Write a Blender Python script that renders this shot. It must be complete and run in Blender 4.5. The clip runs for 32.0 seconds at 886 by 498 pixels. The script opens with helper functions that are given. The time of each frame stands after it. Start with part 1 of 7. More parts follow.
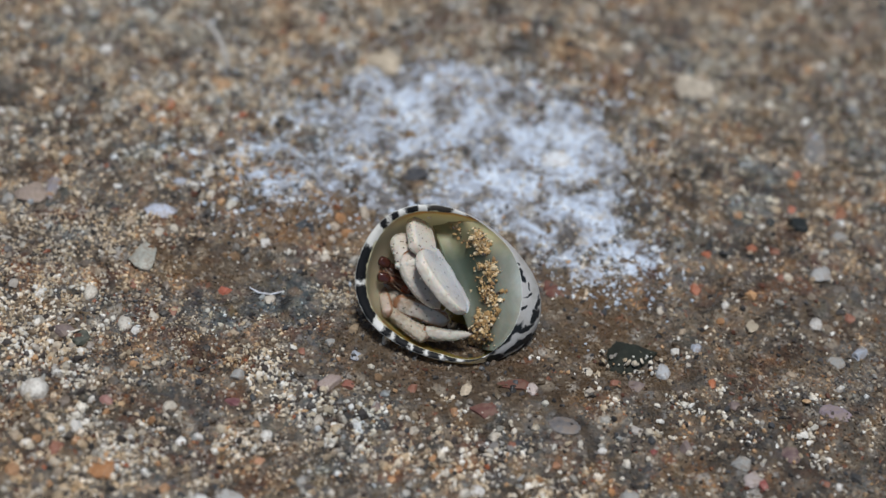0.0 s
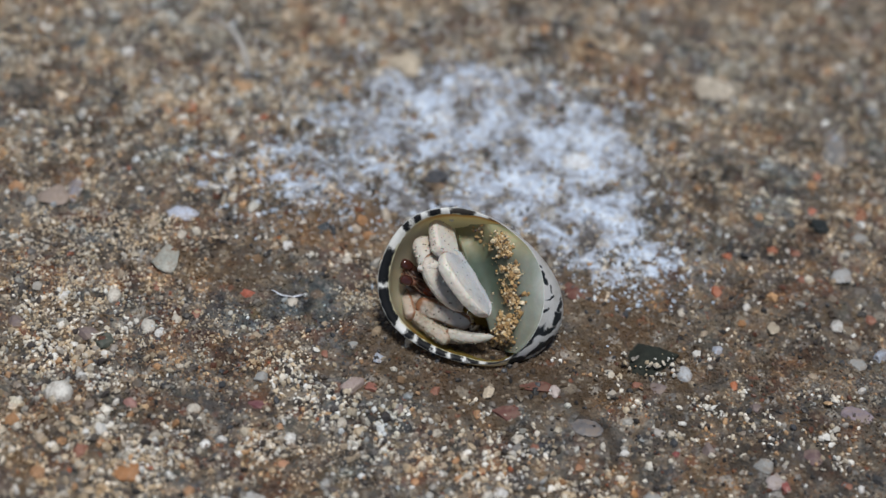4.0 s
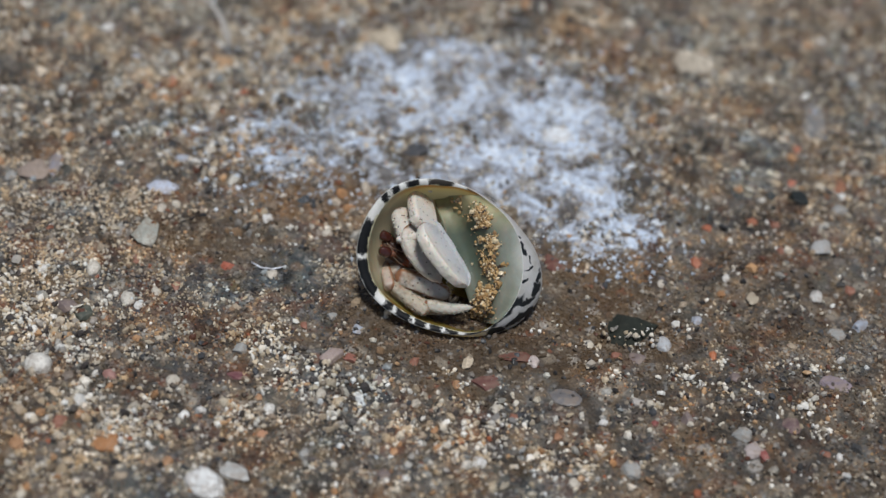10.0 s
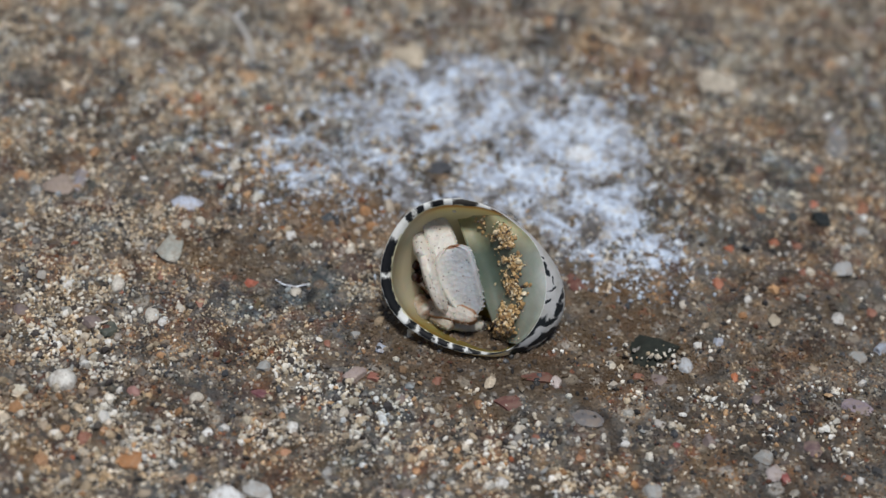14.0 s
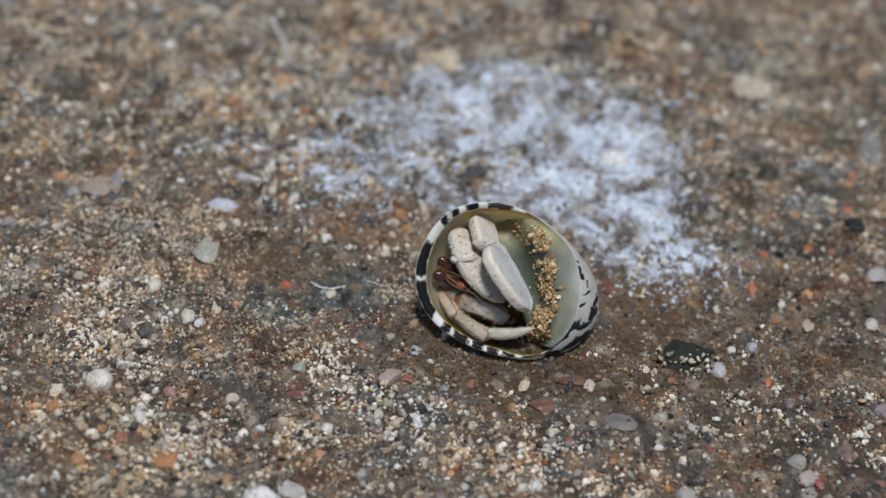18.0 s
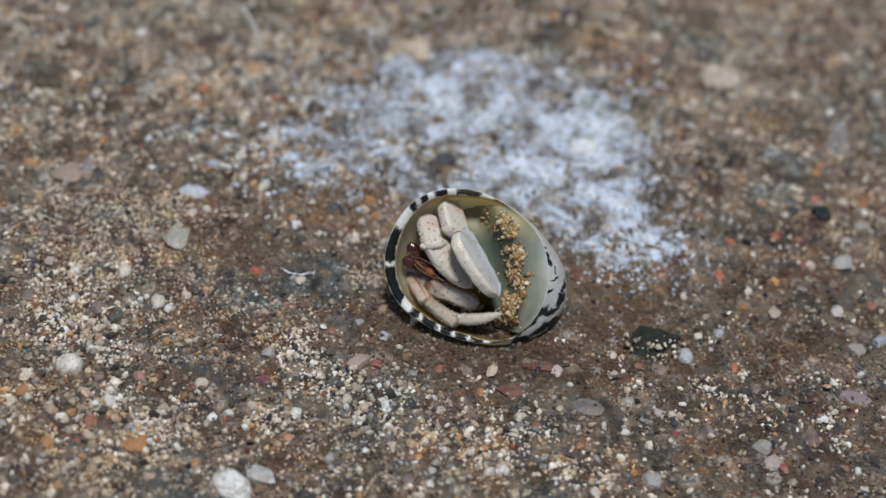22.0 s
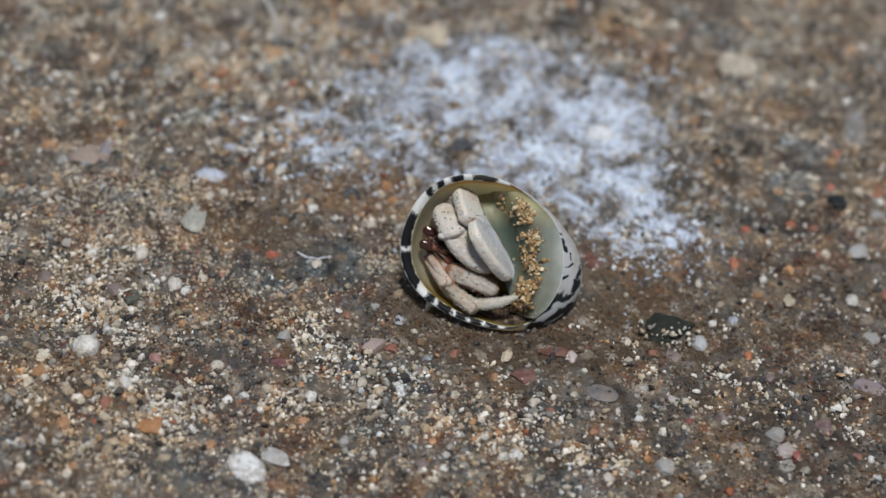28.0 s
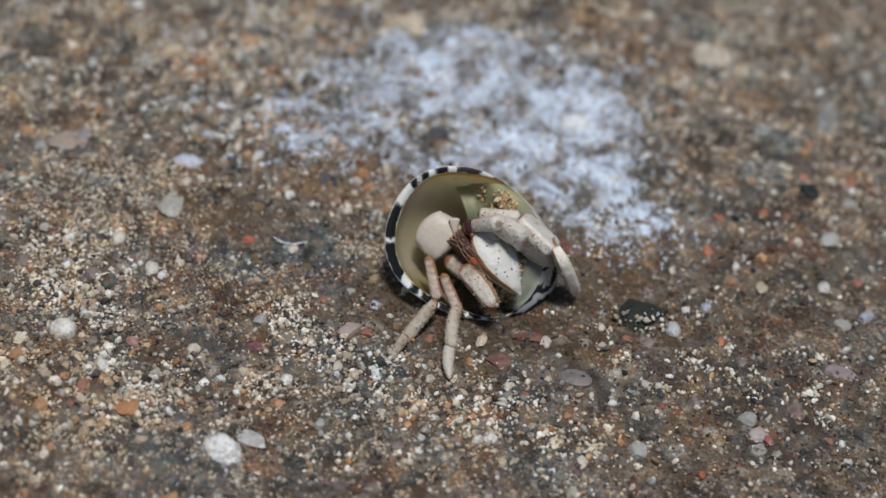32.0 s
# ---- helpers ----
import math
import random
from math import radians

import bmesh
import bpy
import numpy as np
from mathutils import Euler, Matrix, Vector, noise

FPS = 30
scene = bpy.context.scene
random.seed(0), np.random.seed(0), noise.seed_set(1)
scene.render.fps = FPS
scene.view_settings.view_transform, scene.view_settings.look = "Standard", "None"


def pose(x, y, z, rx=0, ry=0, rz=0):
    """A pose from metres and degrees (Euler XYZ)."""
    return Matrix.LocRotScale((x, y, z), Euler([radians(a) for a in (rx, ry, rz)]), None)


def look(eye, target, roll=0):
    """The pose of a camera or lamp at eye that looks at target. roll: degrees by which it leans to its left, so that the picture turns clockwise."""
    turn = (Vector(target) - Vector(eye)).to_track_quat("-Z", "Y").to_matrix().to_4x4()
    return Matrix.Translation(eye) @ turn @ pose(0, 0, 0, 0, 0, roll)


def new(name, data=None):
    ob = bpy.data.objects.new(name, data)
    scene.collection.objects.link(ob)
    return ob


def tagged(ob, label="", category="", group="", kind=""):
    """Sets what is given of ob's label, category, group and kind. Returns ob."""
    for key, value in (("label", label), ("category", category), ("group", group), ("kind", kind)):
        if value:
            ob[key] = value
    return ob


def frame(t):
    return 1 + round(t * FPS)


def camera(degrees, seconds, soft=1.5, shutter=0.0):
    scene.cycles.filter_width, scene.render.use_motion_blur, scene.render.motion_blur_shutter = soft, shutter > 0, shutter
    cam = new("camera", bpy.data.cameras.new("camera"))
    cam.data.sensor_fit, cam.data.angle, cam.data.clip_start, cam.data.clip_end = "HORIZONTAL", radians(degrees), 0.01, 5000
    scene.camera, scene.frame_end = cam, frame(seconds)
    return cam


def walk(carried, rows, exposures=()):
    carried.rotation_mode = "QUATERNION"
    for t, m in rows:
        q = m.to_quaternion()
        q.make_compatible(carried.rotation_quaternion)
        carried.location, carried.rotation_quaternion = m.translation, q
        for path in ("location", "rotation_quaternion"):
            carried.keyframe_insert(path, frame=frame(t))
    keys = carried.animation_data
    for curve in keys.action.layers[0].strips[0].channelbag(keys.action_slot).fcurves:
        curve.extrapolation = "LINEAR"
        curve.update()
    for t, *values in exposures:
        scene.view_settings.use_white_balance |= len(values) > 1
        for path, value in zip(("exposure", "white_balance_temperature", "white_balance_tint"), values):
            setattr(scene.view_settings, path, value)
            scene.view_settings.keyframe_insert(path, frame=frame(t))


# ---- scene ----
cam = camera(24, 32.0, 1.5)
cam.data.dof.use_dof = True
cam.data.dof.focus_distance = 0.2105
cam.data.dof.aperture_fstop = 15.0
cam.data.dof.aperture_blades = 7

PATH = [
    (0.0, 0.00074, -0.16390, 0.14945, 47.930, -4.599, 3.962),
    (0.5, 0.00003, -0.16438, 0.14949, 47.979, -4.814, 3.927),
    (1.0, -0.00142, -0.16487, 0.15059, 47.918, -4.841, 4.113),
    (1.5, -0.00119, -0.16580, 0.15031, 48.099, -4.660, 4.113),
    (2.0, -0.00080, -0.16676, 0.15101, 47.834, -4.487, 4.240),
    (2.5, -0.00146, -0.16597, 0.15102, 47.811, -4.548, 4.163),
    (4.5, -0.00041, -0.16370, 0.15006, 47.758, -4.368, 4.121),
    (5.0, 0.00004, -0.16358, 0.14983, 47.772, -4.407, 4.147),
    (5.5, 0.00116, -0.16296, 0.14963, 47.717, -4.042, 3.992),
    (6.0, 0.00103, -0.16298, 0.14940, 47.765, -3.937, 3.903),
    (6.5, 0.00099, -0.16337, 0.14945, 47.809, -4.069, 3.939),
    (7.0, 0.00053, -0.16370, 0.14944, 47.895, -4.204, 4.220),
    (7.5, 0.00149, -0.16411, 0.14943, 47.790, -4.128, 4.164),
    (8.0, 0.00155, -0.16469, 0.14932, 47.593, -4.229, 4.026),
    (8.5, 0.00082, -0.16506, 0.14973, 47.669, -4.337, 3.988),
    (9.0, 0.00000, -0.16607, 0.14953, 47.843, -4.455, 4.023),
    (9.5, 0.00046, -0.16603, 0.14970, 47.777, -4.334, 4.068),
    (10.0, 0.00126, -0.16559, 0.14879, 47.667, -4.297, 3.859),
    (10.5, 0.00077, -0.16525, 0.14879, 47.605, -4.285, 3.896),
    (11.0, 0.00041, -0.16490, 0.14903, 47.666, -4.351, 3.952),
    (11.5, 0.00081, -0.16476, 0.14891, 47.709, -4.176, 4.268),
    (12.0, 0.00164, -0.16289, 0.14714, 47.574, -4.275, 4.330),
    (12.5, 0.00165, -0.16331, 0.14777, 47.608, -4.273, 4.107),
    (13.0, -0.00040, -0.16414, 0.14935, 47.649, -4.446, 4.209),
    (13.5, -0.00011, -0.16460, 0.15071, 47.612, -4.412, 4.356),
    (15.5, -0.00052, -0.16538, 0.15091, 47.528, -4.612, 4.636),
    (16.0, 0.00004, -0.16691, 0.15228, 47.562, -4.398, 4.741),
    (16.5, -0.00039, -0.16889, 0.15319, 47.688, -4.422, 4.738),
    (17.0, -0.00137, -0.16908, 0.15386, 47.835, -4.419, 4.950),
    (17.5, -0.00191, -0.16691, 0.15204, 47.730, -4.388, 5.198),
    (18.0, -0.00092, -0.16563, 0.15121, 47.650, -4.221, 5.244),
    (18.5, -0.00000, -0.16567, 0.15123, 47.629, -4.236, 4.989),
    (19.0, 0.00016, -0.16602, 0.15087, 47.653, -4.421, 5.039),
    (19.5, 0.00043, -0.16600, 0.15144, 47.502, -4.440, 5.057),
    (20.0, 0.00058, -0.16680, 0.15089, 47.480, -4.564, 4.908),
    (20.5, 0.00021, -0.16676, 0.15026, 47.377, -4.668, 4.844),
    (21.0, 0.00029, -0.16700, 0.15048, 47.512, -4.893, 4.733),
    (21.5, -0.00058, -0.16715, 0.15145, 47.473, -4.782, 4.904),
    (22.0, 0.00034, -0.16730, 0.15129, 47.615, -4.696, 4.917),
    (22.5, 0.00017, -0.16733, 0.15082, 47.583, -4.838, 5.032),
    (23.0, -0.00011, -0.16700, 0.15147, 47.547, -4.919, 5.004),
    (23.5, -0.00062, -0.16743, 0.15146, 47.674, -4.938, 5.024),
    (24.0, 0.00061, -0.16736, 0.15071, 47.610, -4.768, 5.157),
    (24.5, 0.00055, -0.16696, 0.15124, 47.397, -4.703, 5.116),
    (26.5, -0.00021, -0.16778, 0.15054, 47.665, -4.945, 4.823),
    (27.0, -0.00006, -0.16811, 0.15071, 47.538, -4.904, 5.397),
    (27.5, -0.00134, -0.16792, 0.15097, 47.273, -4.949, 5.802),
    (28.0, 0.00036, -0.16789, 0.15157, 47.206, -4.780, 5.584),
    (28.5, -0.00013, -0.16823, 0.15038, 47.538, -5.123, 5.331),
    (29.0, -0.00122, -0.16873, 0.15069, 47.588, -5.375, 5.305),
    (29.5, -0.00097, -0.16879, 0.15172, 47.455, -5.323, 5.395),
    (30.0, -0.00051, -0.16866, 0.15081, 47.405, -5.311, 5.407),
    (30.5, 0.00007, -0.16885, 0.15053, 47.325, -5.301, 5.378),
    (31.0, -0.00057, -0.16887, 0.15117, 47.361, -5.448, 5.222),
    (31.5, -0.00020, -0.16948, 0.15153, 47.464, -5.316, 5.316),
    (32.0, 0.00058, -0.17034, 0.15119, 47.354, -5.419, 5.244),
]
walk(cam, [(row[0], pose(*row[1:])) for row in PATH], [(0.0, 0.0), (32.0, 0.0)])

# ---- daylight: open sky and a high soft sun ----
world = bpy.data.worlds.new("sky")
scene.world = world
world.use_nodes = True
wt = world.node_tree
sky = wt.nodes.new("ShaderNodeTexSky")
sky.sky_type = "NISHITA"
sky.sun_disc = False
sky.sun_elevation = radians(80)
sky.sun_rotation = radians(165)
wt.links.new(sky.outputs["Color"], wt.nodes["Background"].inputs["Color"])
wt.nodes["Background"].inputs["Strength"].default_value = 0.05
sun = new("sun", bpy.data.lights.new("sun", "SUN"))
sun.data.energy = 2.77
sun.data.angle = radians(13)
sun.data.color = (1.0, 0.998, 0.985)
sun.matrix_world = look((0.04, -0.15, 0.95), (0, 0, 0))

MM = 0.001


# ---- materials ----
def material(name, rough=0.7, coat=0.0, spec=0.5):
    m = bpy.data.materials.new(name)
    m.use_nodes = True
    b = m.node_tree.nodes["Principled BSDF"]
    b.inputs["Roughness"].default_value = rough
    b.inputs["Coat Weight"].default_value = coat
    b.inputs["Specular IOR Level"].default_value = spec
    return m, m.node_tree, b


def node(nt, kind, **values):
    n = nt.nodes.new(kind)
    for key, value in values.items():
        n.inputs[key.replace("_", " ")].default_value = value
    return n


def coords(nt, output="Object"):
    return nt.nodes.new("ShaderNodeTexCoord").outputs[output]


def noise_tex(nt, vec, scale, detail=4, rough=0.55, distortion=0.0):
    n = node(nt, "ShaderNodeTexNoise", Scale=scale, Detail=detail, Roughness=rough, Distortion=distortion)
    nt.links.new(vec, n.inputs["Vector"])
    return n.outputs["Fac"]


def ramp(nt, fac, stops, mode="LINEAR"):
    n = nt.nodes.new("ShaderNodeValToRGB")
    n.color_ramp.interpolation = mode
    el = n.color_ramp.elements
    el.remove(el[1])
    for i, (p, c) in enumerate(stops):
        e = el[0] if i == 0 else el.new(p)
        e.position = p
        e.color = (*c, 1) if len(c) == 3 else c
    nt.links.new(fac, n.inputs["Fac"])
    return n.outputs["Color"]


def mix(nt, fac, a, b, blend="MIX"):
    n = nt.nodes.new("ShaderNodeMix")
    n.data_type = "RGBA"
    n.blend_type = blend
    for sock, v in ((n.inputs[0], fac), (n.inputs[6], a), (n.inputs[7], b)):
        if isinstance(v, (int, float)):
            sock.default_value = v
        elif isinstance(v, tuple):
            sock.default_value = (*v, 1)
        else:
            nt.links.new(v, sock)
    return n.outputs[2]


def calc(nt, op, a, b=0.0):
    n = nt.nodes.new("ShaderNodeMath")
    n.operation = op
    for sock, v in zip(n.inputs, (a, b)):
        if isinstance(v, (int, float)):
            sock.default_value = v
        else:
            nt.links.new(v, sock)
    return n.outputs[0]


def bump(nt, b, height, strength=0.4, distance=0.0002):
    n = node(nt, "ShaderNodeBump", Strength=strength, Distance=distance)
    nt.links.new(height, n.inputs["Height"])
    nt.links.new(n.outputs["Normal"], b.inputs["Normal"])


GRAIN_COLOURS = [(0.0, (0.26, 0.20, 0.14)), (0.14, (0.40, 0.32, 0.23)), (0.28, (0.50, 0.43, 0.33)), (0.40, (0.32, 0.29, 0.26)),
                 (0.52, (0.62, 0.56, 0.46)), (0.62, (0.17, 0.15, 0.135)), (0.74, (0.36, 0.24, 0.15)), (0.78, (0.70, 0.66, 0.59)),
                 (0.84, (0.36, 0.36, 0.35)), (0.91, (0.36, 0.13, 0.07)), (0.935, (0.06, 0.06, 0.06)), (0.965, (0.80, 0.78, 0.74))]


def blotches(nt, c):
    """Soft rust, ochre, mauve and grey-green blotches, one to three millimetres wide."""
    warp = node(nt, "ShaderNodeTexNoise", Scale=420.0, Detail=3.0)
    nt.links.new(c, warp.inputs["Vector"])
    vor = node(nt, "ShaderNodeTexVoronoi", Scale=430.0)
    vor.feature = "SMOOTH_F1"
    nt.links.new(mix(nt, 0.003, c, warp.outputs["Color"]), vor.inputs["Vector"])
    sep = nt.nodes.new("ShaderNodeSeparateColor")
    nt.links.new(vor.outputs["Color"], sep.inputs[0])
    return ramp(nt, sep.outputs[0], [(0.12, (0.16, 0.072, 0.045)), (0.3, (0.10, 0.088, 0.078)), (0.42, (0.20, 0.135, 0.065)), (0.52, (0.115, 0.095, 0.098)),
                (0.64, (0.12, 0.125, 0.108)), (0.76, (0.23, 0.19, 0.145)), (0.88, (0.085, 0.06, 0.04))])


BROWN_PATCHES = ((0.040, -0.016, 0.026, 0.026, 0.42), (-0.012, 0.005, 0.009, 0.006, 0.7, (0.19, 0.105, 0.048)), (0.006, -0.0155, 0.018, 0.0085), (0.018, -0.006, 0.009, 0.009), (-0.022, -0.004, 0.008, 0.004), (0.021, -0.013, 0.007, 0.005), (0.008, -0.0165, 0.009, 0.0035, 0.9, (0.065, 0.040, 0.020)))


def brown_patches(nt, c, base, share=0.85):
    """Darker brown patches in the sand beside and below the shell."""
    for cx, cy, rx, ry, *faint in BROWN_PATCHES:
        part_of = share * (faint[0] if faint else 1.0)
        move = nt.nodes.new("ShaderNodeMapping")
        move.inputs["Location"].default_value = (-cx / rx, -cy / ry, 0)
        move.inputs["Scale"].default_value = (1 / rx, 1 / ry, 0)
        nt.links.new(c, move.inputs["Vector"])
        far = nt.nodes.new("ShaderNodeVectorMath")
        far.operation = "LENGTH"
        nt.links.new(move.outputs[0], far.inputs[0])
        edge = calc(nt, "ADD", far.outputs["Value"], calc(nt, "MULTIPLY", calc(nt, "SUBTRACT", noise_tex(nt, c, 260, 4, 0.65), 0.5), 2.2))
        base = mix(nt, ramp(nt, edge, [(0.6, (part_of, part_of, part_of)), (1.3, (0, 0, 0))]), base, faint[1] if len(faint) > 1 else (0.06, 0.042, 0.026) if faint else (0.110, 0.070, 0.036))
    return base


def drift(nt, c, col, share=1.0):
    """Slow changes of hue over the sand: ochre and rust drifts, ashen grey ones, darker and paler ones."""
    hue = ramp(nt, noise_tex(nt, c, 85, 4, 0.62, 0.7), [(0.36, (0.80, 0.98, 1.14)), (0.46, (0.97, 0.98, 1.0)), (0.54, (1.02, 0.99, 0.94)), (0.64, (1.13, 1.0, 0.84))])
    fleck = ramp(nt, noise_tex(nt, c, 380, 3, 0.6, 0.4), [(0.36, (0.72, 0.80, 0.88)), (0.5, (1, 1, 1)), (0.64, (1.16, 1.02, 0.84))])
    tone = ramp(nt, noise_tex(nt, c, 190, 4, 0.65, 0.5), [(0.36, (0.62, 0.60, 0.58)), (0.5, (1, 1, 1)), (0.64, (1.3, 1.3, 1.3))])
    return mix(nt, share, col, mix(nt, 1.0, mix(nt, 1.0, col, hue, "MULTIPLY"), mix(nt, 1.0, fleck, tone, "MULTIPLY"), "MULTIPLY"))


def make_materials():
    mats = {}
    # cemented sand of the ground
    m, nt, b = material("cemented_sand", 0.8)
    c = coords(nt)
    big = noise_tex(nt, c, 60, 4, 0.6)
    base = ramp(nt, big, [(0.3, (0.075, 0.066, 0.056)), (0.45, (0.112, 0.102, 0.09)), (0.58, (0.15, 0.14, 0.127)), (0.72, (0.19, 0.173, 0.15))])
    rust = ramp(nt, noise_tex(nt, c, 150, 4, 0.65, 0.8), [(0.52, (0, 0, 0)), (0.66, (0.85, 0.85, 0.85))])
    base = mix(nt, rust, base, (0.15, 0.075, 0.032))
    mauve = ramp(nt, noise_tex(nt, c, 110, 3, 0.6, 0.5), [(0.54, (0, 0, 0)), (0.68, (0.7, 0.7, 0.7))])
    base = mix(nt, mauve, base, (0.115, 0.108, 0.104))
    base = mix(nt, 1.0, base, ramp(nt, noise_tex(nt, c, 320, 3, 0.6, 0.5), [(0.38, (0.34, 0.32, 0.30)), (0.5, (0.88, 0.88, 0.88)), (0.62, (1.7, 1.65, 1.55))]), "MULTIPLY")
    gate = ramp(nt, noise_tex(nt, c, 210, 4, 0.65), [(0.42, (0, 0, 0)), (0.58, (0.75, 0.75, 0.75))])
    base = drift(nt, c, mix(nt, gate, base, blotches(nt, c)))
    base = brown_patches(nt, c, base, 0.7)
    # embedded pebbles and grains of two sizes
    warp = node(nt, "ShaderNodeTexNoise", Scale=900.0, Detail=2.0)
    nt.links.new(c, warp.inputs["Vector"])
    moved = mix(nt, 0.0006, c, warp.outputs["Color"])
    heights = []
    for scale, strength, lo, hi in ((620.0, 0.55, 0.5, 0.62), (1700.0, 0.75, 0.42, 0.56)):
        vor = node(nt, "ShaderNodeTexVoronoi", Scale=scale)
        nt.links.new(moved, vor.inputs["Vector"])
        sep = nt.nodes.new("ShaderNodeSeparateColor")
        nt.links.new(vor.outputs["Color"], sep.inputs[0])
        tone = ramp(nt, sep.outputs[0], GRAIN_COLOURS, "CONSTANT")
        tone = mix(nt, 1.0, tone, (0.72, 0.70, 0.68), "MULTIPLY")
        gate = ramp(nt, calc(nt, "MULTIPLY", sep.outputs[1], noise_tex(nt, c, scale / 5, 3)), [(lo * 0.55, (0, 0, 0)), (hi * 0.55, (strength, strength, strength))])
        round_off = ramp(nt, vor.outputs["Distance"], [(0.35, (1, 1, 1)), (0.62, (0, 0, 0))])
        base = mix(nt, calc(nt, "MULTIPLY", gate, round_off), base, tone)
        heights.append(vor.outputs["Distance"])
    fine = noise_tex(nt, c, 3800, 3, 0.7)
    col = mix(nt, 0.6, base, ramp(nt, fine, [(0.32, (0.42, 0.40, 0.38)), (0.5, (0.95, 0.95, 0.95)), (0.68, (1.6, 1.55, 1.5))]), "MULTIPLY")
    nt.links.new(col, b.inputs["Base Color"])
    b.inputs["Roughness"].default_value = 0.62
    relief = mix(nt, 0.5, fine, mix(nt, 0.6, heights[0], heights[1]))
    bump(nt, b, relief, 1.0, 0.0006)
    mats["ground"] = m
    # grains, each of its own colour
    m, nt, b = material("sand_grain", 0.55)
    geo = nt.nodes.new("ShaderNodeNewGeometry")
    col = ramp(nt, geo.outputs["Random Per Island"], GRAIN_COLOURS, "CONSTANT")
    fine = noise_tex(nt, coords(nt), 5200, 2)
    col = mix(nt, 0.55, col, ramp(nt, fine, [(0.3, (0.45, 0.43, 0.4)), (0.7, (1.25, 1.2, 1.15))]), "MULTIPLY")
    nt.links.new(brown_patches(nt, coords(nt), drift(nt, coords(nt), col, 0.6), 0.55), b.inputs["Base Color"])
    mats["grain"] = m
    m, nt, b = material("bedded_grain", 0.5)
    geo = nt.nodes.new("ShaderNodeNewGeometry")
    c = coords(nt)
    col = ramp(nt, geo.outputs["Random Per Island"], [(0.0, (0.10, 0.075, 0.055)), (0.18, (0.17, 0.13, 0.10)), (0.36, (0.24, 0.20, 0.16)), (0.5, (0.13, 0.12, 0.115)),
               (0.62, (0.31, 0.26, 0.20)), (0.73, (0.055, 0.048, 0.045)), (0.80, (0.25, 0.13, 0.07)), (0.86, (0.42, 0.37, 0.30)), (0.94, (0.22, 0.21, 0.21)),
               (0.97, (0.56, 0.52, 0.46))], "CONSTANT")
    patch = ramp(nt, noise_tex(nt, c, 140, 3, 0.6, 0.6), [(0.34, (0.72, 0.82, 0.88)), (0.48, (1, 1, 1)), (0.62, (1.32, 1.0, 0.68))])
    tone = ramp(nt, noise_tex(nt, c, 60, 3, 0.6), [(0.35, (0.7, 0.7, 0.7)), (0.65, (1.25, 1.25, 1.25))])
    lump = ramp(nt, noise_tex(nt, c, 320, 3, 0.6, 0.5), [(0.38, (0.33, 0.315, 0.30)), (0.5, (0.85, 0.85, 0.85)), (0.62, (1.75, 1.7, 1.6))])
    col = mix(nt, 1.0, mix(nt, 1.0, col, patch, "MULTIPLY"), mix(nt, 1.0, tone, lump, "MULTIPLY"), "MULTIPLY")
    nt.links.new(brown_patches(nt, c, drift(nt, c, mix(nt, 0.4, mix(nt, 1.0, col, (1.28, 1.29, 1.3), "MULTIPLY"), blotches(nt, c)), 0.8), 0.75), b.inputs["Base Color"])
    mats["bedded"] = m
    m, nt, b = material("pale_grain", 0.5)
    geo = nt.nodes.new("ShaderNodeNewGeometry")
    col = ramp(nt, geo.outputs["Random Per Island"], [(0.0, (0.62, 0.56, 0.46)), (0.26, (0.76, 0.71, 0.62)), (0.42, (0.50, 0.41, 0.29)),
               (0.54, (0.84, 0.81, 0.75)), (0.70, (0.38, 0.35, 0.31)), (0.78, (0.06, 0.05, 0.045)), (0.94, (0.52, 0.32, 0.17))], "CONSTANT")
    nt.links.new(drift(nt, coords(nt), col, 0.35), b.inputs["Base Color"])
    mats["pale"] = m
    m, nt, b = material("light_grain", 0.55)
    geo = nt.nodes.new("ShaderNodeNewGeometry")
    col = ramp(nt, geo.outputs["Random Per Island"], [(0.0, (0.56, 0.45, 0.31)), (0.25, (0.66, 0.56, 0.42)), (0.45, (0.5, 0.38, 0.24)),
               (0.6, (0.74, 0.67, 0.55)), (0.75, (0.52, 0.46, 0.38)), (0.92, (0.46, 0.29, 0.16)), (0.95, (0.82, 0.79, 0.72))], "CONSTANT")
    nt.links.new(brown_patches(nt, coords(nt), drift(nt, coords(nt), col, 0.5), 0.55), b.inputs["Base Color"])
    mats["light"] = m
    m, nt, b = material("coarse_grain", 0.5)
    geo = nt.nodes.new("ShaderNodeNewGeometry")
    col = ramp(nt, geo.outputs["Random Per Island"], [(0.0, (0.42, 0.34, 0.24)), (0.16, (0.56, 0.50, 0.41)), (0.32, (0.28, 0.23, 0.18)), (0.46, (0.64, 0.61, 0.55)),
               (0.58, (0.44, 0.26, 0.14)), (0.65, (0.36, 0.36, 0.34)), (0.78, (0.54, 0.45, 0.33)), (0.86, (0.72, 0.72, 0.70)), (0.94, (0.12, 0.11, 0.10))], "CONSTANT")
    fine = noise_tex(nt, coords(nt), 3000, 3)
    col = mix(nt, 0.6, col, ramp(nt, fine, [(0.3, (0.5, 0.48, 0.45)), (0.7, (1.3, 1.25, 1.2))]), "MULTIPLY")
    nt.links.new(brown_patches(nt, coords(nt), drift(nt, coords(nt), col, 0.5), 0.55), b.inputs["Base Color"])
    mats["coarse"] = m
    m, nt, b = material("dark_grain", 0.45)
    geo = nt.nodes.new("ShaderNodeNewGeometry")
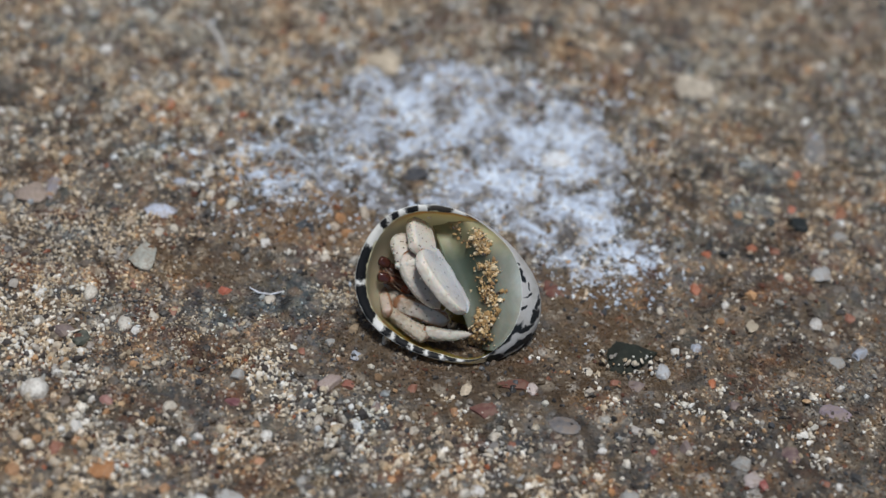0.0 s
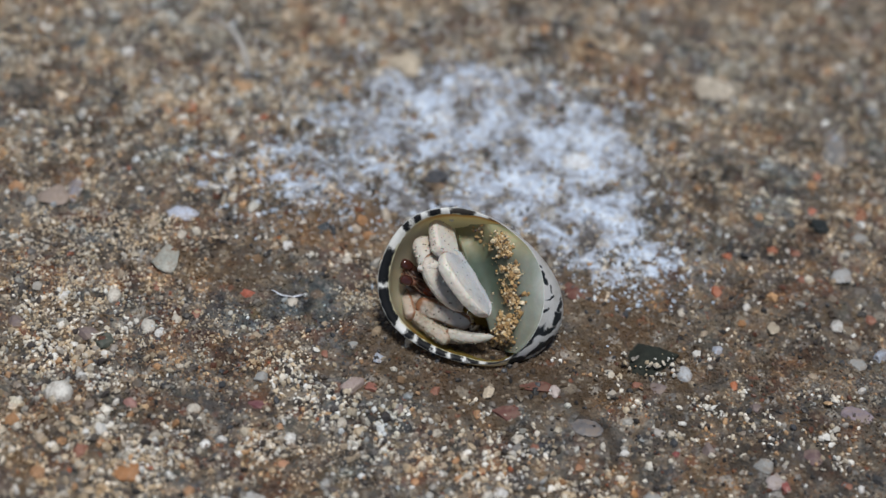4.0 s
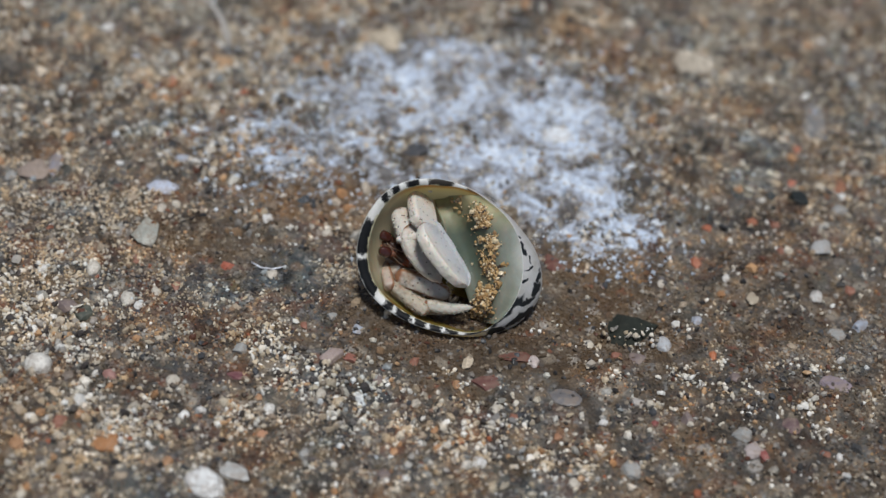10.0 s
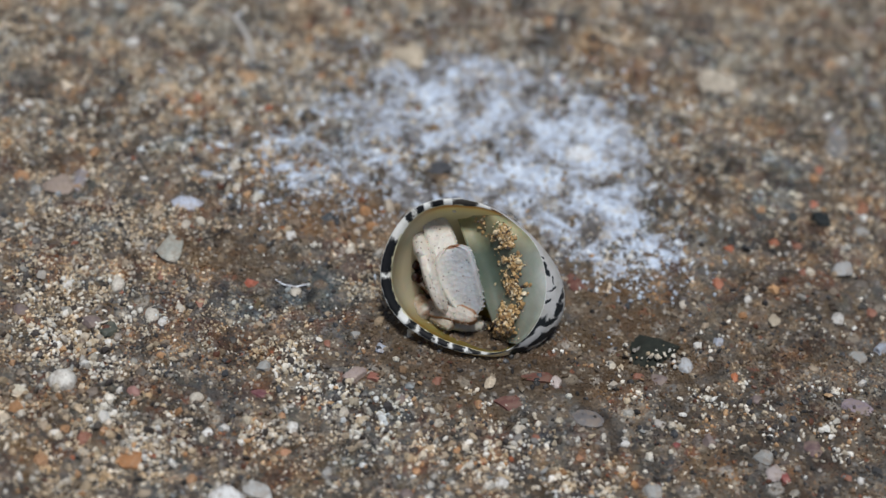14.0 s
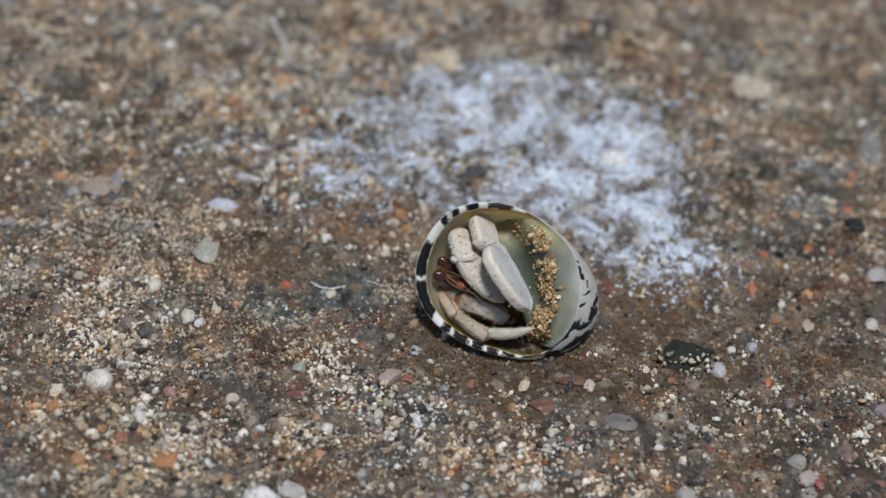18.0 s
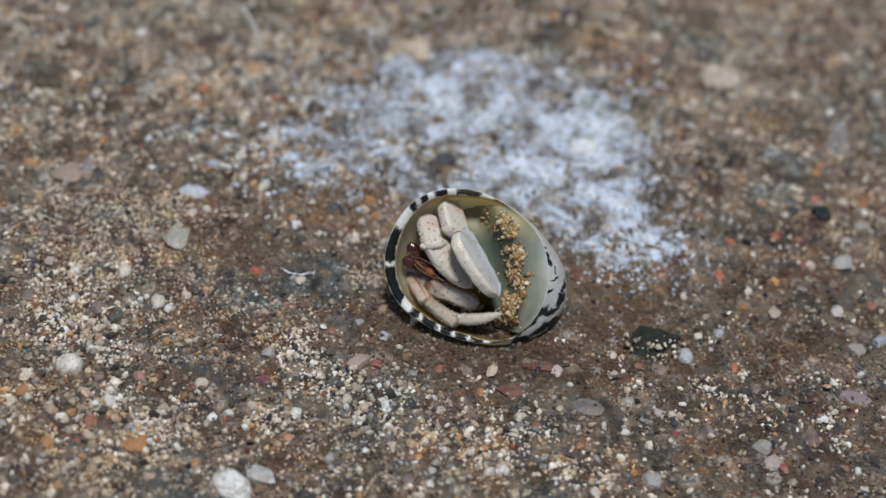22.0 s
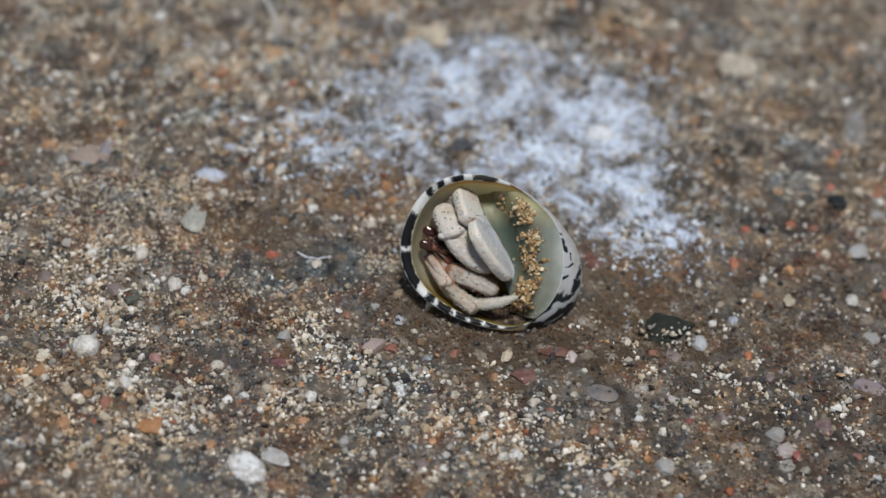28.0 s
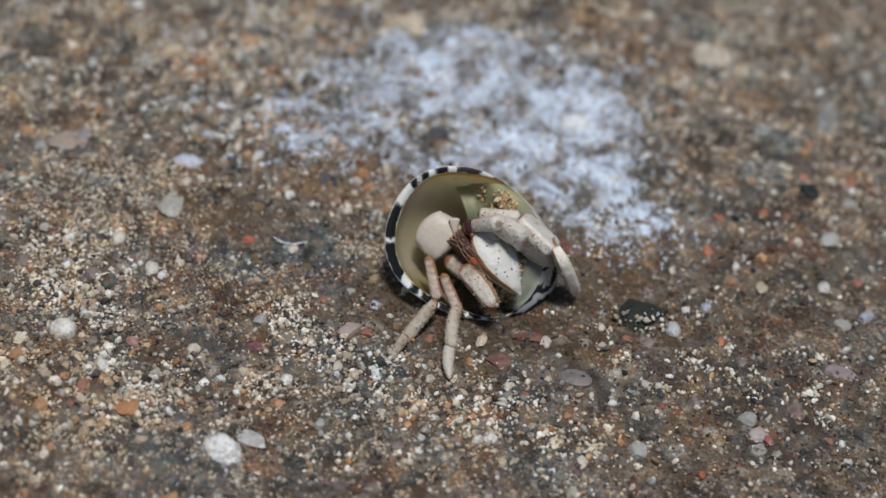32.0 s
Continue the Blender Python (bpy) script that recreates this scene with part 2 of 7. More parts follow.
    col = ramp(nt, geo.outputs["Random Per Island"], [(0.0, (0.035, 0.032, 0.03)), (0.4, (0.075, 0.055, 0.04)), (0.65, (0.06, 0.062, 0.066)), (0.85, (0.12, 0.05, 0.03))], "CONSTANT")
    nt.links.new(col, b.inputs["Base Color"])
    mats["dark"] = m
    m, nt, b = material("golden_grain", 0.4)
    geo = nt.nodes.new("ShaderNodeNewGeometry")
    col = ramp(nt, geo.outputs["Random Per Island"], [(0.0, (0.50, 0.31, 0.13)), (0.3, (0.70, 0.48, 0.23)), (0.58, (0.82, 0.67, 0.44)),
               (0.82, (0.34, 0.20, 0.09)), (0.92, (0.07, 0.05, 0.04))], "CONSTANT")
    nt.links.new(col, b.inputs["Base Color"])
    b.inputs["Transmission Weight"].default_value = 0.15
    mats["golden"] = m
    # white bluish crust
    m, nt, b = material("white_crust", 0.75)
    c = coords(nt)
    f = mix(nt, 0.3, noise_tex(nt, c, 210, 5, 0.68, 0.9), noise_tex(nt, c, 900, 4, 0.7))
    for cx, cy, rx, ry in ((0.0125, 0.020, 0.006, 0.008), (-0.003, 0.025, 0.011, 0.005), (0.017, 0.011, 0.005, 0.006), (0.003, 0.016, 0.004, 0.004), (0.021, 0.005, 0.004, 0.004)):
        move = nt.nodes.new("ShaderNodeMapping")
        move.inputs["Location"].default_value = (-cx / rx, -cy / ry, 0)
        move.inputs["Scale"].default_value = (1 / rx, 1 / ry, 0)
        nt.links.new(c, move.inputs["Vector"])
        far = nt.nodes.new("ShaderNodeVectorMath")
        far.operation = "LENGTH"
        nt.links.new(move.outputs[0], far.inputs[0])
        f = calc(nt, "ADD", f, ramp(nt, far.outputs["Value"], [(0.3, (0.075, 0.075, 0.075)), (1.3, (0, 0, 0))]))
    col = ramp(nt, f, [(0.42, (0.10, 0.09, 0.085)), (0.475, (0.25, 0.25, 0.26)), (0.52, (0.42, 0.46, 0.54)), (0.58, (0.58, 0.665, 0.79)), (0.68, (0.80, 0.845, 0.90))])
    col = mix(nt, ramp(nt, noise_tex(nt, c, 520, 3, 0.6), [(0.56, (0, 0, 0)), (0.68, (0.6, 0.6, 0.6))]), col, (0.50, 0.45, 0.37))
    # single grains of the crust: grey, tan and chalky ones
    cell = node(nt, "ShaderNodeTexVoronoi", Scale=1900.0)
    nt.links.new(c, cell.inputs["Vector"])
    pick = nt.nodes.new("ShaderNodeSeparateXYZ")
    nt.links.new(cell.outputs["Color"], pick.inputs[0])
    tint = ramp(nt, pick.outputs["X"], [(0.0, (0.34, 0.32, 0.32)), (0.1, (0.60, 0.60, 0.62)), (0.24, (0.84, 0.86, 0.88)), (0.44, (1, 1, 1)), (0.66, (1.1, 1.1, 1.08)), (0.82, (0.95, 0.88, 0.78)), (0.93, (0.66, 0.52, 0.38))], "CONSTANT")
    col = mix(nt, 0.45, col, mix(nt, 1.0, col, tint, "MULTIPLY"))
    nt.links.new(col, b.inputs["Base Color"])
    bump(nt, b, mix(nt, 0.5, noise_tex(nt, c, 1800, 4, 0.7), cell.outputs["Distance"]), 0.9, 0.0003)
    mats["crust"] = m
    m, nt, b = material("white_crumb", 0.7)
    geo = nt.nodes.new("ShaderNodeNewGeometry")
    col = ramp(nt, geo.outputs["Random Per Island"], [(0.0, (0.46, 0.52, 0.60)), (0.3, (0.62, 0.70, 0.80)), (0.55, (0.28, 0.28, 0.29)), (0.72, (0.80, 0.84, 0.88)), (0.92, (0.14, 0.13, 0.13))], "CONSTANT")
    nt.links.new(col, b.inputs["Base Color"])
    mats["crumb"] = m
    return mats


MATS = make_materials()
STONE_MATS = {}


def stone_material(colour, rough=0.6, mottled=0.3):
    key = (colour, rough)
    if key not in STONE_MATS:
        m, nt, b = material("stone", rough, 0.0, 0.3)
        c = coords(nt)
        f = noise_tex(nt, c, 900, 5, 0.65)
        dark = tuple(v * (1 - mottled) for v in colour)
        light = tuple(min(1, v * (1 + mottled)) for v in colour)
        col = ramp(nt, f, [(0.3, dark), (0.52, colour), (0.72, light)])
        keep = 0.04 if max(colour) < 0.06 else 0.15 if max(colour) < 0.12 else 0.3 if max(colour) > 1.8 * min(colour) else 0.6
        dust = ramp(nt, noise_tex(nt, c, 1400, 4, 0.7), [(0.46, (0, 0, 0)), (0.6, (keep, keep, keep))])
        nt.links.new(mix(nt, dust, col, (0.26, 0.20, 0.15)), b.inputs["Base Color"])
        bump(nt, b, noise_tex(nt, c, 2500, 4, 0.7), 0.5, 0.0002)
        STONE_MATS[key] = m
    return STONE_MATS[key]


# ---- numeric helpers ----
def vnoise(x, y, seed):
    """Smooth lattice noise, 0 to 1."""
    xi, yi = np.floor(x).astype(np.int64), np.floor(y).astype(np.int64)
    fx, fy = x - xi, y - yi
    fx, fy = fx * fx * (3 - 2 * fx), fy * fy * (3 - 2 * fy)

    def h(i, j):
        v = (i * 374761393 + j * 668265263 + seed * 974711) & 0xFFFFFFFF
        v = ((v ^ (v >> 13)) * 1274126177) & 0xFFFFFFFF
        return ((v ^ (v >> 16)) & 0xFFFF) / 65535.0

    return (h(xi, yi) * (1 - fx) + h(xi + 1, yi) * fx) * (1 - fy) + (h(xi, yi + 1) * (1 - fx) + h(xi + 1, yi + 1) * fx) * fy


def height(x, y):
    """The ground's height in metres at places in metres."""
    near = np.exp(-((x / 0.3) ** 2 + (y / 0.3) ** 2))
    u, v = x * 1000, y * 1000
    h = 1.3 * (vnoise(u / 17, v / 17, 3) - 0.5) + 0.7 * (vnoise(u / 6, v / 6, 5) - 0.5)
    h = h + 0.45 * (vnoise(u / 2.2, v / 2.2, 7) - 0.5) + 0.25 * (vnoise(u / 0.9, v / 0.9, 9) - 0.5)
    calm = 1 - 0.75 * np.exp(-(((u - 0.5) / 9) ** 2 + ((v + 10) / 9) ** 2))
    far = 1 - np.exp(-((x / 3.0) ** 2 + (y / 3.0) ** 2))
    mound = 0.6 * np.exp(-(((u - 1) / 9) ** 2 + ((v + 15.5) / 4) ** 2))
    mound = mound + 1.5 * np.exp(-(((u + 6.5) / 4.5) ** 2 + ((v + 11.5) / 4) ** 2))
    return (h * calm + mound) * MM * near + far * 0.05 * (vnoise(x / 7, y / 7, 11) - 0.5)


def ground_z(x, y):
    return float(height(np.array([x]), np.array([y]))[0])


def quick_mesh(name, verts, faces, mat, smooth=False):
    """A mesh from arrays of places and of faces with equal numbers of corners."""
    me = bpy.data.meshes.new(name)
    n, k = faces.shape
    me.vertices.add(len(verts))
    me.vertices.foreach_set("co", np.ascontiguousarray(verts, dtype=np.float32).ravel())
    me.loops.add(n * k)
    me.loops.foreach_set("vertex_index", np.ascontiguousarray(faces, dtype=np.int32).ravel())
    me.polygons.add(n)
    me.polygons.foreach_set("loop_start", np.arange(0, n * k, k, dtype=np.int32))
    me.update(calc_edges=True)
    me.validate()
    me.polygons.foreach_set("use_smooth", np.full(len(me.polygons), smooth))
    me.materials.append(mat)
    return me


def child(name, me, parent, label=""):
    ob = new(name, me)
    ob.parent = parent
    return tagged(ob, label)


def grid_faces(nu, nv, close_u=False):
    i = np.arange(nu if close_u else nu - 1)[:, None]
    j = np.arange(nv - 1)[None, :]
    i2 = (i + 1) % nu
    return np.stack([i * nv + j + 0 * i, i2 * nv + j, i2 * nv + j + 1, i * nv + j + 1], -1).reshape(-1, 4)


# ---- ground ----
def make_ground():
    fine = np.arange(-76, 76.01, 0.42) * MM
    out = 0.076 * 1.32 ** np.arange(1, 32)
    xs = np.concatenate([-out[::-1], fine, out])
    X, Y = np.meshgrid(xs, xs + 0.006, indexing="ij")
    verts = np.stack([X, Y, height(X, Y)], -1).reshape(-1, 3)
    ob = new("ground", quick_mesh("ground", verts, grid_faces(len(xs), len(xs)), MATS["ground"], True))
    return tagged(ob, "brown-grey cemented beach sand with embedded grains", "ground", kind="structure")


make_ground()

ICO = np.array([(0, 0, 1)] + [(0.894 * math.cos(a), 0.894 * math.sin(a), 0.447) for a in np.arange(5) * 1.2566]
               + [(0.894 * math.cos(a + 0.628), 0.894 * math.sin(a + 0.628), -0.447) for a in np.arange(5) * 1.2566] + [(0, 0, -1)])
ICO_F = np.array([(0, 1 + k, 1 + (k + 1) % 5) for k in range(5)] + [(1 + k, 6 + k, 1 + (k + 1) % 5) for k in range(5)]
                 + [(1 + (k + 1) % 5, 6 + k, 6 + (k + 1) % 5) for k in range(5)] + [(11, 6 + (k + 1) % 5, 6 + k) for k in range(5)])


def grain_arrays(rng, centres, radii, shape=None, tris=None):
    """Angular grains at the given centres, as places and triangles."""
    shape, tris = (ICO, ICO_F) if shape is None else (shape, tris)
    n, k = len(centres), len(shape)
    v = shape[None] * rng.uniform(0.7, 1.25, (n, k, 1)) * rng.uniform(0.5, 1.35, (n, 1, 3))
    q = rng.normal(size=(n, 4))
    q /= np.linalg.norm(q, axis=1, keepdims=True)
    w, x, y, z = q.T
    R = np.stack([1 - 2 * (y * y + z * z), 2 * (x * y - w * z), 2 * (x * z + w * y), 2 * (x * y + w * z), 1 - 2 * (x * x + z * z),
                  2 * (y * z - w * x), 2 * (x * z - w * y), 2 * (y * z + w * x), 1 - 2 * (x * x + y * y)], -1).reshape(n, 3, 3)
    v = np.einsum("nij,nkj->nki", R, v) * radii[:, None, None] + centres[:, None]
    f = (tris[None] + k * np.arange(n)[:, None, None]).reshape(-1, 3)
    return v.reshape(-1, 3), f


OCT = np.array([(1, 0, 0), (0, 1, 0), (-1, 0, 0), (0, -1, 0), (0, 0, 1), (0, 0, -1)], float)
OCT_F = np.array([(0, 1, 4), (1, 2, 4), (2, 3, 4), (3, 0, 4), (1, 0, 5), (2, 1, 5), (3, 2, 5), (0, 3, 5)])


def scatter(name, n, seed, mean, spread, lo, hi, density, mat, label, sink=0.25, fine=False):
    rng = np.random.default_rng(seed)
    pts = np.stack([rng.uniform(-66, 66, n * 5), rng.uniform(-48, 68, n * 5)], -1)
    keep = rng.uniform(0, 1, len(pts)) < density(pts[:, 0], pts[:, 1])
    pts = pts[keep][:n] * MM
    r = np.clip(rng.lognormal(math.log(mean), spread, len(pts)), lo, hi) * MM
    z = height(pts[:, 0], pts[:, 1]) + r * (1 - 2 * sink) * rng.uniform(0.2, 1, len(pts))
    v, f = grain_arrays(rng, np.c_[pts, z], r, *((OCT, OCT_F) if fine else (ICO, ICO_F)))
    ob = new(name, quick_mesh(name, v, f, mat))
    return tagged(ob, label, "sand", kind="stuff")


def clear_of(u, v):
    """Fewer grains on the crust and under the shell."""
    return np.where(crust_mask(u, v) > 0.02, 0.34, 1.0) * np.where(((u - 2) / 8.5) ** 2 + ((v + 4) / 8) ** 2 < 1, 0.7, 1.0)


def patchy(u, v):
    d = np.exp(-(((u + 12) / 6) ** 2 + ((v - 5) / 4) ** 2)) + 1.4 * np.exp(-(((u - 6) / 15) ** 2 + ((v + 15) / 6.5) ** 2)) + np.exp(-(((u - 17) / 7) ** 2 + ((v + 6) / 6) ** 2))
    return d * (0.5 + vnoise(u / 3, v / 3, 51))


def sandy(u, v):
    d = 0.02 + 2.6 * np.clip(vnoise(u / 7, v / 7, 21) * vnoise(u / 2.2, v / 2.2, 22) - 0.17, 0, 1)
    d = d * (1 + 0.5 * np.clip((v - 2) / 20, 0, 1) + 0.5 * np.clip((-u - 12) / 20, 0, 1)) + 0.12 * np.clip((v - 4) / 12, 0, 1)
    return np.clip(d, 0.02, 1) * clear_of(u, v) * np.clip(1 - 0.8 * patchy(u, v), 0.15, 1)


def bedded(u, v):
    return np.clip(1.9 * vnoise(u / 6, v / 6, 28) - 0.45 + 0.5 * vnoise(u / 2, v / 2, 27) + np.clip((v - 4) / 16, 0, 0.6), 0.12, 1) * clear_of(u, v)


def light_sand(u, v):
    d = 2.6 * np.clip(vnoise(u / 8, v / 8, 24) * 1.5 * vnoise(u / 2.0, v / 2.0, 25) - 0.34, 0, 1) * np.clip(0.62 - u / 36 + v / 60, 0.08, 1.5)
    d = d + 0.5 * np.clip((v - 2) / 14, 0, 1) * np.clip((u - 16) / 10, 0, 1) * np.clip(1.8 * vnoise(u / 2.2, v / 2.2, 26) - 0.4, 0, 1)
    d = d + 1.1 * np.exp(-(((u + 39) / 13) ** 2 + ((v + 8) / 10) ** 2)) * np.clip(2 * vnoise(u / 2, v / 2, 30) - 0.4, 0, 1)
    d = d + 0.55 * np.exp(-(((u - 1) / 18) ** 2 + ((v + 29) / 9) ** 2)) * np.clip(2 * vnoise(u / 2, v / 2, 29) - 0.5, 0, 1)
    return np.clip(d, 0, 1) * clear_of(u, v) * np.clip(1 - patchy(u, v), 0.04, 1) * np.where((u > 18) & (v < -8), 0.6, 1.0)


def coarse(u, v):
    d = np.clip(0.15 + (v + 4) / 40, 0.05, 1) * np.clip(0.75 - u / 60, 0.25, 1) * np.clip(2.2 * vnoise(u / 5, v / 5, 81) - 0.5, 0.05, 1)
    d = d + 0.9 * np.exp(-(((u + 36) / 10) ** 2 + ((v + 29) / 7) ** 2)) + 0.5 * np.exp(-(((u - 3) / 14) ** 2 + ((v + 30) / 7) ** 2))
    return np.clip(d, 0, 1) * clear_of(u, v)


def speckled(u, v):
    """Dark grains lie in loose drifts, fewest on the crust."""
    return np.clip(2.4 * vnoise(u / 4, v / 4, 91) * vnoise(u / 1.6, v / 1.6, 92) - 0.12, 0.03, 1) * np.where(crust_mask(u, v) > 0.0, 0.25, 1.0)


def crumbly(u, v):
    d = np.zeros_like(u)
    for cx, cy, rx, ry, a in CRUST:
        d = np.maximum(d, np.exp(-(((u - cx) / (rx * 1.22)) ** 2 + ((v - cy) / (ry * 1.22)) ** 2) ** 1.2))
    for cx, cy, r, a in CRUST_HOLES:
        d = d - 0.7 * a * np.exp(-(((u - cx) / r) ** 2 + ((v - cy) / r) ** 2))
    return np.clip(d * (1.7 * vnoise(u / 1.4, v / 1.4, 61) - 0.2), 0, 1)


def pale_heaps(u, v):
    d = 0.06 * np.clip(3 * vnoise(u / 5, v / 5, 31) * vnoise(u / 1.5, v / 1.5, 32) - 0.5, 0, 1)
    for cx, cy, rx, ry in PALE_HEAPS:
        d = d + (1.2 if cx < 2 else 0.55) * np.exp(-(((u - cx) / rx) ** 2 + ((v - cy) / ry) ** 2) ** 1.5) * np.clip(3.2 * vnoise(u / 0.9, v / 0.9, 33) - 1.0, 0, 1)
    return np.clip(1.5 * d, 0, 1) * np.clip(1.1 - 0.6 * patchy(u, v), 0.1, 1)


PALE_HEAPS = [(-5.8, -26.9, 2.0, 3.4), (-14.8, -19.3, 2.1, 1.5), (-11.1, -21.9, 2.6, 2.1), (-8.8, -22.4, 2.1, 1.5), (-38.5, -17.9, 4.1, 1.9), (-36.5, -19.3, 2.9, 2.1), (-33.2, -21.6, 1.6, 2.4), (-31.9, -28.0, 1.8, 1.7),
              (4.3, -20.4, 1.8, 1.5), (17.9, -16.5, 1.6, 3.0), (19.7, -19.0, 1.5, 1.3), (26.8, -17.2, 1.6, 1.7), (28.5, -19.7, 2.4, 2.4), (33.3, -19.8, 1.5, 2.6), (38.7, -20.9, 1.8, 2.1),
              (40.2, -22.6, 1.8, 1.7), (23.9, -21.9, 1.8, 0.9), (13.5, -13.0, 2.6, 1.9), (7.2, -26.2, 3.5, 3.0), (14.5, -30.7, 3.5, 1.7), (-3.7, -22.4, 2.4, 1.5), (-35.8, -14.2, 3.5, 2.1),
              (-41.6, -11.7, 2.9, 2.1), (-17.0, -28.5, 1.8, 1.7), (-24.9, -27.0, 1.8, 1.3), (30.3, -15.0, 1.2, 1.7), (22.2, -13.8, 1.2, 0.9), (-27.5, -31.2, 2.4, 2.1), (38.5, -14.7, 2.4, 1.3)]

# ---- white crust on the sand ----
def crust_mask(u, v):
    """How thick the crust lies, at places in millimetres."""
    w = u + 3.0 * (vnoise(u / 5, v / 5, 45) - 0.5)
    q = v + 3.0 * (vnoise(u / 5, v / 5, 46) - 0.5)
    d = np.zeros_like(u)
    for cx, cy, rx, ry, a in CRUST:
        d = np.maximum(d, a * np.exp(-(((w - cx) / rx) ** 2 + ((q - cy) / ry) ** 2) ** 1.3))
    for cx, cy, r, a in CRUST_HOLES:
        d = d - a * np.exp(-(((w - cx) / r) ** 2 + ((q - cy) / r) ** 2))
    ridge = 1 - np.abs(2 * vnoise(w / 1.5, q / 1.5, 42) - 1)
    thin = 1 - np.abs(2 * vnoise(u / 0.7, v / 0.7, 43) - 1)
    n = 0.30 * vnoise(w / 3.1, q / 3.1, 41) + 0.36 * ridge + 0.30 * thin + 0.22 * vnoise(u / 0.35, v / 0.35, 44)
    return d * (n + 0.22 * (vnoise(w / 2.2, q / 0.9, 47) - 0.5)) - 0.41


CRUST = [(-6, 18, 13, 8, 1.0), (1, 26, 14, 7.5, 1.12), (12.5, 21, 7.5, 9.5, 1.6), (16, 11, 6, 8.5, 1.1), (21, 4, 5, 4.5, 0.87), (-17, 10, 6.5, 5, 0.74),
         (6, 14, 9, 8, 1.0), (-11, 23, 9, 7, 0.90), (-19, 15, 7, 5, 0.70), (0, 32, 15, 5, 0.86), (-1, 10, 9, 4.5, 1.05), (-9, 11.5, 8, 4, 0.84), (-11, 14, 9, 6, 0.90),
         (14.5, 4.5, 4.5, 4, 0.82), (10.5, 8, 4, 3.5, 0.9), (18, 0.5, 4, 2.5, 0.76)]
CRUST_HOLES = [(-4.5, 13.2, 3.0, 0.2), (5, 17, 1.6, 0.5), (-14, 20, 2.2, 0.5), (-1, 24, 1.8, 0.4), (17, 15, 1.3, 0.5), (-2.9, 14.2, 2.4, 1.3), (-8, 17.5, 2.0, 0.5), (3, 20, 1.5, 0.4), (10.5, 27, 1.8, 0.5), (12, 8, 1.6, 0.2)]


def make_crust():
    us, vs = np.arange(-27, 32, 0.17), np.arange(-10, 42, 0.17)
    U, V = np.meshgrid(us, vs, indexing="ij")
    m = crust_mask(U, V)
    z = height(U * MM, V * MM) + (0.03 + 1.3 * np.clip(m, -0.2, 0.4)) * MM
    verts = np.stack([U * MM, V * MM, z], -1).reshape(-1, 3)
    f = grid_faces(len(us), len(vs))
    f = f[(m.reshape(-1)[f] > 0).any(1)]
    # break the sheet into flakes
    rng = np.random.default_rng(71)
    seeds = np.stack([rng.uniform(-26, 30, 90), rng.uniform(-6, 38, 90)], -1) * MM
    mid = verts[f].mean(1)[:, :2]
    mid = mid + 0.5 * MM * np.stack([vnoise(mid[:, 0] * 900, mid[:, 1] * 900, 72), vnoise(mid[:, 0] * 900, mid[:, 1] * 900, 73)], -1)
    owner = ((mid[:, None] - seeds[None]) ** 2).sum(-1).argmin(1)
    crust = tagged(new("salt_crust"), "crumbly bluish-white dried crust on the sand", "crust")
    for n in np.unique(owner):
        g = f[owner == n]
        if len(g) < 12:
            continue
        used, inv = np.unique(g, return_inverse=True)
        child("crust_flake", quick_mesh("crust_flake", verts[used], inv.reshape(g.shape), MATS["crust"], True), crust)
    return crust


make_crust()


def crust_grit(n, seed):
    """Tan, grey and dark sand lying on the crust."""
    rng = np.random.default_rng(seed)
    u, v = rng.uniform(-24, 30, n), rng.uniform(-4, 40, n)
    m = crust_mask(u, v)
    on = (m > 0) & (rng.uniform(0, 1, n) < 1.5 * vnoise(u / 2.4, v / 2.4, 75) - 0.25)
    u, v, m = u[on], v[on], m[on]
    r = np.clip(rng.lognormal(math.log(0.13), 0.4, len(u)), 0.06, 0.34)
    z = height(u * MM, v * MM) + (0.03 + 1.3 * np.clip(m, 0, 0.4) + 0.3 * r) * MM
    verts, f = grain_arrays(rng, np.c_[u * MM, v * MM, z], r * MM)
    tagged(new("crust_grit", quick_mesh("crust_grit", verts, f, MATS["grain"])), "tan, grey and dark sand grains on the white crust", "sand", kind="stuff")


crust_grit(5500, 76)
scatter("sand_grains", 11000, 1, 0.2, 0.42, 0.1, 0.62, sandy, MATS["grain"], "tan, grey, rust and dark mixed sand grains")
scatter("fine_sand_grains", 150000, 4, 0.135, 0.38, 0.06, 0.34, bedded, MATS["bedded"], "fine dark brown, grey and tan bedded sand grains", 0.38, True)
scatter("light_sand_grains", 32000, 5, 0.15, 0.38, 0.07, 0.42, light_sand, MATS["light"], "fine light tan and cream sand grains", 0.15, True)
scatter("coarse_sand_grains", 4600, 9, 0.36, 0.28, 0.22, 0.7, coarse, MATS["coarse"], "coarse tan, cream and orange sand grains", 0.35)
scatter("dark_sand_grains", 11500, 12, 0.14, 0.45, 0.06, 0.5, speckled, MATS["dark"], "scattered dark grey and brown sand grains", 0.3)
scatter("crust_crumbs", 30000, 6, 0.14, 0.45, 0.05, 0.42, crumbly, MATS["crumb"], "fine bluish-white crumbs of dried crust", 0.0, True)
scatter("pale_sand_grains", 30000, 2, 0.19, 0.38, 0.08, 0.5, pale_heaps, MATS["pale"], "loose heaps of pale cream sand grains", 0.1)


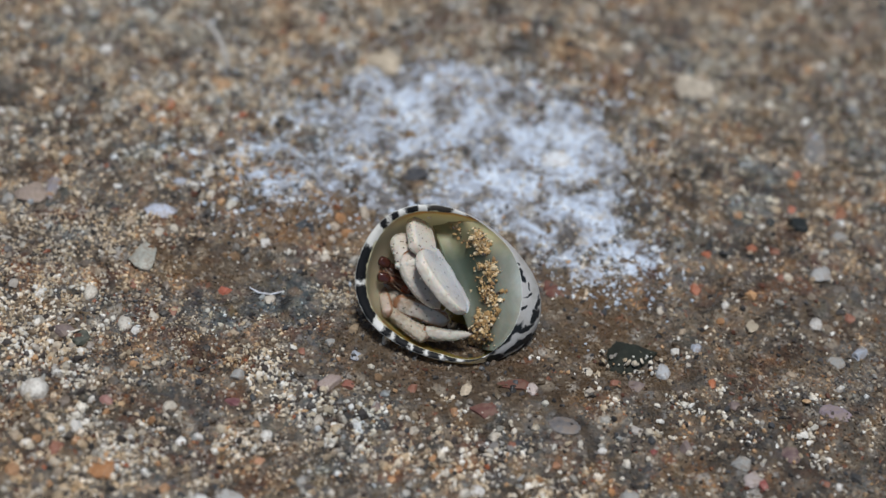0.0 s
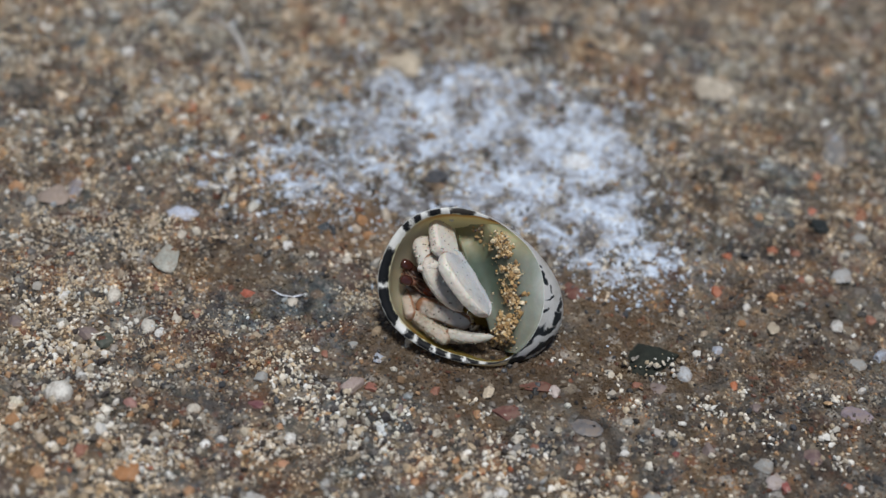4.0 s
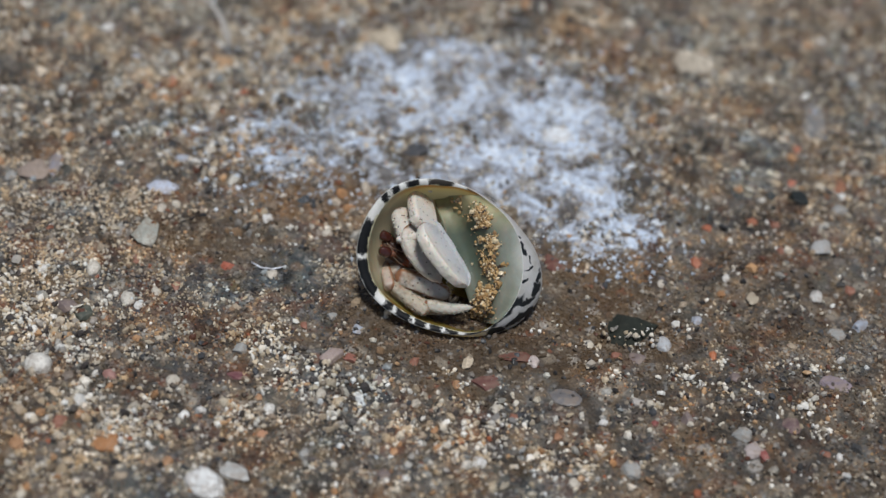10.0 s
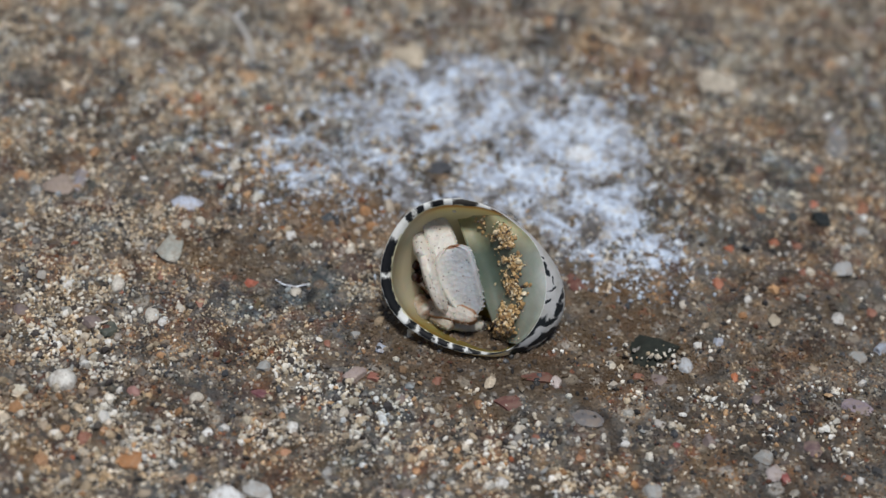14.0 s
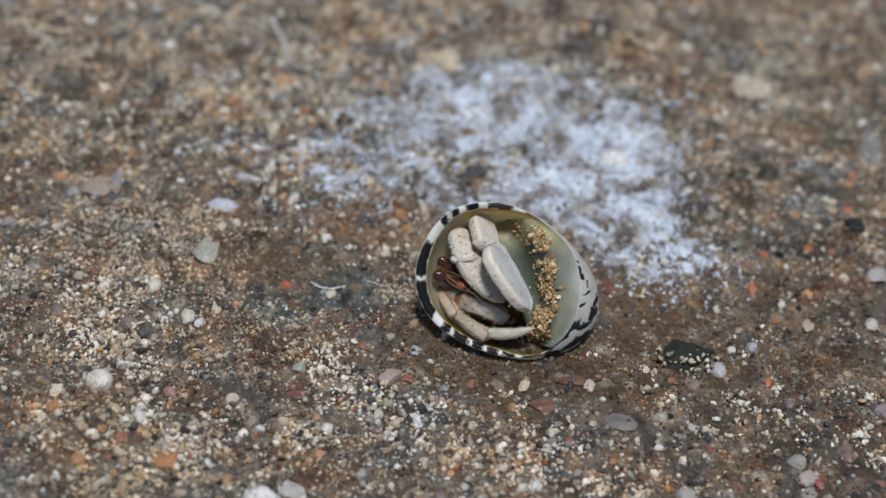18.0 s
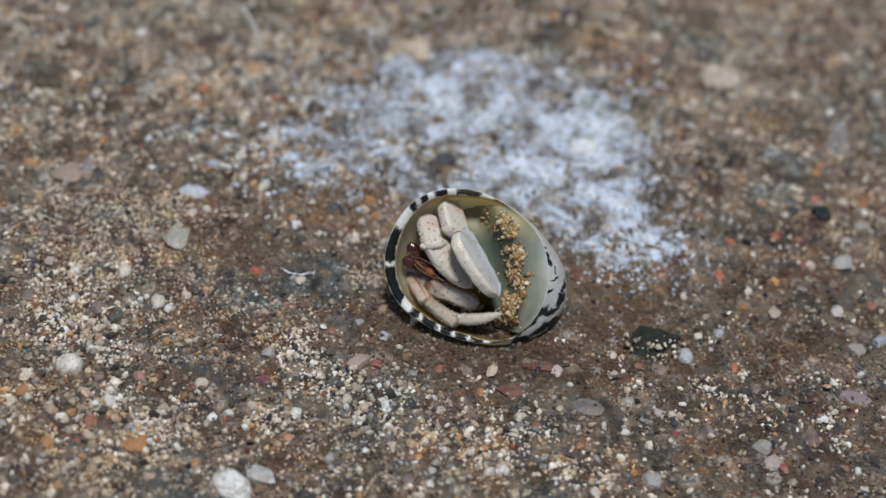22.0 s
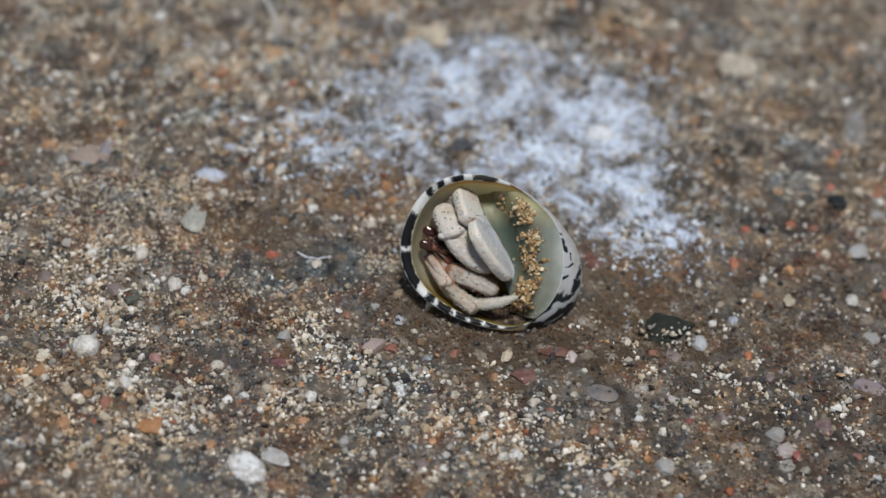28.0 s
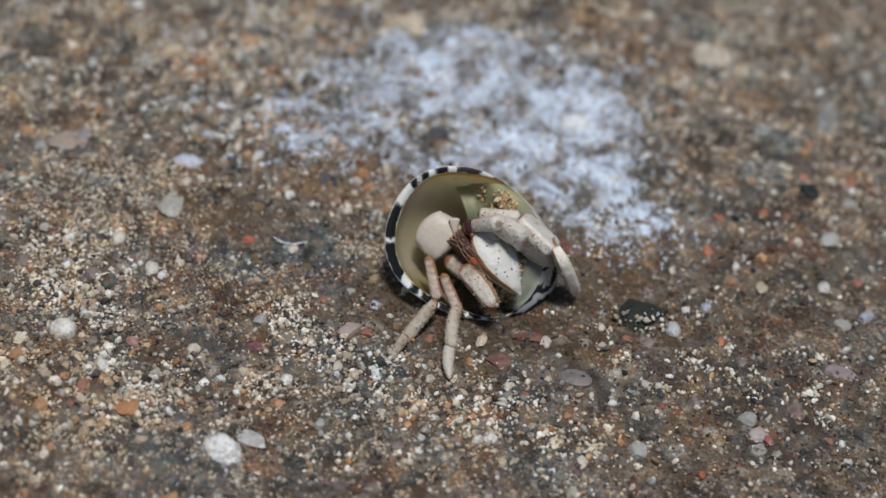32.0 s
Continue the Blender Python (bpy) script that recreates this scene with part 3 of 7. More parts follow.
# ---- stones ----
def make_stone(label, x, y, sx, sy, sz, turn, colour, seed, rough=0.6, sink=0.5, group=""):
    """A worn stone of the given half sizes, in millimetres, partly sunk in the sand."""
    rng = np.random.default_rng(seed)
    bm = bmesh.new()
    bmesh.ops.create_icosphere(bm, subdivisions=4, radius=1)
    off = Vector(rng.uniform(-50, 50, 3).tolist())
    wear = 0.25 if 'round' in label or 'oval' in label or 'quartz' in label else 1.0
    cuts = [(Vector(rng.normal(size=3).tolist()).normalized(), rng.uniform(0.5, 0.85) + (0.3 if wear < 1 else 0.12 if min(colour) > 0.45 else 0.02)) for _ in range(9)]
    for vert in bm.verts:
        p = vert.co.copy()
        k = 0.98 + wear * (0.3 * noise.noise(p * 1.1 + off) + 0.14 * noise.noise(p * 2.7 + off))
        p = p * k
        for cut, depth in cuts:
            p = p - cut * max(0.0, p.dot(cut) - depth)
        p = p * (1 + 0.05 * noise.noise(p * 5 + off) + 0.035 * noise.noise(p * 11 + off))
        vert.co = Vector((p.x * sx, p.y * sy, p.z * sz)) * MM
    for face in bm.faces:
        face.smooth = True
    me = bpy.data.meshes.new("pebble")
    bm.to_mesh(me)
    bm.free()
    grey = sum(colour) / 3
    me.materials.append(stone_material(tuple(round(0.88 * v + 0.12 * grey, 3) for v in colour), rough))
    ob = new("pebble", me)
    ob.matrix_world = pose(x * MM, y * MM, ground_z(x * MM, y * MM) + sz * MM * (1 - 2 * sink), 0, 0, turn)
    return tagged(ob, label, "pebble", group or "pebbles in the sand")


STONES = [
    ('rounded white pebble bedded in the sand', -37.0, -24.5, 1.53, 1.42, 1.37, -15, (0.72, 0.69, 0.62), 0.40),
    ('flat cream shell chip half sunk in the sand', -40.9, -26.3, 1.09, 0.72, 0.35, -8, (0.72, 0.66, 0.5), 0.50),
    ('small white shell chip bedded in the sand', -21.9, -28.7, 0.64, 0.62, 0.35, -1, (0.85, 0.84, 0.8), 0.40),
    ('rose-brown pebble half sunk in the sand', -29.9, -24.7, 0.91, 0.86, 0.48, 6, (0.4, 0.2, 0.17), 0.50),
    ('orange-brown pebble bedded in the sand', -28.6, -33.5, 1.37, 1.30, 0.62, 13, (0.45, 0.2, 0.07), 0.50),
    ('large white shell fragment half sunk in the sand', -18.7, -37.0, 1.98, 1.81, 1.01, -10, (0.74, 0.74, 0.72), 0.50),
    ('pale grey-green translucent pebble bedded in the sand', -29.7, -4.3, 1.64, 2.54, 0.79, -3, (0.42, 0.42, 0.36), 0.35),
    ('dark grey-green flat stone half sunk in the sand', 21.4, -10.8, 3.5, 2.7, 1.0, 8, (0.022, 0.026, 0.02), 0.85),
    ('white quartz grain bedded in the sand', 24.8, -12.8, 0.85, 1.24, 0.68, 11, (0.52, 0.54, 0.56), 0.30),
    ('pinkish-white pebble with a red end half sunk in the sand', -8.5, -19.1, 1.33, 1.45, 0.64, -12, (0.38, 0.29, 0.26), 0.40),
    ('brick-red stone chip bedded in the sand', -6.7, -19.3, 0.70, 0.88, 0.39, -5, (0.36, 0.13, 0.09), 0.50),
    ('maroon pebble half sunk in the sand', -17.4, -22.8, 1.21, 0.64, 0.31, 2, (0.2, 0.07, 0.08), 0.50),
    ('glossy black stone bedded in the sand', 40.0, 12.2, 1.3, 1.4, 1.6, 9, (0.02, 0.025, 0.025), 0.30),
    ('small black stone half sunk in the sand', 36.8, 11.9, 0.74, 0.89, 0.59, -14, (0.04, 0.045, 0.045), 0.40),
    ('cream pebble bedded in the sand', 28.9, 35.1, 2.65, 2.31, 1.66, -7, (0.6, 0.52, 0.4), 0.50),
    ('grey slate stone half sunk in the sand', 43.1, 26.7, 2.33, 4.31, 0.56, 0, (0.2, 0.2, 0.2), 0.60),
    ('bright red stone chip bedded in the sand', 28.3, 0.2, 0.70, 1.01, 0.50, 7, (0.42, 0.13, 0.06), 0.45),
    ('white pebble half sunk in the sand', 42.0, 4.3, 1.32, 1.57, 0.64, 14, (0.42, 0.42, 0.41), 0.40),
    ('white pebble bedded in the sand', 41.1, -3.4, 0.76, 1.02, 0.61, -9, (0.6, 0.58, 0.54), 0.40),
    ('blue-white shell fragment half sunk in the sand', -29.5, 3.6, 1.80, 1.39, 0.67, -2, (0.55, 0.6, 0.72), 0.50),
    ('purple-grey upright pebble bedded in the sand', -41.6, 6.1, 1.09, 3.16, 0.52, 5, (0.3, 0.28, 0.31), 0.50),
    ('pinkish tan stone half sunk in the sand', -43.8, 4.5, 1.93, 1.92, 0.61, 12, (0.36, 0.28, 0.23), 0.60),
    ('dark slate-grey stone showing through the white crust', -2.9, 14.2, 1.9, 1.5, 0.6, 20, (0.06, 0.065, 0.075), 0.60),
    ('bright white lump of dried crust on the sand', 12.9, 18.8, 1.7, 2.2, 1.1, -20, (0.80, 0.84, 0.88), 0.70),
    ('dark small pebble bedded in the sand', -14.1, 4.1, 0.78, 0.78, 0.50, -11, (0.04, 0.05, 0.06), 0.40),
    ('dark small pebble half sunk in the sand', -29.6, 11.2, 0.55, 0.71, 0.35, -4, (0.05, 0.055, 0.06), 0.40),
    ('cream lump of cemented sand bedded in the sand', -7.8, 34.4, 2.44, 2.57, 1.17, 3, (0.6, 0.5, 0.36), 0.70),
    ('orange lump of cemented sand half sunk in the sand', -26.4, 27.2, 1.19, 1.41, 0.76, 10, (0.5, 0.3, 0.15), 0.60),
    ('orange-red chip bedded in the sand', -31.4, 22.8, 0.59, 0.77, 0.47, -13, (0.55, 0.16, 0.05), 0.40),
    ('black grain half sunk in the sand', 9.6, -17.5, 0.62, 0.57, 0.36, -6, (0.03, 0.03, 0.03), 0.30),
    ('rust-red flat chip bedded in the sand', 9.6, -16.9, 2.02, 0.97, 0.30, 1, (0.16, 0.06, 0.04), 0.60),
    ('dark red pebble half sunk in the sand', 34.4, -26.9, 0.63, 0.92, 0.35, 8, (0.32, 0.08, 0.07), 0.50),
    ('grey-pink pebble bedded in the sand', 33.4, -26.4, 0.97, 1.18, 0.47, -15, (0.45, 0.38, 0.36), 0.50),
    ('purple flat stone half sunk in the sand', 41.9, -16.7, 1.91, 1.30, 0.31, -8, (0.28, 0.22, 0.25), 0.60),
    ('dark plum pebble bedded in the sand', 37.3, -22.8, 0.99, 1.11, 0.55, -1, (0.18, 0.11, 0.11), 0.50),
    ('red grain half sunk in the sand', -20.7, -7.6, 0.73, 0.84, 0.52, 6, (0.5, 0.13, 0.07), 0.45),
    ('dark green-grey pebble bedded in the sand', -33.9, -16.3, 1.12, 1.30, 0.54, 13, (0.09, 0.1, 0.08), 0.50),
    ('white grain on the sand half sunk in the sand', -3.6, -13.3, 0.45, 0.66, 0.40, -10, (0.8, 0.75, 0.62), 0.40),
    ('cream grain bedded in the sand', 4.9, -18.6, 0.65, 0.95, 0.52, -3, (0.68, 0.56, 0.4), 0.40),
    ('red flat chip half sunk in the sand', 6.9, -20.7, 1.88, 1.12, 0.30, 4, (0.17, 0.068, 0.055), 0.60),
    ('pale rose pebble bedded in the sand', 11.6, -17.3, 0.67, 0.89, 0.48, 11, (0.6, 0.5, 0.46), 0.40),
    ('milky quartz pebble half sunk in the sand', 14.9, -21.7, 1.76, 1.20, 0.30, -12, (0.17, 0.16, 0.16), 0.30),
    ('white grain bedded in the sand', -13.9, -26.8, 0.65, 0.86, 0.52, -5, (0.8, 0.78, 0.72), 0.40),
    ('cream oval grain half sunk in the sand', -34.3, -9.9, 0.75, 1.08, 0.60, 2, (0.7, 0.65, 0.55), 0.40),
    ('cream oval grain bedded in the sand', -30.1, -13.3, 0.79, 1.15, 0.51, 9, (0.62, 0.58, 0.5), 0.40),
    ('pale pebble half sunk in the sand', -22.0, 5.9, 0.67, 1.14, 0.53, -14, (0.6, 0.58, 0.5), 0.40),
    ('white grain bedded in the sand', -31.4, 13.4, 0.56, 0.81, 0.45, -7, (0.7, 0.7, 0.66), 0.40),
    ('rust chip half sunk in the sand', 34.5, 7.6, 0.81, 0.74, 0.47, 0, (0.4, 0.13, 0.06), 0.50),
    ('rust chip bedded in the sand', 29.8, 6.3, 0.66, 0.74, 0.42, 7, (0.48, 0.14, 0.06), 0.50),
    ('rust chip half sunk in the sand', 39.5, 14.9, 0.68, 0.68, 0.43, 14, (0.5, 0.16, 0.09), 0.50),
    ('rust stone bedded in the sand', 45.1, 15.6, 0.84, 1.36, 0.54, -9, (0.35, 0.14, 0.07), 0.50),
    ('orange chip half sunk in the sand', 40.6, 21.3, 0.59, 0.69, 0.37, -2, (0.5, 0.18, 0.1), 0.50),
    ('red stone fragment behind the shell bedded in the sand', 13.2, -1.5, 1.18, 1.88, 0.30, 5, (0.16, 0.058, 0.042), 0.60),
    ('orange chip half sunk in the sand', 29.8, -13.9, 0.43, 0.55, 0.34, 12, (0.55, 0.17, 0.06), 0.40),
    ('white round grain bedded in the sand', 31.5, -2.2, 0.41, 0.60, 0.40, -11, (0.75, 0.72, 0.66), 0.40),
    ('tan pebble half sunk in the sand', 34.2, -5.3, 0.64, 1.18, 0.41, -4, (0.5, 0.42, 0.3), 0.50),
    ('pale grey pebble bedded in the sand', 22.2, -21.4, 0.77, 0.64, 0.31, 3, (0.5, 0.46, 0.42), 0.50),
    ('dark grain half sunk in the sand', 43.7, -24.9, 0.65, 0.95, 0.52, 10, (0.06, 0.06, 0.06), 0.40),
    ('orange grain bedded in the sand', 2.3, -27.7, 0.45, 0.52, 0.30, -13, (0.5, 0.25, 0.1), 0.50),
    ('dark red grain half sunk in the sand', 23.8, -24.1, 0.41, 0.60, 0.30, -6, (0.3, 0.08, 0.07), 0.50),
    ('orange chip bedded in the sand', -14.1, -30.1, 0.63, 0.65, 0.40, 1, (0.55, 0.27, 0.14), 0.50),
    ('rust chip half sunk in the sand', 14.4, -26.8, 0.45, 0.52, 0.30, 8, (0.42, 0.2, 0.1), 0.50),
    ('grey-white shell flake bedded in the sand', -16.3, -35.4, 1.78, 1.06, 0.34, -15, (0.5, 0.5, 0.48), 0.50),
    ('small white pebble half sunk in the sand', -40.5, 31.5, 0.72, 0.86, 0.46, -8, (0.74, 0.72, 0.68), 0.50),
    ('cream pebble bedded in the sand', -49.4, 27.6, 0.65, 0.75, 0.41, -1, (0.62, 0.56, 0.46), 0.50),
    ('tan pebble half sunk in the sand', -49.1, 11.3, 0.67, 0.82, 0.43, 6, (0.45, 0.35, 0.24), 0.50),
    ('small white pebble bedded in the sand', -50.0, 18.3, 0.57, 0.73, 0.36, 13, (0.74, 0.72, 0.68), 0.50),
    ('bluish-grey pebble half sunk in the sand', -36.4, 27.1, 0.71, 0.94, 0.46, -10, (0.42, 0.46, 0.54), 0.50),
    ('orange-brown pebble bedded in the sand', -18.0, 29.2, 0.59, 0.76, 0.38, -3, (0.46, 0.24, 0.11), 0.50),
    ('orange-brown pebble half sunk in the sand', -14.3, 28.8, 0.59, 0.75, 0.37, 4, (0.46, 0.24, 0.11), 0.50),
    ('tan pebble bedded in the sand', -19.5, 17.2, 0.63, 0.69, 0.40, 11, (0.45, 0.35, 0.24), 0.50),
    ('small white pebble half sunk in the sand', -22.1, 14.8, 0.56, 0.72, 0.36, -12, (0.74, 0.72, 0.68), 0.50),
    ('bluish-grey pebble bedded in the sand', -28.1, 8.8, 1.10, 0.71, 0.45, -5, (0.42, 0.46, 0.54), 0.50),
    ('cream pebble half sunk in the sand', -25.3, 10.7, 0.74, 0.80, 0.47, 2, (0.62, 0.56, 0.46), 0.50),
    ('orange-brown pebble bedded in the sand', -47.8, 5.6, 0.97, 1.05, 0.62, 9, (0.46, 0.24, 0.11), 0.50),
    ('pale grey pebble half sunk in the sand', -45.8, 3.5, 0.72, 0.78, 0.46, -14, (0.36, 0.36, 0.34), 0.50),
    ('tan pebble bedded in the sand', -32.1, 1.0, 0.65, 0.72, 0.41, -7, (0.45, 0.35, 0.24), 0.50),
    ('cream pebble half sunk in the sand', -28.9, 0.1, 0.65, 0.77, 0.42, 0, (0.62, 0.56, 0.46), 0.50),
    ('small white pebble bedded in the sand', -17.6, 0.1, 0.65, 0.77, 0.42, 7, (0.74, 0.72, 0.68), 0.50),
    ('cream pebble half sunk in the sand', -11.1, -0.7, 0.65, 0.77, 0.42, 14, (0.62, 0.56, 0.46), 0.50),
    ('blackish pebble bedded in the sand', 14.1, 41.1, 0.81, 0.68, 0.44, -9, (0.06, 0.058, 0.055), 0.50),
    ('orange-brown pebble half sunk in the sand', 8.5, 44.3, 0.82, 0.89, 0.52, -2, (0.46, 0.24, 0.11), 0.50),
    ('blackish pebble bedded in the sand', 23.8, 41.1, 0.74, 0.78, 0.48, 5, (0.06, 0.058, 0.055), 0.50),
    ('cream pebble half sunk in the sand', 21.1, 41.8, 0.88, 0.88, 0.56, 12, (0.62, 0.56, 0.46), 0.50),
    ('rust-red pebble bedded in the sand', 18.0, 35.5, 0.56, 0.64, 0.36, -11, (0.32, 0.13, 0.08), 0.50),
    ('tan pebble half sunk in the sand', 49.4, 40.4, 0.73, 0.82, 0.47, -4, (0.45, 0.35, 0.24), 0.50),
    ('blackish pebble bedded in the sand', 11.1, 28.2, 0.84, 0.75, 0.48, 3, (0.06, 0.058, 0.055), 0.50),
    ('blackish pebble half sunk in the sand', 9.4, 12.0, 0.74, 0.72, 0.46, 10, (0.06, 0.058, 0.055), 0.50),
    ('pale grey pebble bedded in the sand', 44.8, 11.4, 0.86, 0.89, 0.55, -13, (0.36, 0.36, 0.34), 0.50),
    ('rust-red pebble half sunk in the sand', 37.3, 7.8, 0.61, 0.66, 0.39, -6, (0.32, 0.13, 0.08), 0.50),
    ('tan pebble bedded in the sand', 45.6, 26.1, 0.76, 0.86, 0.48, 1, (0.45, 0.35, 0.24), 0.50),
    ('small white pebble half sunk in the sand', 25.8, 30.2, 0.52, 0.66, 0.33, 8, (0.74, 0.72, 0.68), 0.50),
    ('pale grey pebble bedded in the sand', 21.1, 23.0, 0.89, 0.93, 0.57, -15, (0.36, 0.36, 0.34), 0.50),
    ('small white pebble half sunk in the sand', -39.5, -10.5, 0.52, 0.66, 0.33, -8, (0.74, 0.72, 0.68), 0.50),
    ('mauve-brown pebble bedded in the sand', -43.1, -15.3, 1.01, 0.98, 0.63, -1, (0.22, 0.165, 0.155), 0.50),
    ('small white pebble half sunk in the sand', -28.8, -14.4, 0.51, 0.66, 0.33, 6, (0.74, 0.72, 0.68), 0.50),
    ('cream pebble bedded in the sand', -27.4, -12.1, 0.57, 0.74, 0.36, 13, (0.62, 0.56, 0.46), 0.50),
    ('rust-red pebble half sunk in the sand', -25.5, -11.4, 0.57, 0.69, 0.37, -10, (0.32, 0.13, 0.08), 0.50),
    ('rust-red pebble bedded in the sand', -30.3, -7.8, 0.53, 0.63, 0.34, -3, (0.32, 0.13, 0.08), 0.50),
    ('tan pebble half sunk in the sand', -12.4, -11.1, 0.43, 0.55, 0.30, 4, (0.45, 0.35, 0.24), 0.50),
    ('cream pebble bedded in the sand', -16.0, -8.2, 0.75, 0.75, 0.48, 11, (0.62, 0.56, 0.46), 0.50),
    ('pale grey pebble half sunk in the sand', -9.1, -14.3, 0.51, 0.66, 0.33, -12, (0.36, 0.36, 0.34), 0.50),
    ('bluish-grey pebble bedded in the sand', -6.4, -15.6, 0.62, 0.73, 0.40, -5, (0.42, 0.46, 0.54), 0.50),
    ('mauve-brown pebble half sunk in the sand', -36.1, -15.5, 1.24, 1.06, 0.68, 2, (0.22, 0.165, 0.155), 0.50),
    ('cream pebble bedded in the sand', -9.1, -24.4, 0.55, 0.71, 0.35, 9, (0.62, 0.56, 0.46), 0.50),
    ('mauve-brown pebble half sunk in the sand', -3.8, -21.6, 0.66, 0.72, 0.42, -14, (0.22, 0.165, 0.155), 0.50),
    ('rust-red pebble bedded in the sand', -0.3, -18.7, 0.56, 0.61, 0.36, -7, (0.32, 0.13, 0.08), 0.50),
    ('tan pebble half sunk in the sand', -37.4, -30.7, 0.58, 0.65, 0.37, 0, (0.45, 0.35, 0.24), 0.50),
    ('rust-red pebble bedded in the sand', -33.4, -31.6, 0.76, 0.84, 0.48, 7, (0.32, 0.13, 0.08), 0.50),
    ('orange-brown pebble half sunk in the sand', -36.8, -34.7, 0.74, 0.84, 0.47, 14, (0.46, 0.24, 0.11), 0.50),
    ('cream pebble bedded in the sand', -34.0, -36.8, 0.73, 0.83, 0.47, -9, (0.62, 0.56, 0.46), 0.50),
    ('tan pebble half sunk in the sand', -26.4, -37.5, 0.61, 0.69, 0.39, -2, (0.45, 0.35, 0.24), 0.50),
    ('orange-brown pebble bedded in the sand', -22.5, -34.9, 0.68, 0.76, 0.44, 5, (0.46, 0.24, 0.11), 0.50),
    ('pale grey pebble half sunk in the sand', -9.9, -32.3, 0.64, 0.69, 0.41, 12, (0.36, 0.36, 0.34), 0.50),
    ('mauve-brown pebble bedded in the sand', -2.1, -34.2, 0.68, 0.76, 0.44, -11, (0.22, 0.165, 0.155), 0.50),
    ('tan pebble half sunk in the sand', 1.2, -28.6, 0.49, 0.59, 0.32, -4, (0.45, 0.35, 0.24), 0.50),
    ('pale grey pebble bedded in the sand', -17.6, -19.7, 0.94, 0.80, 0.51, 3, (0.36, 0.36, 0.34), 0.50),
    ('cream pebble half sunk in the sand', -23.7, -24.5, 0.82, 0.79, 0.51, 10, (0.62, 0.56, 0.46), 0.50),
    ('small white pebble bedded in the sand', -20.4, -27.9, 0.48, 0.62, 0.31, -13, (0.74, 0.72, 0.68), 0.50),
    ('mauve-brown pebble half sunk in the sand', 22.2, -15.4, 1.01, 0.82, 0.52, -6, (0.22, 0.165, 0.155), 0.50),
    ('rust-red pebble bedded in the sand', 19.9, -15.4, 0.57, 0.61, 0.36, 1, (0.32, 0.13, 0.08), 0.50),
    ('cream pebble half sunk in the sand', 8.2, -24.2, 0.60, 0.71, 0.38, 8, (0.62, 0.56, 0.46), 0.50),
    ('cream pebble bedded in the sand', 17.0, -13.7, 0.51, 0.66, 0.33, -15, (0.62, 0.56, 0.46), 0.50),
    ('bluish-grey pebble half sunk in the sand', 28.2, -8.7, 0.69, 0.75, 0.44, -8, (0.42, 0.46, 0.54), 0.50),
    ('tan pebble bedded in the sand', 27.0, -6.4, 0.53, 0.63, 0.34, -1, (0.45, 0.35, 0.24), 0.50),
    ('rust-red pebble half sunk in the sand', 37.7, 3.3, 0.60, 0.66, 0.39, 6, (0.32, 0.13, 0.08), 0.50),
    ('rust-red pebble bedded in the sand', 44.7, -1.9, 0.64, 0.72, 0.41, 13, (0.32, 0.13, 0.08), 0.50),
    ('bluish-grey pebble half sunk in the sand', 45.5, -7.0, 0.93, 1.01, 0.59, -10, (0.42, 0.46, 0.54), 0.50),
    ('blackish pebble bedded in the sand', 43.8, -1.2, 0.71, 0.77, 0.45, -3, (0.06, 0.058, 0.055), 0.50),
    ('mauve-brown pebble half sunk in the sand', 32.0, -16.4, 0.73, 0.81, 0.47, 4, (0.22, 0.165, 0.155), 0.50),
    ('mauve-brown pebble bedded in the sand', 27.0, -23.0, 0.93, 0.87, 0.56, 11, (0.22, 0.165, 0.155), 0.50),
    ('pale grey pebble half sunk in the sand', 32.3, -24.9, 1.03, 0.95, 0.61, -12, (0.36, 0.36, 0.34), 0.50),
    ('rust-red pebble bedded in the sand', 40.6, -26.0, 0.50, 0.59, 0.32, -5, (0.32, 0.13, 0.08), 0.50),
    ('small white pebble half sunk in the sand', 41.9, -26.2, 0.43, 0.55, 0.30, 2, (0.74, 0.72, 0.68), 0.50),
    ('pale grey pebble bedded in the sand', 21.6, -30.1, 1.07, 1.16, 0.68, 9, (0.36, 0.36, 0.34), 0.50),
    ('small white pebble half sunk in the sand', 6.9, -31.4, 0.74, 0.85, 0.48, -14, (0.74, 0.72, 0.68), 0.50),
    ('cream pebble bedded in the sand', 16.2, -32.3, 0.69, 0.77, 0.44, -7, (0.62, 0.56, 0.46), 0.50),
    ('rust-red pebble half sunk in the sand', 9.9, -25.1, 0.50, 0.53, 0.32, 0, (0.32, 0.13, 0.08), 0.50),
    ('pale grey pebble bedded in the sand', 42.9, -9.1, 0.92, 1.00, 0.59, 7, (0.36, 0.36, 0.34), 0.50),
    ('orange-brown pebble half sunk in the sand', 4.1, -21.3, 0.50, 0.64, 0.32, 14, (0.46, 0.24, 0.11), 0.50),
    ('tan pebble bedded in the sand', 38.1, -11.4, 0.53, 0.62, 0.34, -9, (0.45, 0.35, 0.24), 0.50),
    ('cream pebble half sunk in the sand', 24.7, -3.2, 0.53, 0.68, 0.34, -2, (0.62, 0.56, 0.46), 0.50),
    ('orange-brown pebble bedded in the sand', 33.5, 12.9, 0.56, 0.72, 0.36, 5, (0.46, 0.24, 0.11), 0.50),
    ('tan pebble half sunk in the sand', 24.3, 14.4, 0.52, 0.60, 0.33, 12, (0.45, 0.35, 0.24), 0.50),
    ('small white pebble bedded in the sand', 18.8, -24.5, 0.44, 0.55, 0.30, -11, (0.74, 0.72, 0.68), 0.50),
    ('blackish pebble half sunk in the sand', 30.2, -20.2, 0.50, 0.56, 0.32, -4, (0.06, 0.058, 0.055), 0.50),
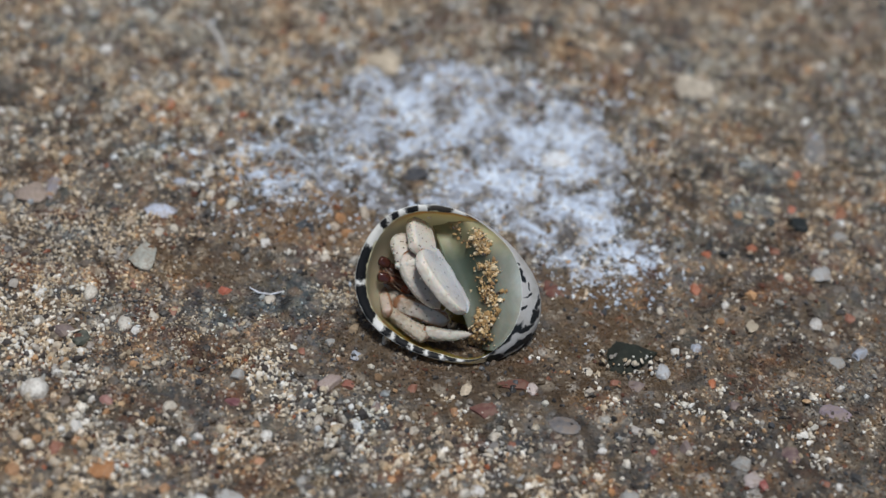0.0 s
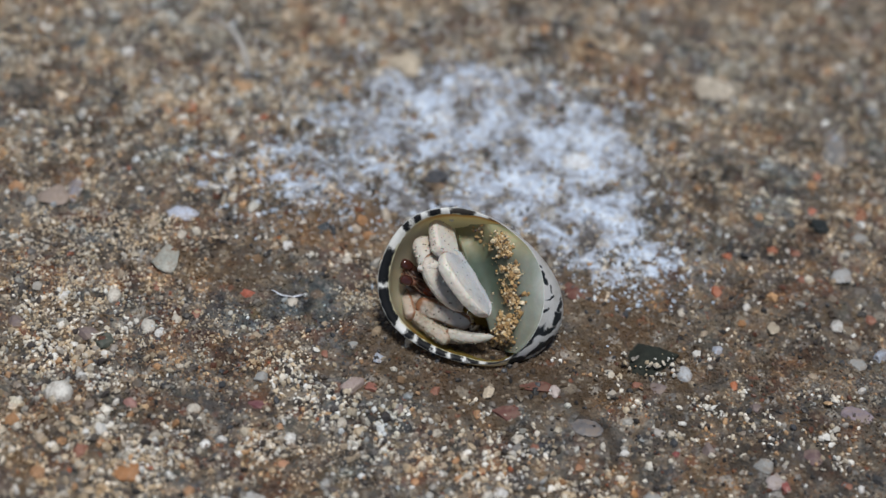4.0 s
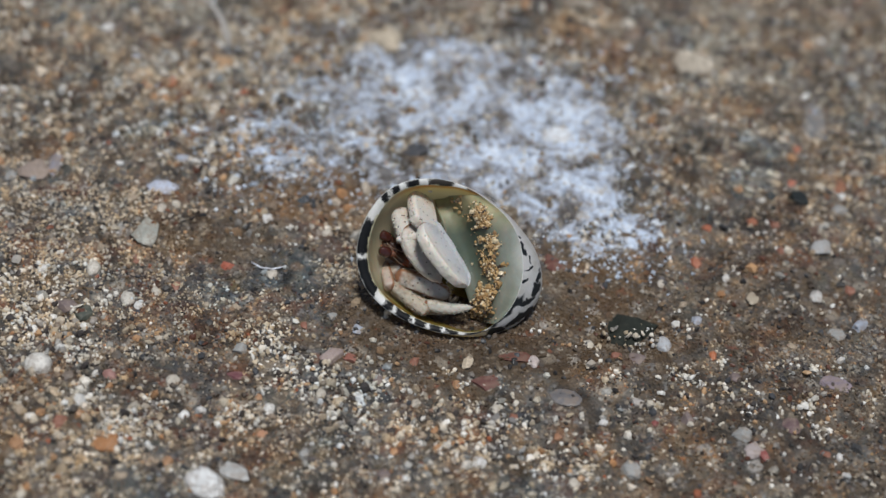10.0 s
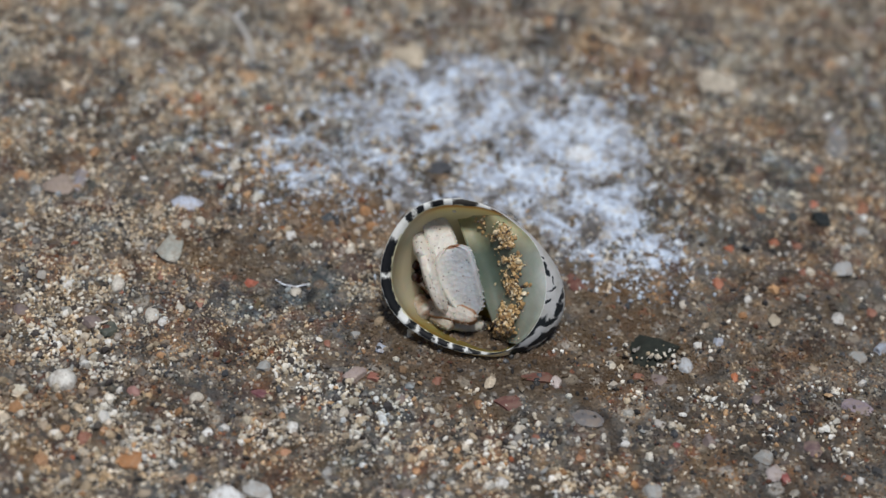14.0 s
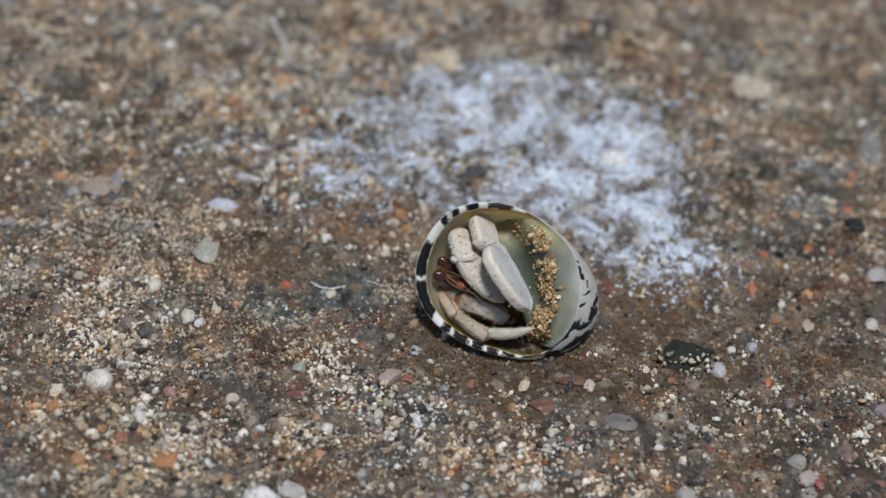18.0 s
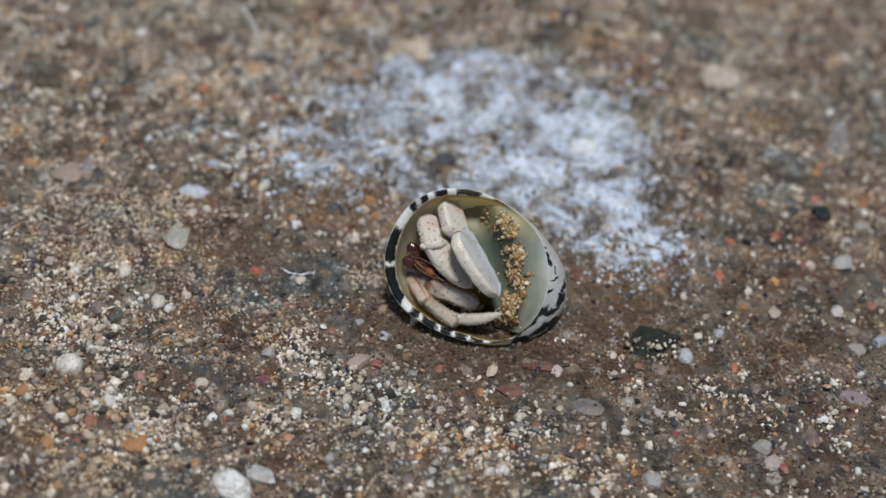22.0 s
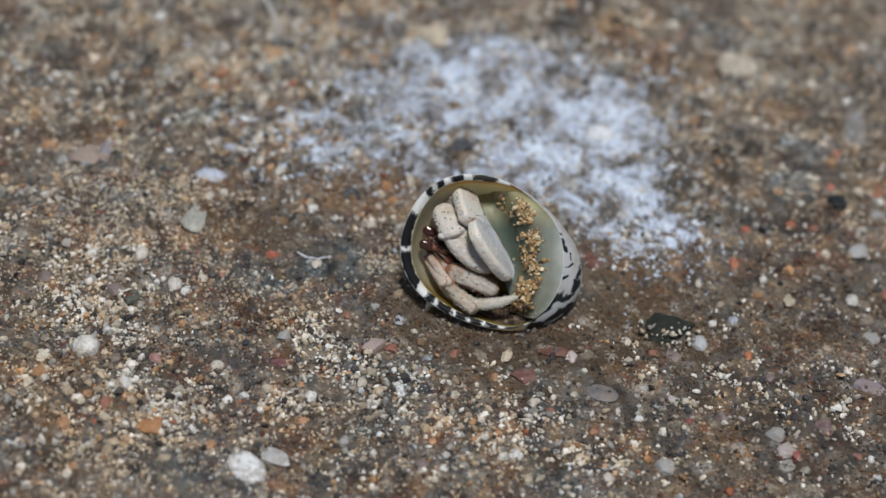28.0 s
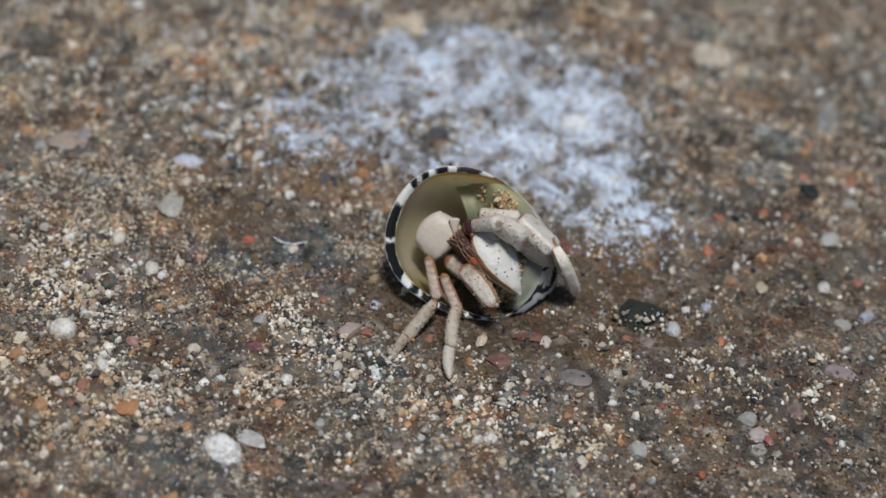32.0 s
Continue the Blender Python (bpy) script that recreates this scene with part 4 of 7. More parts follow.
    ('rust-red pebble bedded in the sand', -11.8, -15.6, 0.47, 0.55, 0.30, 3, (0.32, 0.13, 0.08), 0.50),
    ('tan pebble half sunk in the sand', -19.1, -13.4, 0.52, 0.62, 0.33, 10, (0.45, 0.35, 0.24), 0.50),
    ('blackish pebble bedded in the sand', -21.3, -16.2, 0.45, 0.57, 0.30, -13, (0.06, 0.058, 0.055), 0.50),
    ('orange-brown pebble half sunk in the sand', -15.1, -25.6, 0.49, 0.55, 0.31, -6, (0.46, 0.24, 0.11), 0.50),
]
for n, (label, x, y, sx, sy, sz, turn, colour, rough) in enumerate(STONES):
    make_stone(label, x, y, sx, sy, sz, turn, colour, 100 + n, rough)


def sprinkle(x, y, sx, sy, top, n, seed):
    """Loose pale grains lying on a stone, in millimetres."""
    rng = np.random.default_rng(seed)
    a, r = rng.uniform(0, 2 * math.pi, n), np.sqrt(rng.uniform(0, 1, n))
    u, v = x + sx * r * np.cos(a), y + sy * r * np.sin(a)
    size = np.clip(rng.lognormal(math.log(0.16), 0.4, n), 0.08, 0.4)
    z = height(u * MM, v * MM) + (top * np.sqrt(np.clip(1 - 0.85 * r * r, 0, 1)) + 0.4 * size) * MM
    verts, f = grain_arrays(rng, np.c_[u * MM, v * MM, z], size * MM)
    ob = new("loose_grains", quick_mesh("loose_grains", verts, f, MATS["pale"]))
    return tagged(ob, "pale sand grains lying on the dark stone", "sand", kind="stuff")


sprinkle(21.3, -12.0, 3.5, 2.2, 0.75, 70, 91)


# ---- fibres ----
def make_fibre(label, points, radius, colour):
    """A thin bent thread lying on the sand, through places in millimetres."""
    bm = bmesh.new()
    last = []
    fine = []
    for i in range(len(points) - 1):
        for s in np.linspace(0, 1, 6)[: 6 if i == len(points) - 2 else 5]:
            fine.append(Vector(points[i]).lerp(Vector(points[i + 1]), s))
    for i, p in enumerate(fine):
        k = radius * (0.6 + 0.5 * math.sin(math.pi * i / (len(fine) - 1)))
        c = Vector((p.x * MM, p.y * MM, ground_z(p.x * MM, p.y * MM) + 0.25 * MM))
        way = (fine[min(i + 1, len(fine) - 1)] - fine[max(i - 1, 0)]).normalized()
        side = Vector((-way.y, way.x, 0))
        row = [bm.verts.new(c + (side * math.cos(a) + Vector((0, 0, 1)) * math.sin(a)) * k * MM) for a in np.arange(6) * 1.0472]
        if last:
            for j in range(6):
                bm.faces.new((last[j], last[(j + 1) % 6], row[(j + 1) % 6], row[j])).smooth = True
        last = row
    me = bpy.data.meshes.new("fibre")
    bm.to_mesh(me)
    bm.free()
    me.materials.append(stone_material(colour, 0.6))
    return tagged(new("fibre", me), label, "fibre")


make_fibre("pale curved dry fibre lying on sand", [(-31.3, 40.1, 0), (-29.4, 38.4, 0), (-27.8, 36.0, 0), (-26.7, 33.1, 0), (-25.9, 30.6, 0)], 0.38, (0.5, 0.48, 0.45))
make_fibre("thin white thread lying on sand", [(-18.3, -7.1, 0), (-17.3, -7.7, 0), (-16.0, -7.7, 0), (-14.7, -7.0, 0)], 0.1, (0.7, 0.73, 0.8))


# ---- the shell ----
SHELL_POSE = pose(0.00051, -0.01041, 0.0072, 47.84, -4.46, 4.02)
AROUND = 120


def periodic(values, angles):
    """Radii at the given angles (degrees) from radii listed every 20 degrees."""
    v = np.array(values, float)
    return np.interp(angles, np.arange(len(v) + 1) * 360 / len(v), np.r_[v, v[0]])


def smooth_ring(r):
    for _ in range(6):
        r = (np.roll(r, 1) + 2 * r + np.roll(r, -1)) / 4
    return r


ANG = np.arange(AROUND) * 360 / AROUND
RIM = smooth_ring(periodic([9.0, 8.6, 7.85, 7.55, 7.65, 7.8, 8.05, 7.9, 7.75, 7.8, 7.7, 7.4, 7.15, 7.35, 8.05, 9.2, 9.5, 9.4], ANG))
BODY = smooth_ring(periodic([10.5, 8.9, 8.0, 7.7, 7.75, 7.9, 8.15, 8.0, 7.9, 8.0, 7.9, 7.55, 7.2, 7.5, 8.2, 9.7, 11.1, 11.6], ANG))
COS, SIN = np.cos(np.radians(ANG)), np.sin(np.radians(ANG))
RIM_Z = -0.9 * np.clip(COS, 0, 1) ** 2
LIP = np.clip((0.62 - COS) / 0.5, 0.12, 1) * (0.74 + 0.5 * np.clip(-COS, 0, 1) ** 2)


def uv_mesh(name, rings, mat):
    """A surface through closed rings of places (millimetres), with u round it and v along it."""
    P = np.array(rings)
    nv = len(P)
    P = np.concatenate([P, P[:, :1]], 1)
    n = AROUND + 1
    faces = grid_faces(nv, n)
    me = quick_mesh(name, P.reshape(-1, 3) * MM, faces, mat, True)
    uv = me.uv_layers.new(name="UVMap")
    ids = np.empty(len(me.loops), dtype=np.int32)
    me.loops.foreach_get("vertex_index", ids)
    uv.data.foreach_set("uv", np.stack([(ids % n) / AROUND, (ids // n) / (nv - 1)], -1).astype(np.float32).ravel())
    return me


def make_shell():
    shell = new("seashell")
    shell.matrix_world = SHELL_POSE
    tagged(shell, "black-and-white nerite sea shell lying with its opening upward on sand", "shell")
    # outside
    rings = []
    for ph in np.radians(np.linspace(0, 90, 30)):
        k = max(0, 1 - ph / radians(26)) ** 2
        r = BODY * math.cos(ph) ** 0.62 * (1 - k) + RIM * k if ph < radians(89.9) else 0 * BODY
        z = RIM_Z - 9.3 * math.sin(ph) ** 1.15
        s = math.sin(ph)
        rings.append(np.stack([r * COS + 2.0 * s, r * SIN - 0.6 * s, z], -1))
    child("outer_wall", uv_mesh("outer_wall", rings, shell_outer_material()), shell, "glossy white wall with black streaks")
    # lip, from outside over the edge to inside
    rings = []
    for dr, dz in ((0, -0.2), (0.0, -0.03), (-0.05, 0.05), (-0.16, 0.1), (-0.32, 0.11), (-0.55, 0.05), (-0.75, -0.08), (-0.92, -0.25)):
        r = RIM + dr * LIP
        rings.append(np.stack([r * COS, r * SIN, RIM_Z + dz * LIP], -1))
    child("lip", uv_mesh("lip", rings, lip_material()), shell, "white lip with black blotches")
    rings = []
    for ph in np.radians(np.linspace(0, 90, 24)):
        r = (RIM - 0.9 * LIP) * math.cos(ph) ** 0.7
        if ph > radians(89.9):
            r = 0 * RIM
        z = RIM_Z - 0.23 * LIP - 6.6 * math.sin(ph)
        s = math.sin(ph)
        rings.append(np.stack([r * COS + 1.2 * s, r * SIN - 0.4 * s, z], -1))
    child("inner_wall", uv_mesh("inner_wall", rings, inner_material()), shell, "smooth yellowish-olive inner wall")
    # the shelf across the opening
    bs = np.linspace(-1, 1, 34)
    a = np.linspace(0, 1, 22)
    A, B = np.meshgrid(a, bs, indexing="ij")
    y = 6.5 * B - 0.45
    edge = 1.95 - 0.34 * y
    right = np.r_[np.arange(92, 120), np.arange(0, 29)]
    far = np.interp(y, (RIM * SIN)[right], (RIM * COS)[right]) - 0.05
    edge = np.minimum(edge, far - 0.5)
    x = edge + (far - edge) * A
    end = np.interp(y, (RIM * SIN)[right], RIM_Z[right])
    dip = np.exp(-(((A - 0.22) / 0.26) ** 2)) * (1 - (y / 8) ** 2)
    swell = np.sin(np.pi * np.clip((A - 0.3) / 0.7, 0, 1)) ** 2
    z = -1.7 * (1 - A) + (end + 0.05) * A - 1.5 * dip + 0.7 * swell - 3.0 * (1 - A) * np.abs(B) ** 5
    top = np.stack([x, y, z], -1)
    low = top - np.array([0, 0, 0.7])
    low[0, :, 0] += 0.25
    verts = np.concatenate([low[::-1], top]).reshape(-1, 3) * MM
    f = grid_faces(44, 34)
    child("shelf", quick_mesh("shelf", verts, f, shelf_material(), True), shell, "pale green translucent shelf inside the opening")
    # sand stuck in the opening
    rng = np.random.default_rng(8)
    n = 3300
    t = rng.uniform(0, 1, n)
    cx = np.interp(t, [0, 0.25, 0.5, 0.75, 1], [3.2, 4.8, 5.8, 5.5, 4.4]) + rng.normal(0, 0.62, n)
    cy = np.interp(t, [0, 0.25, 0.5, 0.75, 1], [5.6, 4.0, 0.5, -3.4, -6.4]) + rng.normal(0, 0.4, n)
    lump = rng.uniform(0, 1, n) < 0.45
    knot = rng.integers(0, 7, n)
    cx = np.where(lump, np.array([4.4, 5.1, 4.8, 5.5, 4.6, 5.9, 5.7])[knot] + rng.normal(0, 0.34, n), cx)
    cy = np.where(lump, np.array([-6.3, -5.6, -4.6, -3.9, 4.4, 1.2, -1.6])[knot] + rng.normal(0, 0.42, n), cy)
    keep = lump | (vnoise(cx / 0.8, cy / 0.8, 81) > 0.5)
    cx, cy = cx[keep], cy[keep]
    heap = 1.3 * np.exp(-((cx - 4.8) ** 2 + (cy + 5.2) ** 2) / 1.6) + 0.3 * vnoise(cx / 0.7, cy / 0.7, 82)
    flat = top.reshape(-1, 3)
    under = flat[((flat[None, :, 0] - cx[:, None]) ** 2 + (flat[None, :, 1] - cy[:, None]) ** 2).argmin(1), 2]
    r = np.clip(rng.lognormal(math.log(0.1), 0.5, len(cx)), 0.035, 0.27)
    cz = under + 0.2 * r + heap * rng.uniform(0, 1, len(cx))
    v, f = grain_arrays(rng, np.stack([cx, cy, cz], -1) * MM, r * MM)
    child("sand_clump", quick_mesh("sand_clump", v, f, MATS["golden"]), shell, "damp golden sand grains stuck to the shelf")
    for at, size, mat, label in (((-0.3, 6.5, -2.7), 0.24, MATS["pale"], "single pale grain on the inner wall"), ((2.1, 5.4, -1.0), 0.13, MATS["dark"], "dark speck on the shelf"), ((3.6, 5.0, -1.2), 0.1, MATS["dark"], "")):
        v, f = grain_arrays(rng, np.array([at]) * MM, np.array([size]) * MM)
        child("stuck_grain", quick_mesh("stuck_grain", v, f, mat), shell, label)
    return shell


def let_light_through(nt, b, colour, share):
    """Thin shell: part of the light passes."""
    t = nt.nodes.new("ShaderNodeBsdfTranslucent")
    if isinstance(colour, tuple):
        t.inputs["Color"].default_value = (*colour, 1)
    else:
        nt.links.new(colour, t.inputs["Color"])
    m = nt.nodes.new("ShaderNodeMixShader")
    m.inputs[0].default_value = share
    nt.links.new(b.outputs[0], m.inputs[1])
    nt.links.new(t.outputs[0], m.inputs[2])
    nt.links.new(m.outputs[0], nt.nodes["Material Output"].inputs["Surface"])


# x, y, half length, half width (millimetres), tilt (degrees)
STROKES = [(7.6, 2.4, 1.1, 0.3, -45), (9.1, 0.6, 0.85, 0.24, -70), (9.8, -1.3, 0.6, 0.15, 40), (10.4, -3.5, 0.95, 0.4, 60), (7.9, -5.2, 2.0, 0.5, 42), (6.8, -5.9, 1.6, 0.5, 45),
           (9.4, -4.7, 1.2, 0.32, 25), (5.2, -7.1, 1.5, 0.55, 12), (10.8, -2.1, 0.8, 0.2, 80), (9.3, -2.6, 0.4, 0.14, 30), (8.6, 1.7, 0.3, 0.1, -60), (9.9, -0.4, 0.5, 0.14, -75), (8.4, -6.6, 1.5, 0.42, 35), (6.3, -7.6, 1.2, 0.38, 18), (9.7, -5.8, 0.9, 0.3, 50)]


def shell_outer_material():
    m, nt, b = material("shell_outside", 0.4, 0.05, 0.35)
    c = coords(nt)
    lay = nt.nodes.new("ShaderNodeMapping")
    lay.inputs["Rotation"].default_value = (0, 0, 0.32)
    lay.inputs["Location"].default_value = (3.7, 1.9, 0)
    lay.inputs["Scale"].default_value = (62, 8, 1)
    nt.links.new(coords(nt, "UV"), lay.inputs["Vector"])
    streak = noise_tex(nt, lay.outputs[0], 0.95, 5, 0.65, 0.6)
    turn = nt.nodes.new("ShaderNodeSeparateXYZ")
    nt.links.new(coords(nt, "UV"), turn.inputs[0])
    # black strokes on the flank beside the shelf, finer streaks elsewhere
    ink = None
    warp = node(nt, "ShaderNodeTexNoise", Scale=900.0, Detail=3.0)
    nt.links.new(c, warp.inputs["Vector"])
    bent = mix(nt, 0.0011, c, warp.outputs["Color"])
    for cx, cy, half, wide, tilt in STROKES:
        move = nt.nodes.new("ShaderNodeMapping")
        move.vector_type = "TEXTURE"
        move.inputs["Location"].default_value = ((cx + 0.5) * MM, (cy + 0.5) * MM, 0)
        move.inputs["Rotation"].default_value = (0, 0, radians(tilt))
        move.inputs["Scale"].default_value = (half * MM, wide * MM, 1000)
        nt.links.new(bent, move.inputs["Vector"])
        far = nt.nodes.new("ShaderNodeVectorMath")
        far.operation = "LENGTH"
        nt.links.new(move.outputs[0], far.inputs[0])
        spot = ramp(nt, far.outputs["Value"], [(0.75, (1, 1, 1)), (1.0, (0, 0, 0))])
        ink = spot if ink is None else calc(nt, "MAXIMUM", ink, spot)
    back = ramp(nt, turn.outputs["X"], [(0.16, (0, 0, 0)), (0.2, (1, 1, 1)), (0.70, (1, 1, 1)), (0.74, (0, 0, 0))])
    ink = calc(nt, "MAXIMUM", ink, calc(nt, "MULTIPLY", back, ramp(nt, streak, [(0.56, (0, 0, 0)), (0.6, (1, 1, 1))])))
    veins = mix(nt, ink, (0.84, 0.85, 0.86), (0.028, 0.034, 0.04))
    grime = ramp(nt, noise_tex(nt, c, 700, 4), [(0.33, (0.84, 0.83, 0.79)), (0.55, (1, 1, 1))])
    skin = mix(nt, 1.0, veins, grime, "MULTIPLY")
    nt.links.new(skin, b.inputs["Base Color"])
    bump(nt, b, noise_tex(nt, c, 1200, 3), 0.25, 0.0002)
    let_light_through(nt, b, mix(nt, 1.0, skin, (1.15, 1.08, 0.9), "MULTIPLY"), 0.42)
    return m


LIP_BLOTCHES = [(54, 64), (74, 92), (102, 110), (117, 124), (126, 132), (150, 178), (181, 213), (222, 231), (236, 250), (254, 264), (268, 276),
                (279, 287), (291, 303), (307, 318)]


def lip_material():
    m, nt, b = material("shell_lip", 0.5, 0.0, 0.12)
    c = coords(nt)
    uv = coords(nt, "UV")
    sep = nt.nodes.new("ShaderNodeSeparateXYZ")
    nt.links.new(uv, sep.inputs[0])
    wobble = calc(nt, "MULTIPLY", calc(nt, "SUBTRACT", noise_tex(nt, c, 750, 4, 0.65), 0.5), 0.05)
    u = calc(nt, "ADD", sep.outputs["X"], wobble)
    white, black = (0.78, 0.78, 0.75), (0.012, 0.013, 0.015)
    stops = [(0.0, white)]
    for a, z in sorted(LIP_BLOTCHES):
        tone = (0.14, 0.09, 0.05) if a < 70 else (0.05, 0.045, 0.04) if a < 80 else black
        stops += [((a - 0.7) / 360, white), ((a + 0.7) / 360, tone), ((z - 0.7) / 360, tone), ((z + 0.7) / 360, white)]
    half = len(stops) // 2 + 1
    col = mix(nt, calc(nt, "GREATER_THAN", u, stops[half][0]), ramp(nt, u, stops[:half + 1]), ramp(nt, u, stops[half:]))
    # blotches stop short of the inner and the outer edge
    v = calc(nt, "ADD", sep.outputs["Y"], calc(nt, "MULTIPLY", calc(nt, "SUBTRACT", noise_tex(nt, c, 1100, 3), 0.5), 0.5))
    inside = ramp(nt, v, [(0.18, (0, 0, 0)), (0.34, (1, 1, 1)), (0.9, (1, 1, 1)), (1.0, (0, 0, 0))])
    rim = ramp(nt, v, [(0.5, (0.66, 0.67, 0.65)), (0.95, (0.55, 0.51, 0.34))])
    grime = ramp(nt, noise_tex(nt, c, 500, 4), [(0.35, (0.72, 0.71, 0.68)), (0.6, (1, 1, 1))])
    nt.links.new(mix(nt, 1.0, mix(nt, inside, rim, col), grime, "MULTIPLY"), b.inputs["Base Color"])
    return m


def inner_material():
    m, nt, b = material("shell_inside", 0.34, 0.15)
    c = coords(nt)
    uv = coords(nt, "UV")
    sep = nt.nodes.new("ShaderNodeSeparateXYZ")
    nt.links.new(uv, sep.inputs[0])
    # both ramps end dark brown: shade of the deep hollow put into the colour
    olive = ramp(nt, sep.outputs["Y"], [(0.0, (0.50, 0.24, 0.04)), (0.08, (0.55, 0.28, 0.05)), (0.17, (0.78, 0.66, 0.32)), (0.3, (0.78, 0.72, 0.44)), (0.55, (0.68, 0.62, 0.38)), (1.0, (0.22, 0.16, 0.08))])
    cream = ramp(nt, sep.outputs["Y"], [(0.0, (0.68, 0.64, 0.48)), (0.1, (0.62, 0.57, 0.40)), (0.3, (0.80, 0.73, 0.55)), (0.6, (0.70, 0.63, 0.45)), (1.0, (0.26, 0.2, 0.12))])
    turn = calc(nt, "ADD", sep.outputs["X"], calc(nt, "MULTIPLY", calc(nt, "SUBTRACT", noise_tex(nt, c, 150, 3), 0.5), 0.08))
    side = ramp(nt, turn, [(0.28, (0, 0, 0)), (0.37, (1, 1, 1)), (0.57, (1, 1, 1)), (0.65, (0, 0, 0))])
    col = mix(nt, side, olive, cream)
    # deeper yellow along the lower wall
    low = ramp(nt, turn, [(0.58, (0, 0, 0)), (0.68, (0.85, 0.85, 0.85)), (0.86, (0.85, 0.85, 0.85)), (0.93, (0, 0, 0))])
    col = mix(nt, low, col, (0.46, 0.35, 0.085))
    n = ramp(nt, noise_tex(nt, c, 300, 4), [(0.3, (0.8, 0.78, 0.7)), (0.65, (1.0, 1.0, 1.0))])
    nt.links.new(mix(nt, 1.0, col, n, "MULTIPLY"), b.inputs["Base Color"])
    b.inputs["Subsurface Weight"].default_value = 0.15
    b.inputs["Subsurface Scale"].default_value = 0.001
    let_light_through(nt, b, mix(nt, 1.0, col, (1.25, 1.2, 1.2), "MULTIPLY"), 0.56)
    return m


def shelf_material():
    m, nt, b = material("shell_shelf", 0.5, 0.0)
    c = coords(nt)
    f = noise_tex(nt, c, 160, 4, 0.6)
    sep = nt.nodes.new("ShaderNodeSeparateXYZ")
    nt.links.new(c, sep.inputs[0])
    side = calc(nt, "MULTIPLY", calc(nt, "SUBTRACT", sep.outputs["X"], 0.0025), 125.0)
    # green, with the recess's shade painted into the first dark stops
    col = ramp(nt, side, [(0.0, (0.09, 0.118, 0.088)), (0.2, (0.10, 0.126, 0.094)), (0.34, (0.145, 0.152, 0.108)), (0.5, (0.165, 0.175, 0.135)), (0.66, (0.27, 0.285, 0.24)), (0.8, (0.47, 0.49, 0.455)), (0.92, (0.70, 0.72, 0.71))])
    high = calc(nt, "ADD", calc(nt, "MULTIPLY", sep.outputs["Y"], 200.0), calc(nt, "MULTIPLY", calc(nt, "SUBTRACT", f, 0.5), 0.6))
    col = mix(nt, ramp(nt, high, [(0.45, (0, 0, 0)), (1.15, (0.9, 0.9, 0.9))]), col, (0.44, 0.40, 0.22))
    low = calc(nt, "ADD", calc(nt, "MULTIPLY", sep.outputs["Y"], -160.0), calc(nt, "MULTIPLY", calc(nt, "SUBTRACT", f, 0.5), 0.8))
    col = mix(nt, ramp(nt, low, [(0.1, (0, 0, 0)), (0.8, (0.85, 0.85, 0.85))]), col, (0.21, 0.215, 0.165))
    nt.links.new(mix(nt, 1.0, col, ramp(nt, noise_tex(nt, c, 300, 5, 0.7, 0.5), [(0.34, (0.8, 0.83, 0.8)), (0.5, (0.95, 0.95, 0.94)), (0.64, (1.12, 1.11, 1.1))]), "MULTIPLY"), b.inputs["Base Color"])
    b.inputs["Subsurface Weight"].default_value = 0.2
    b.inputs["Subsurface Scale"].default_value = 0.001
    return m


SHELL = make_shell()


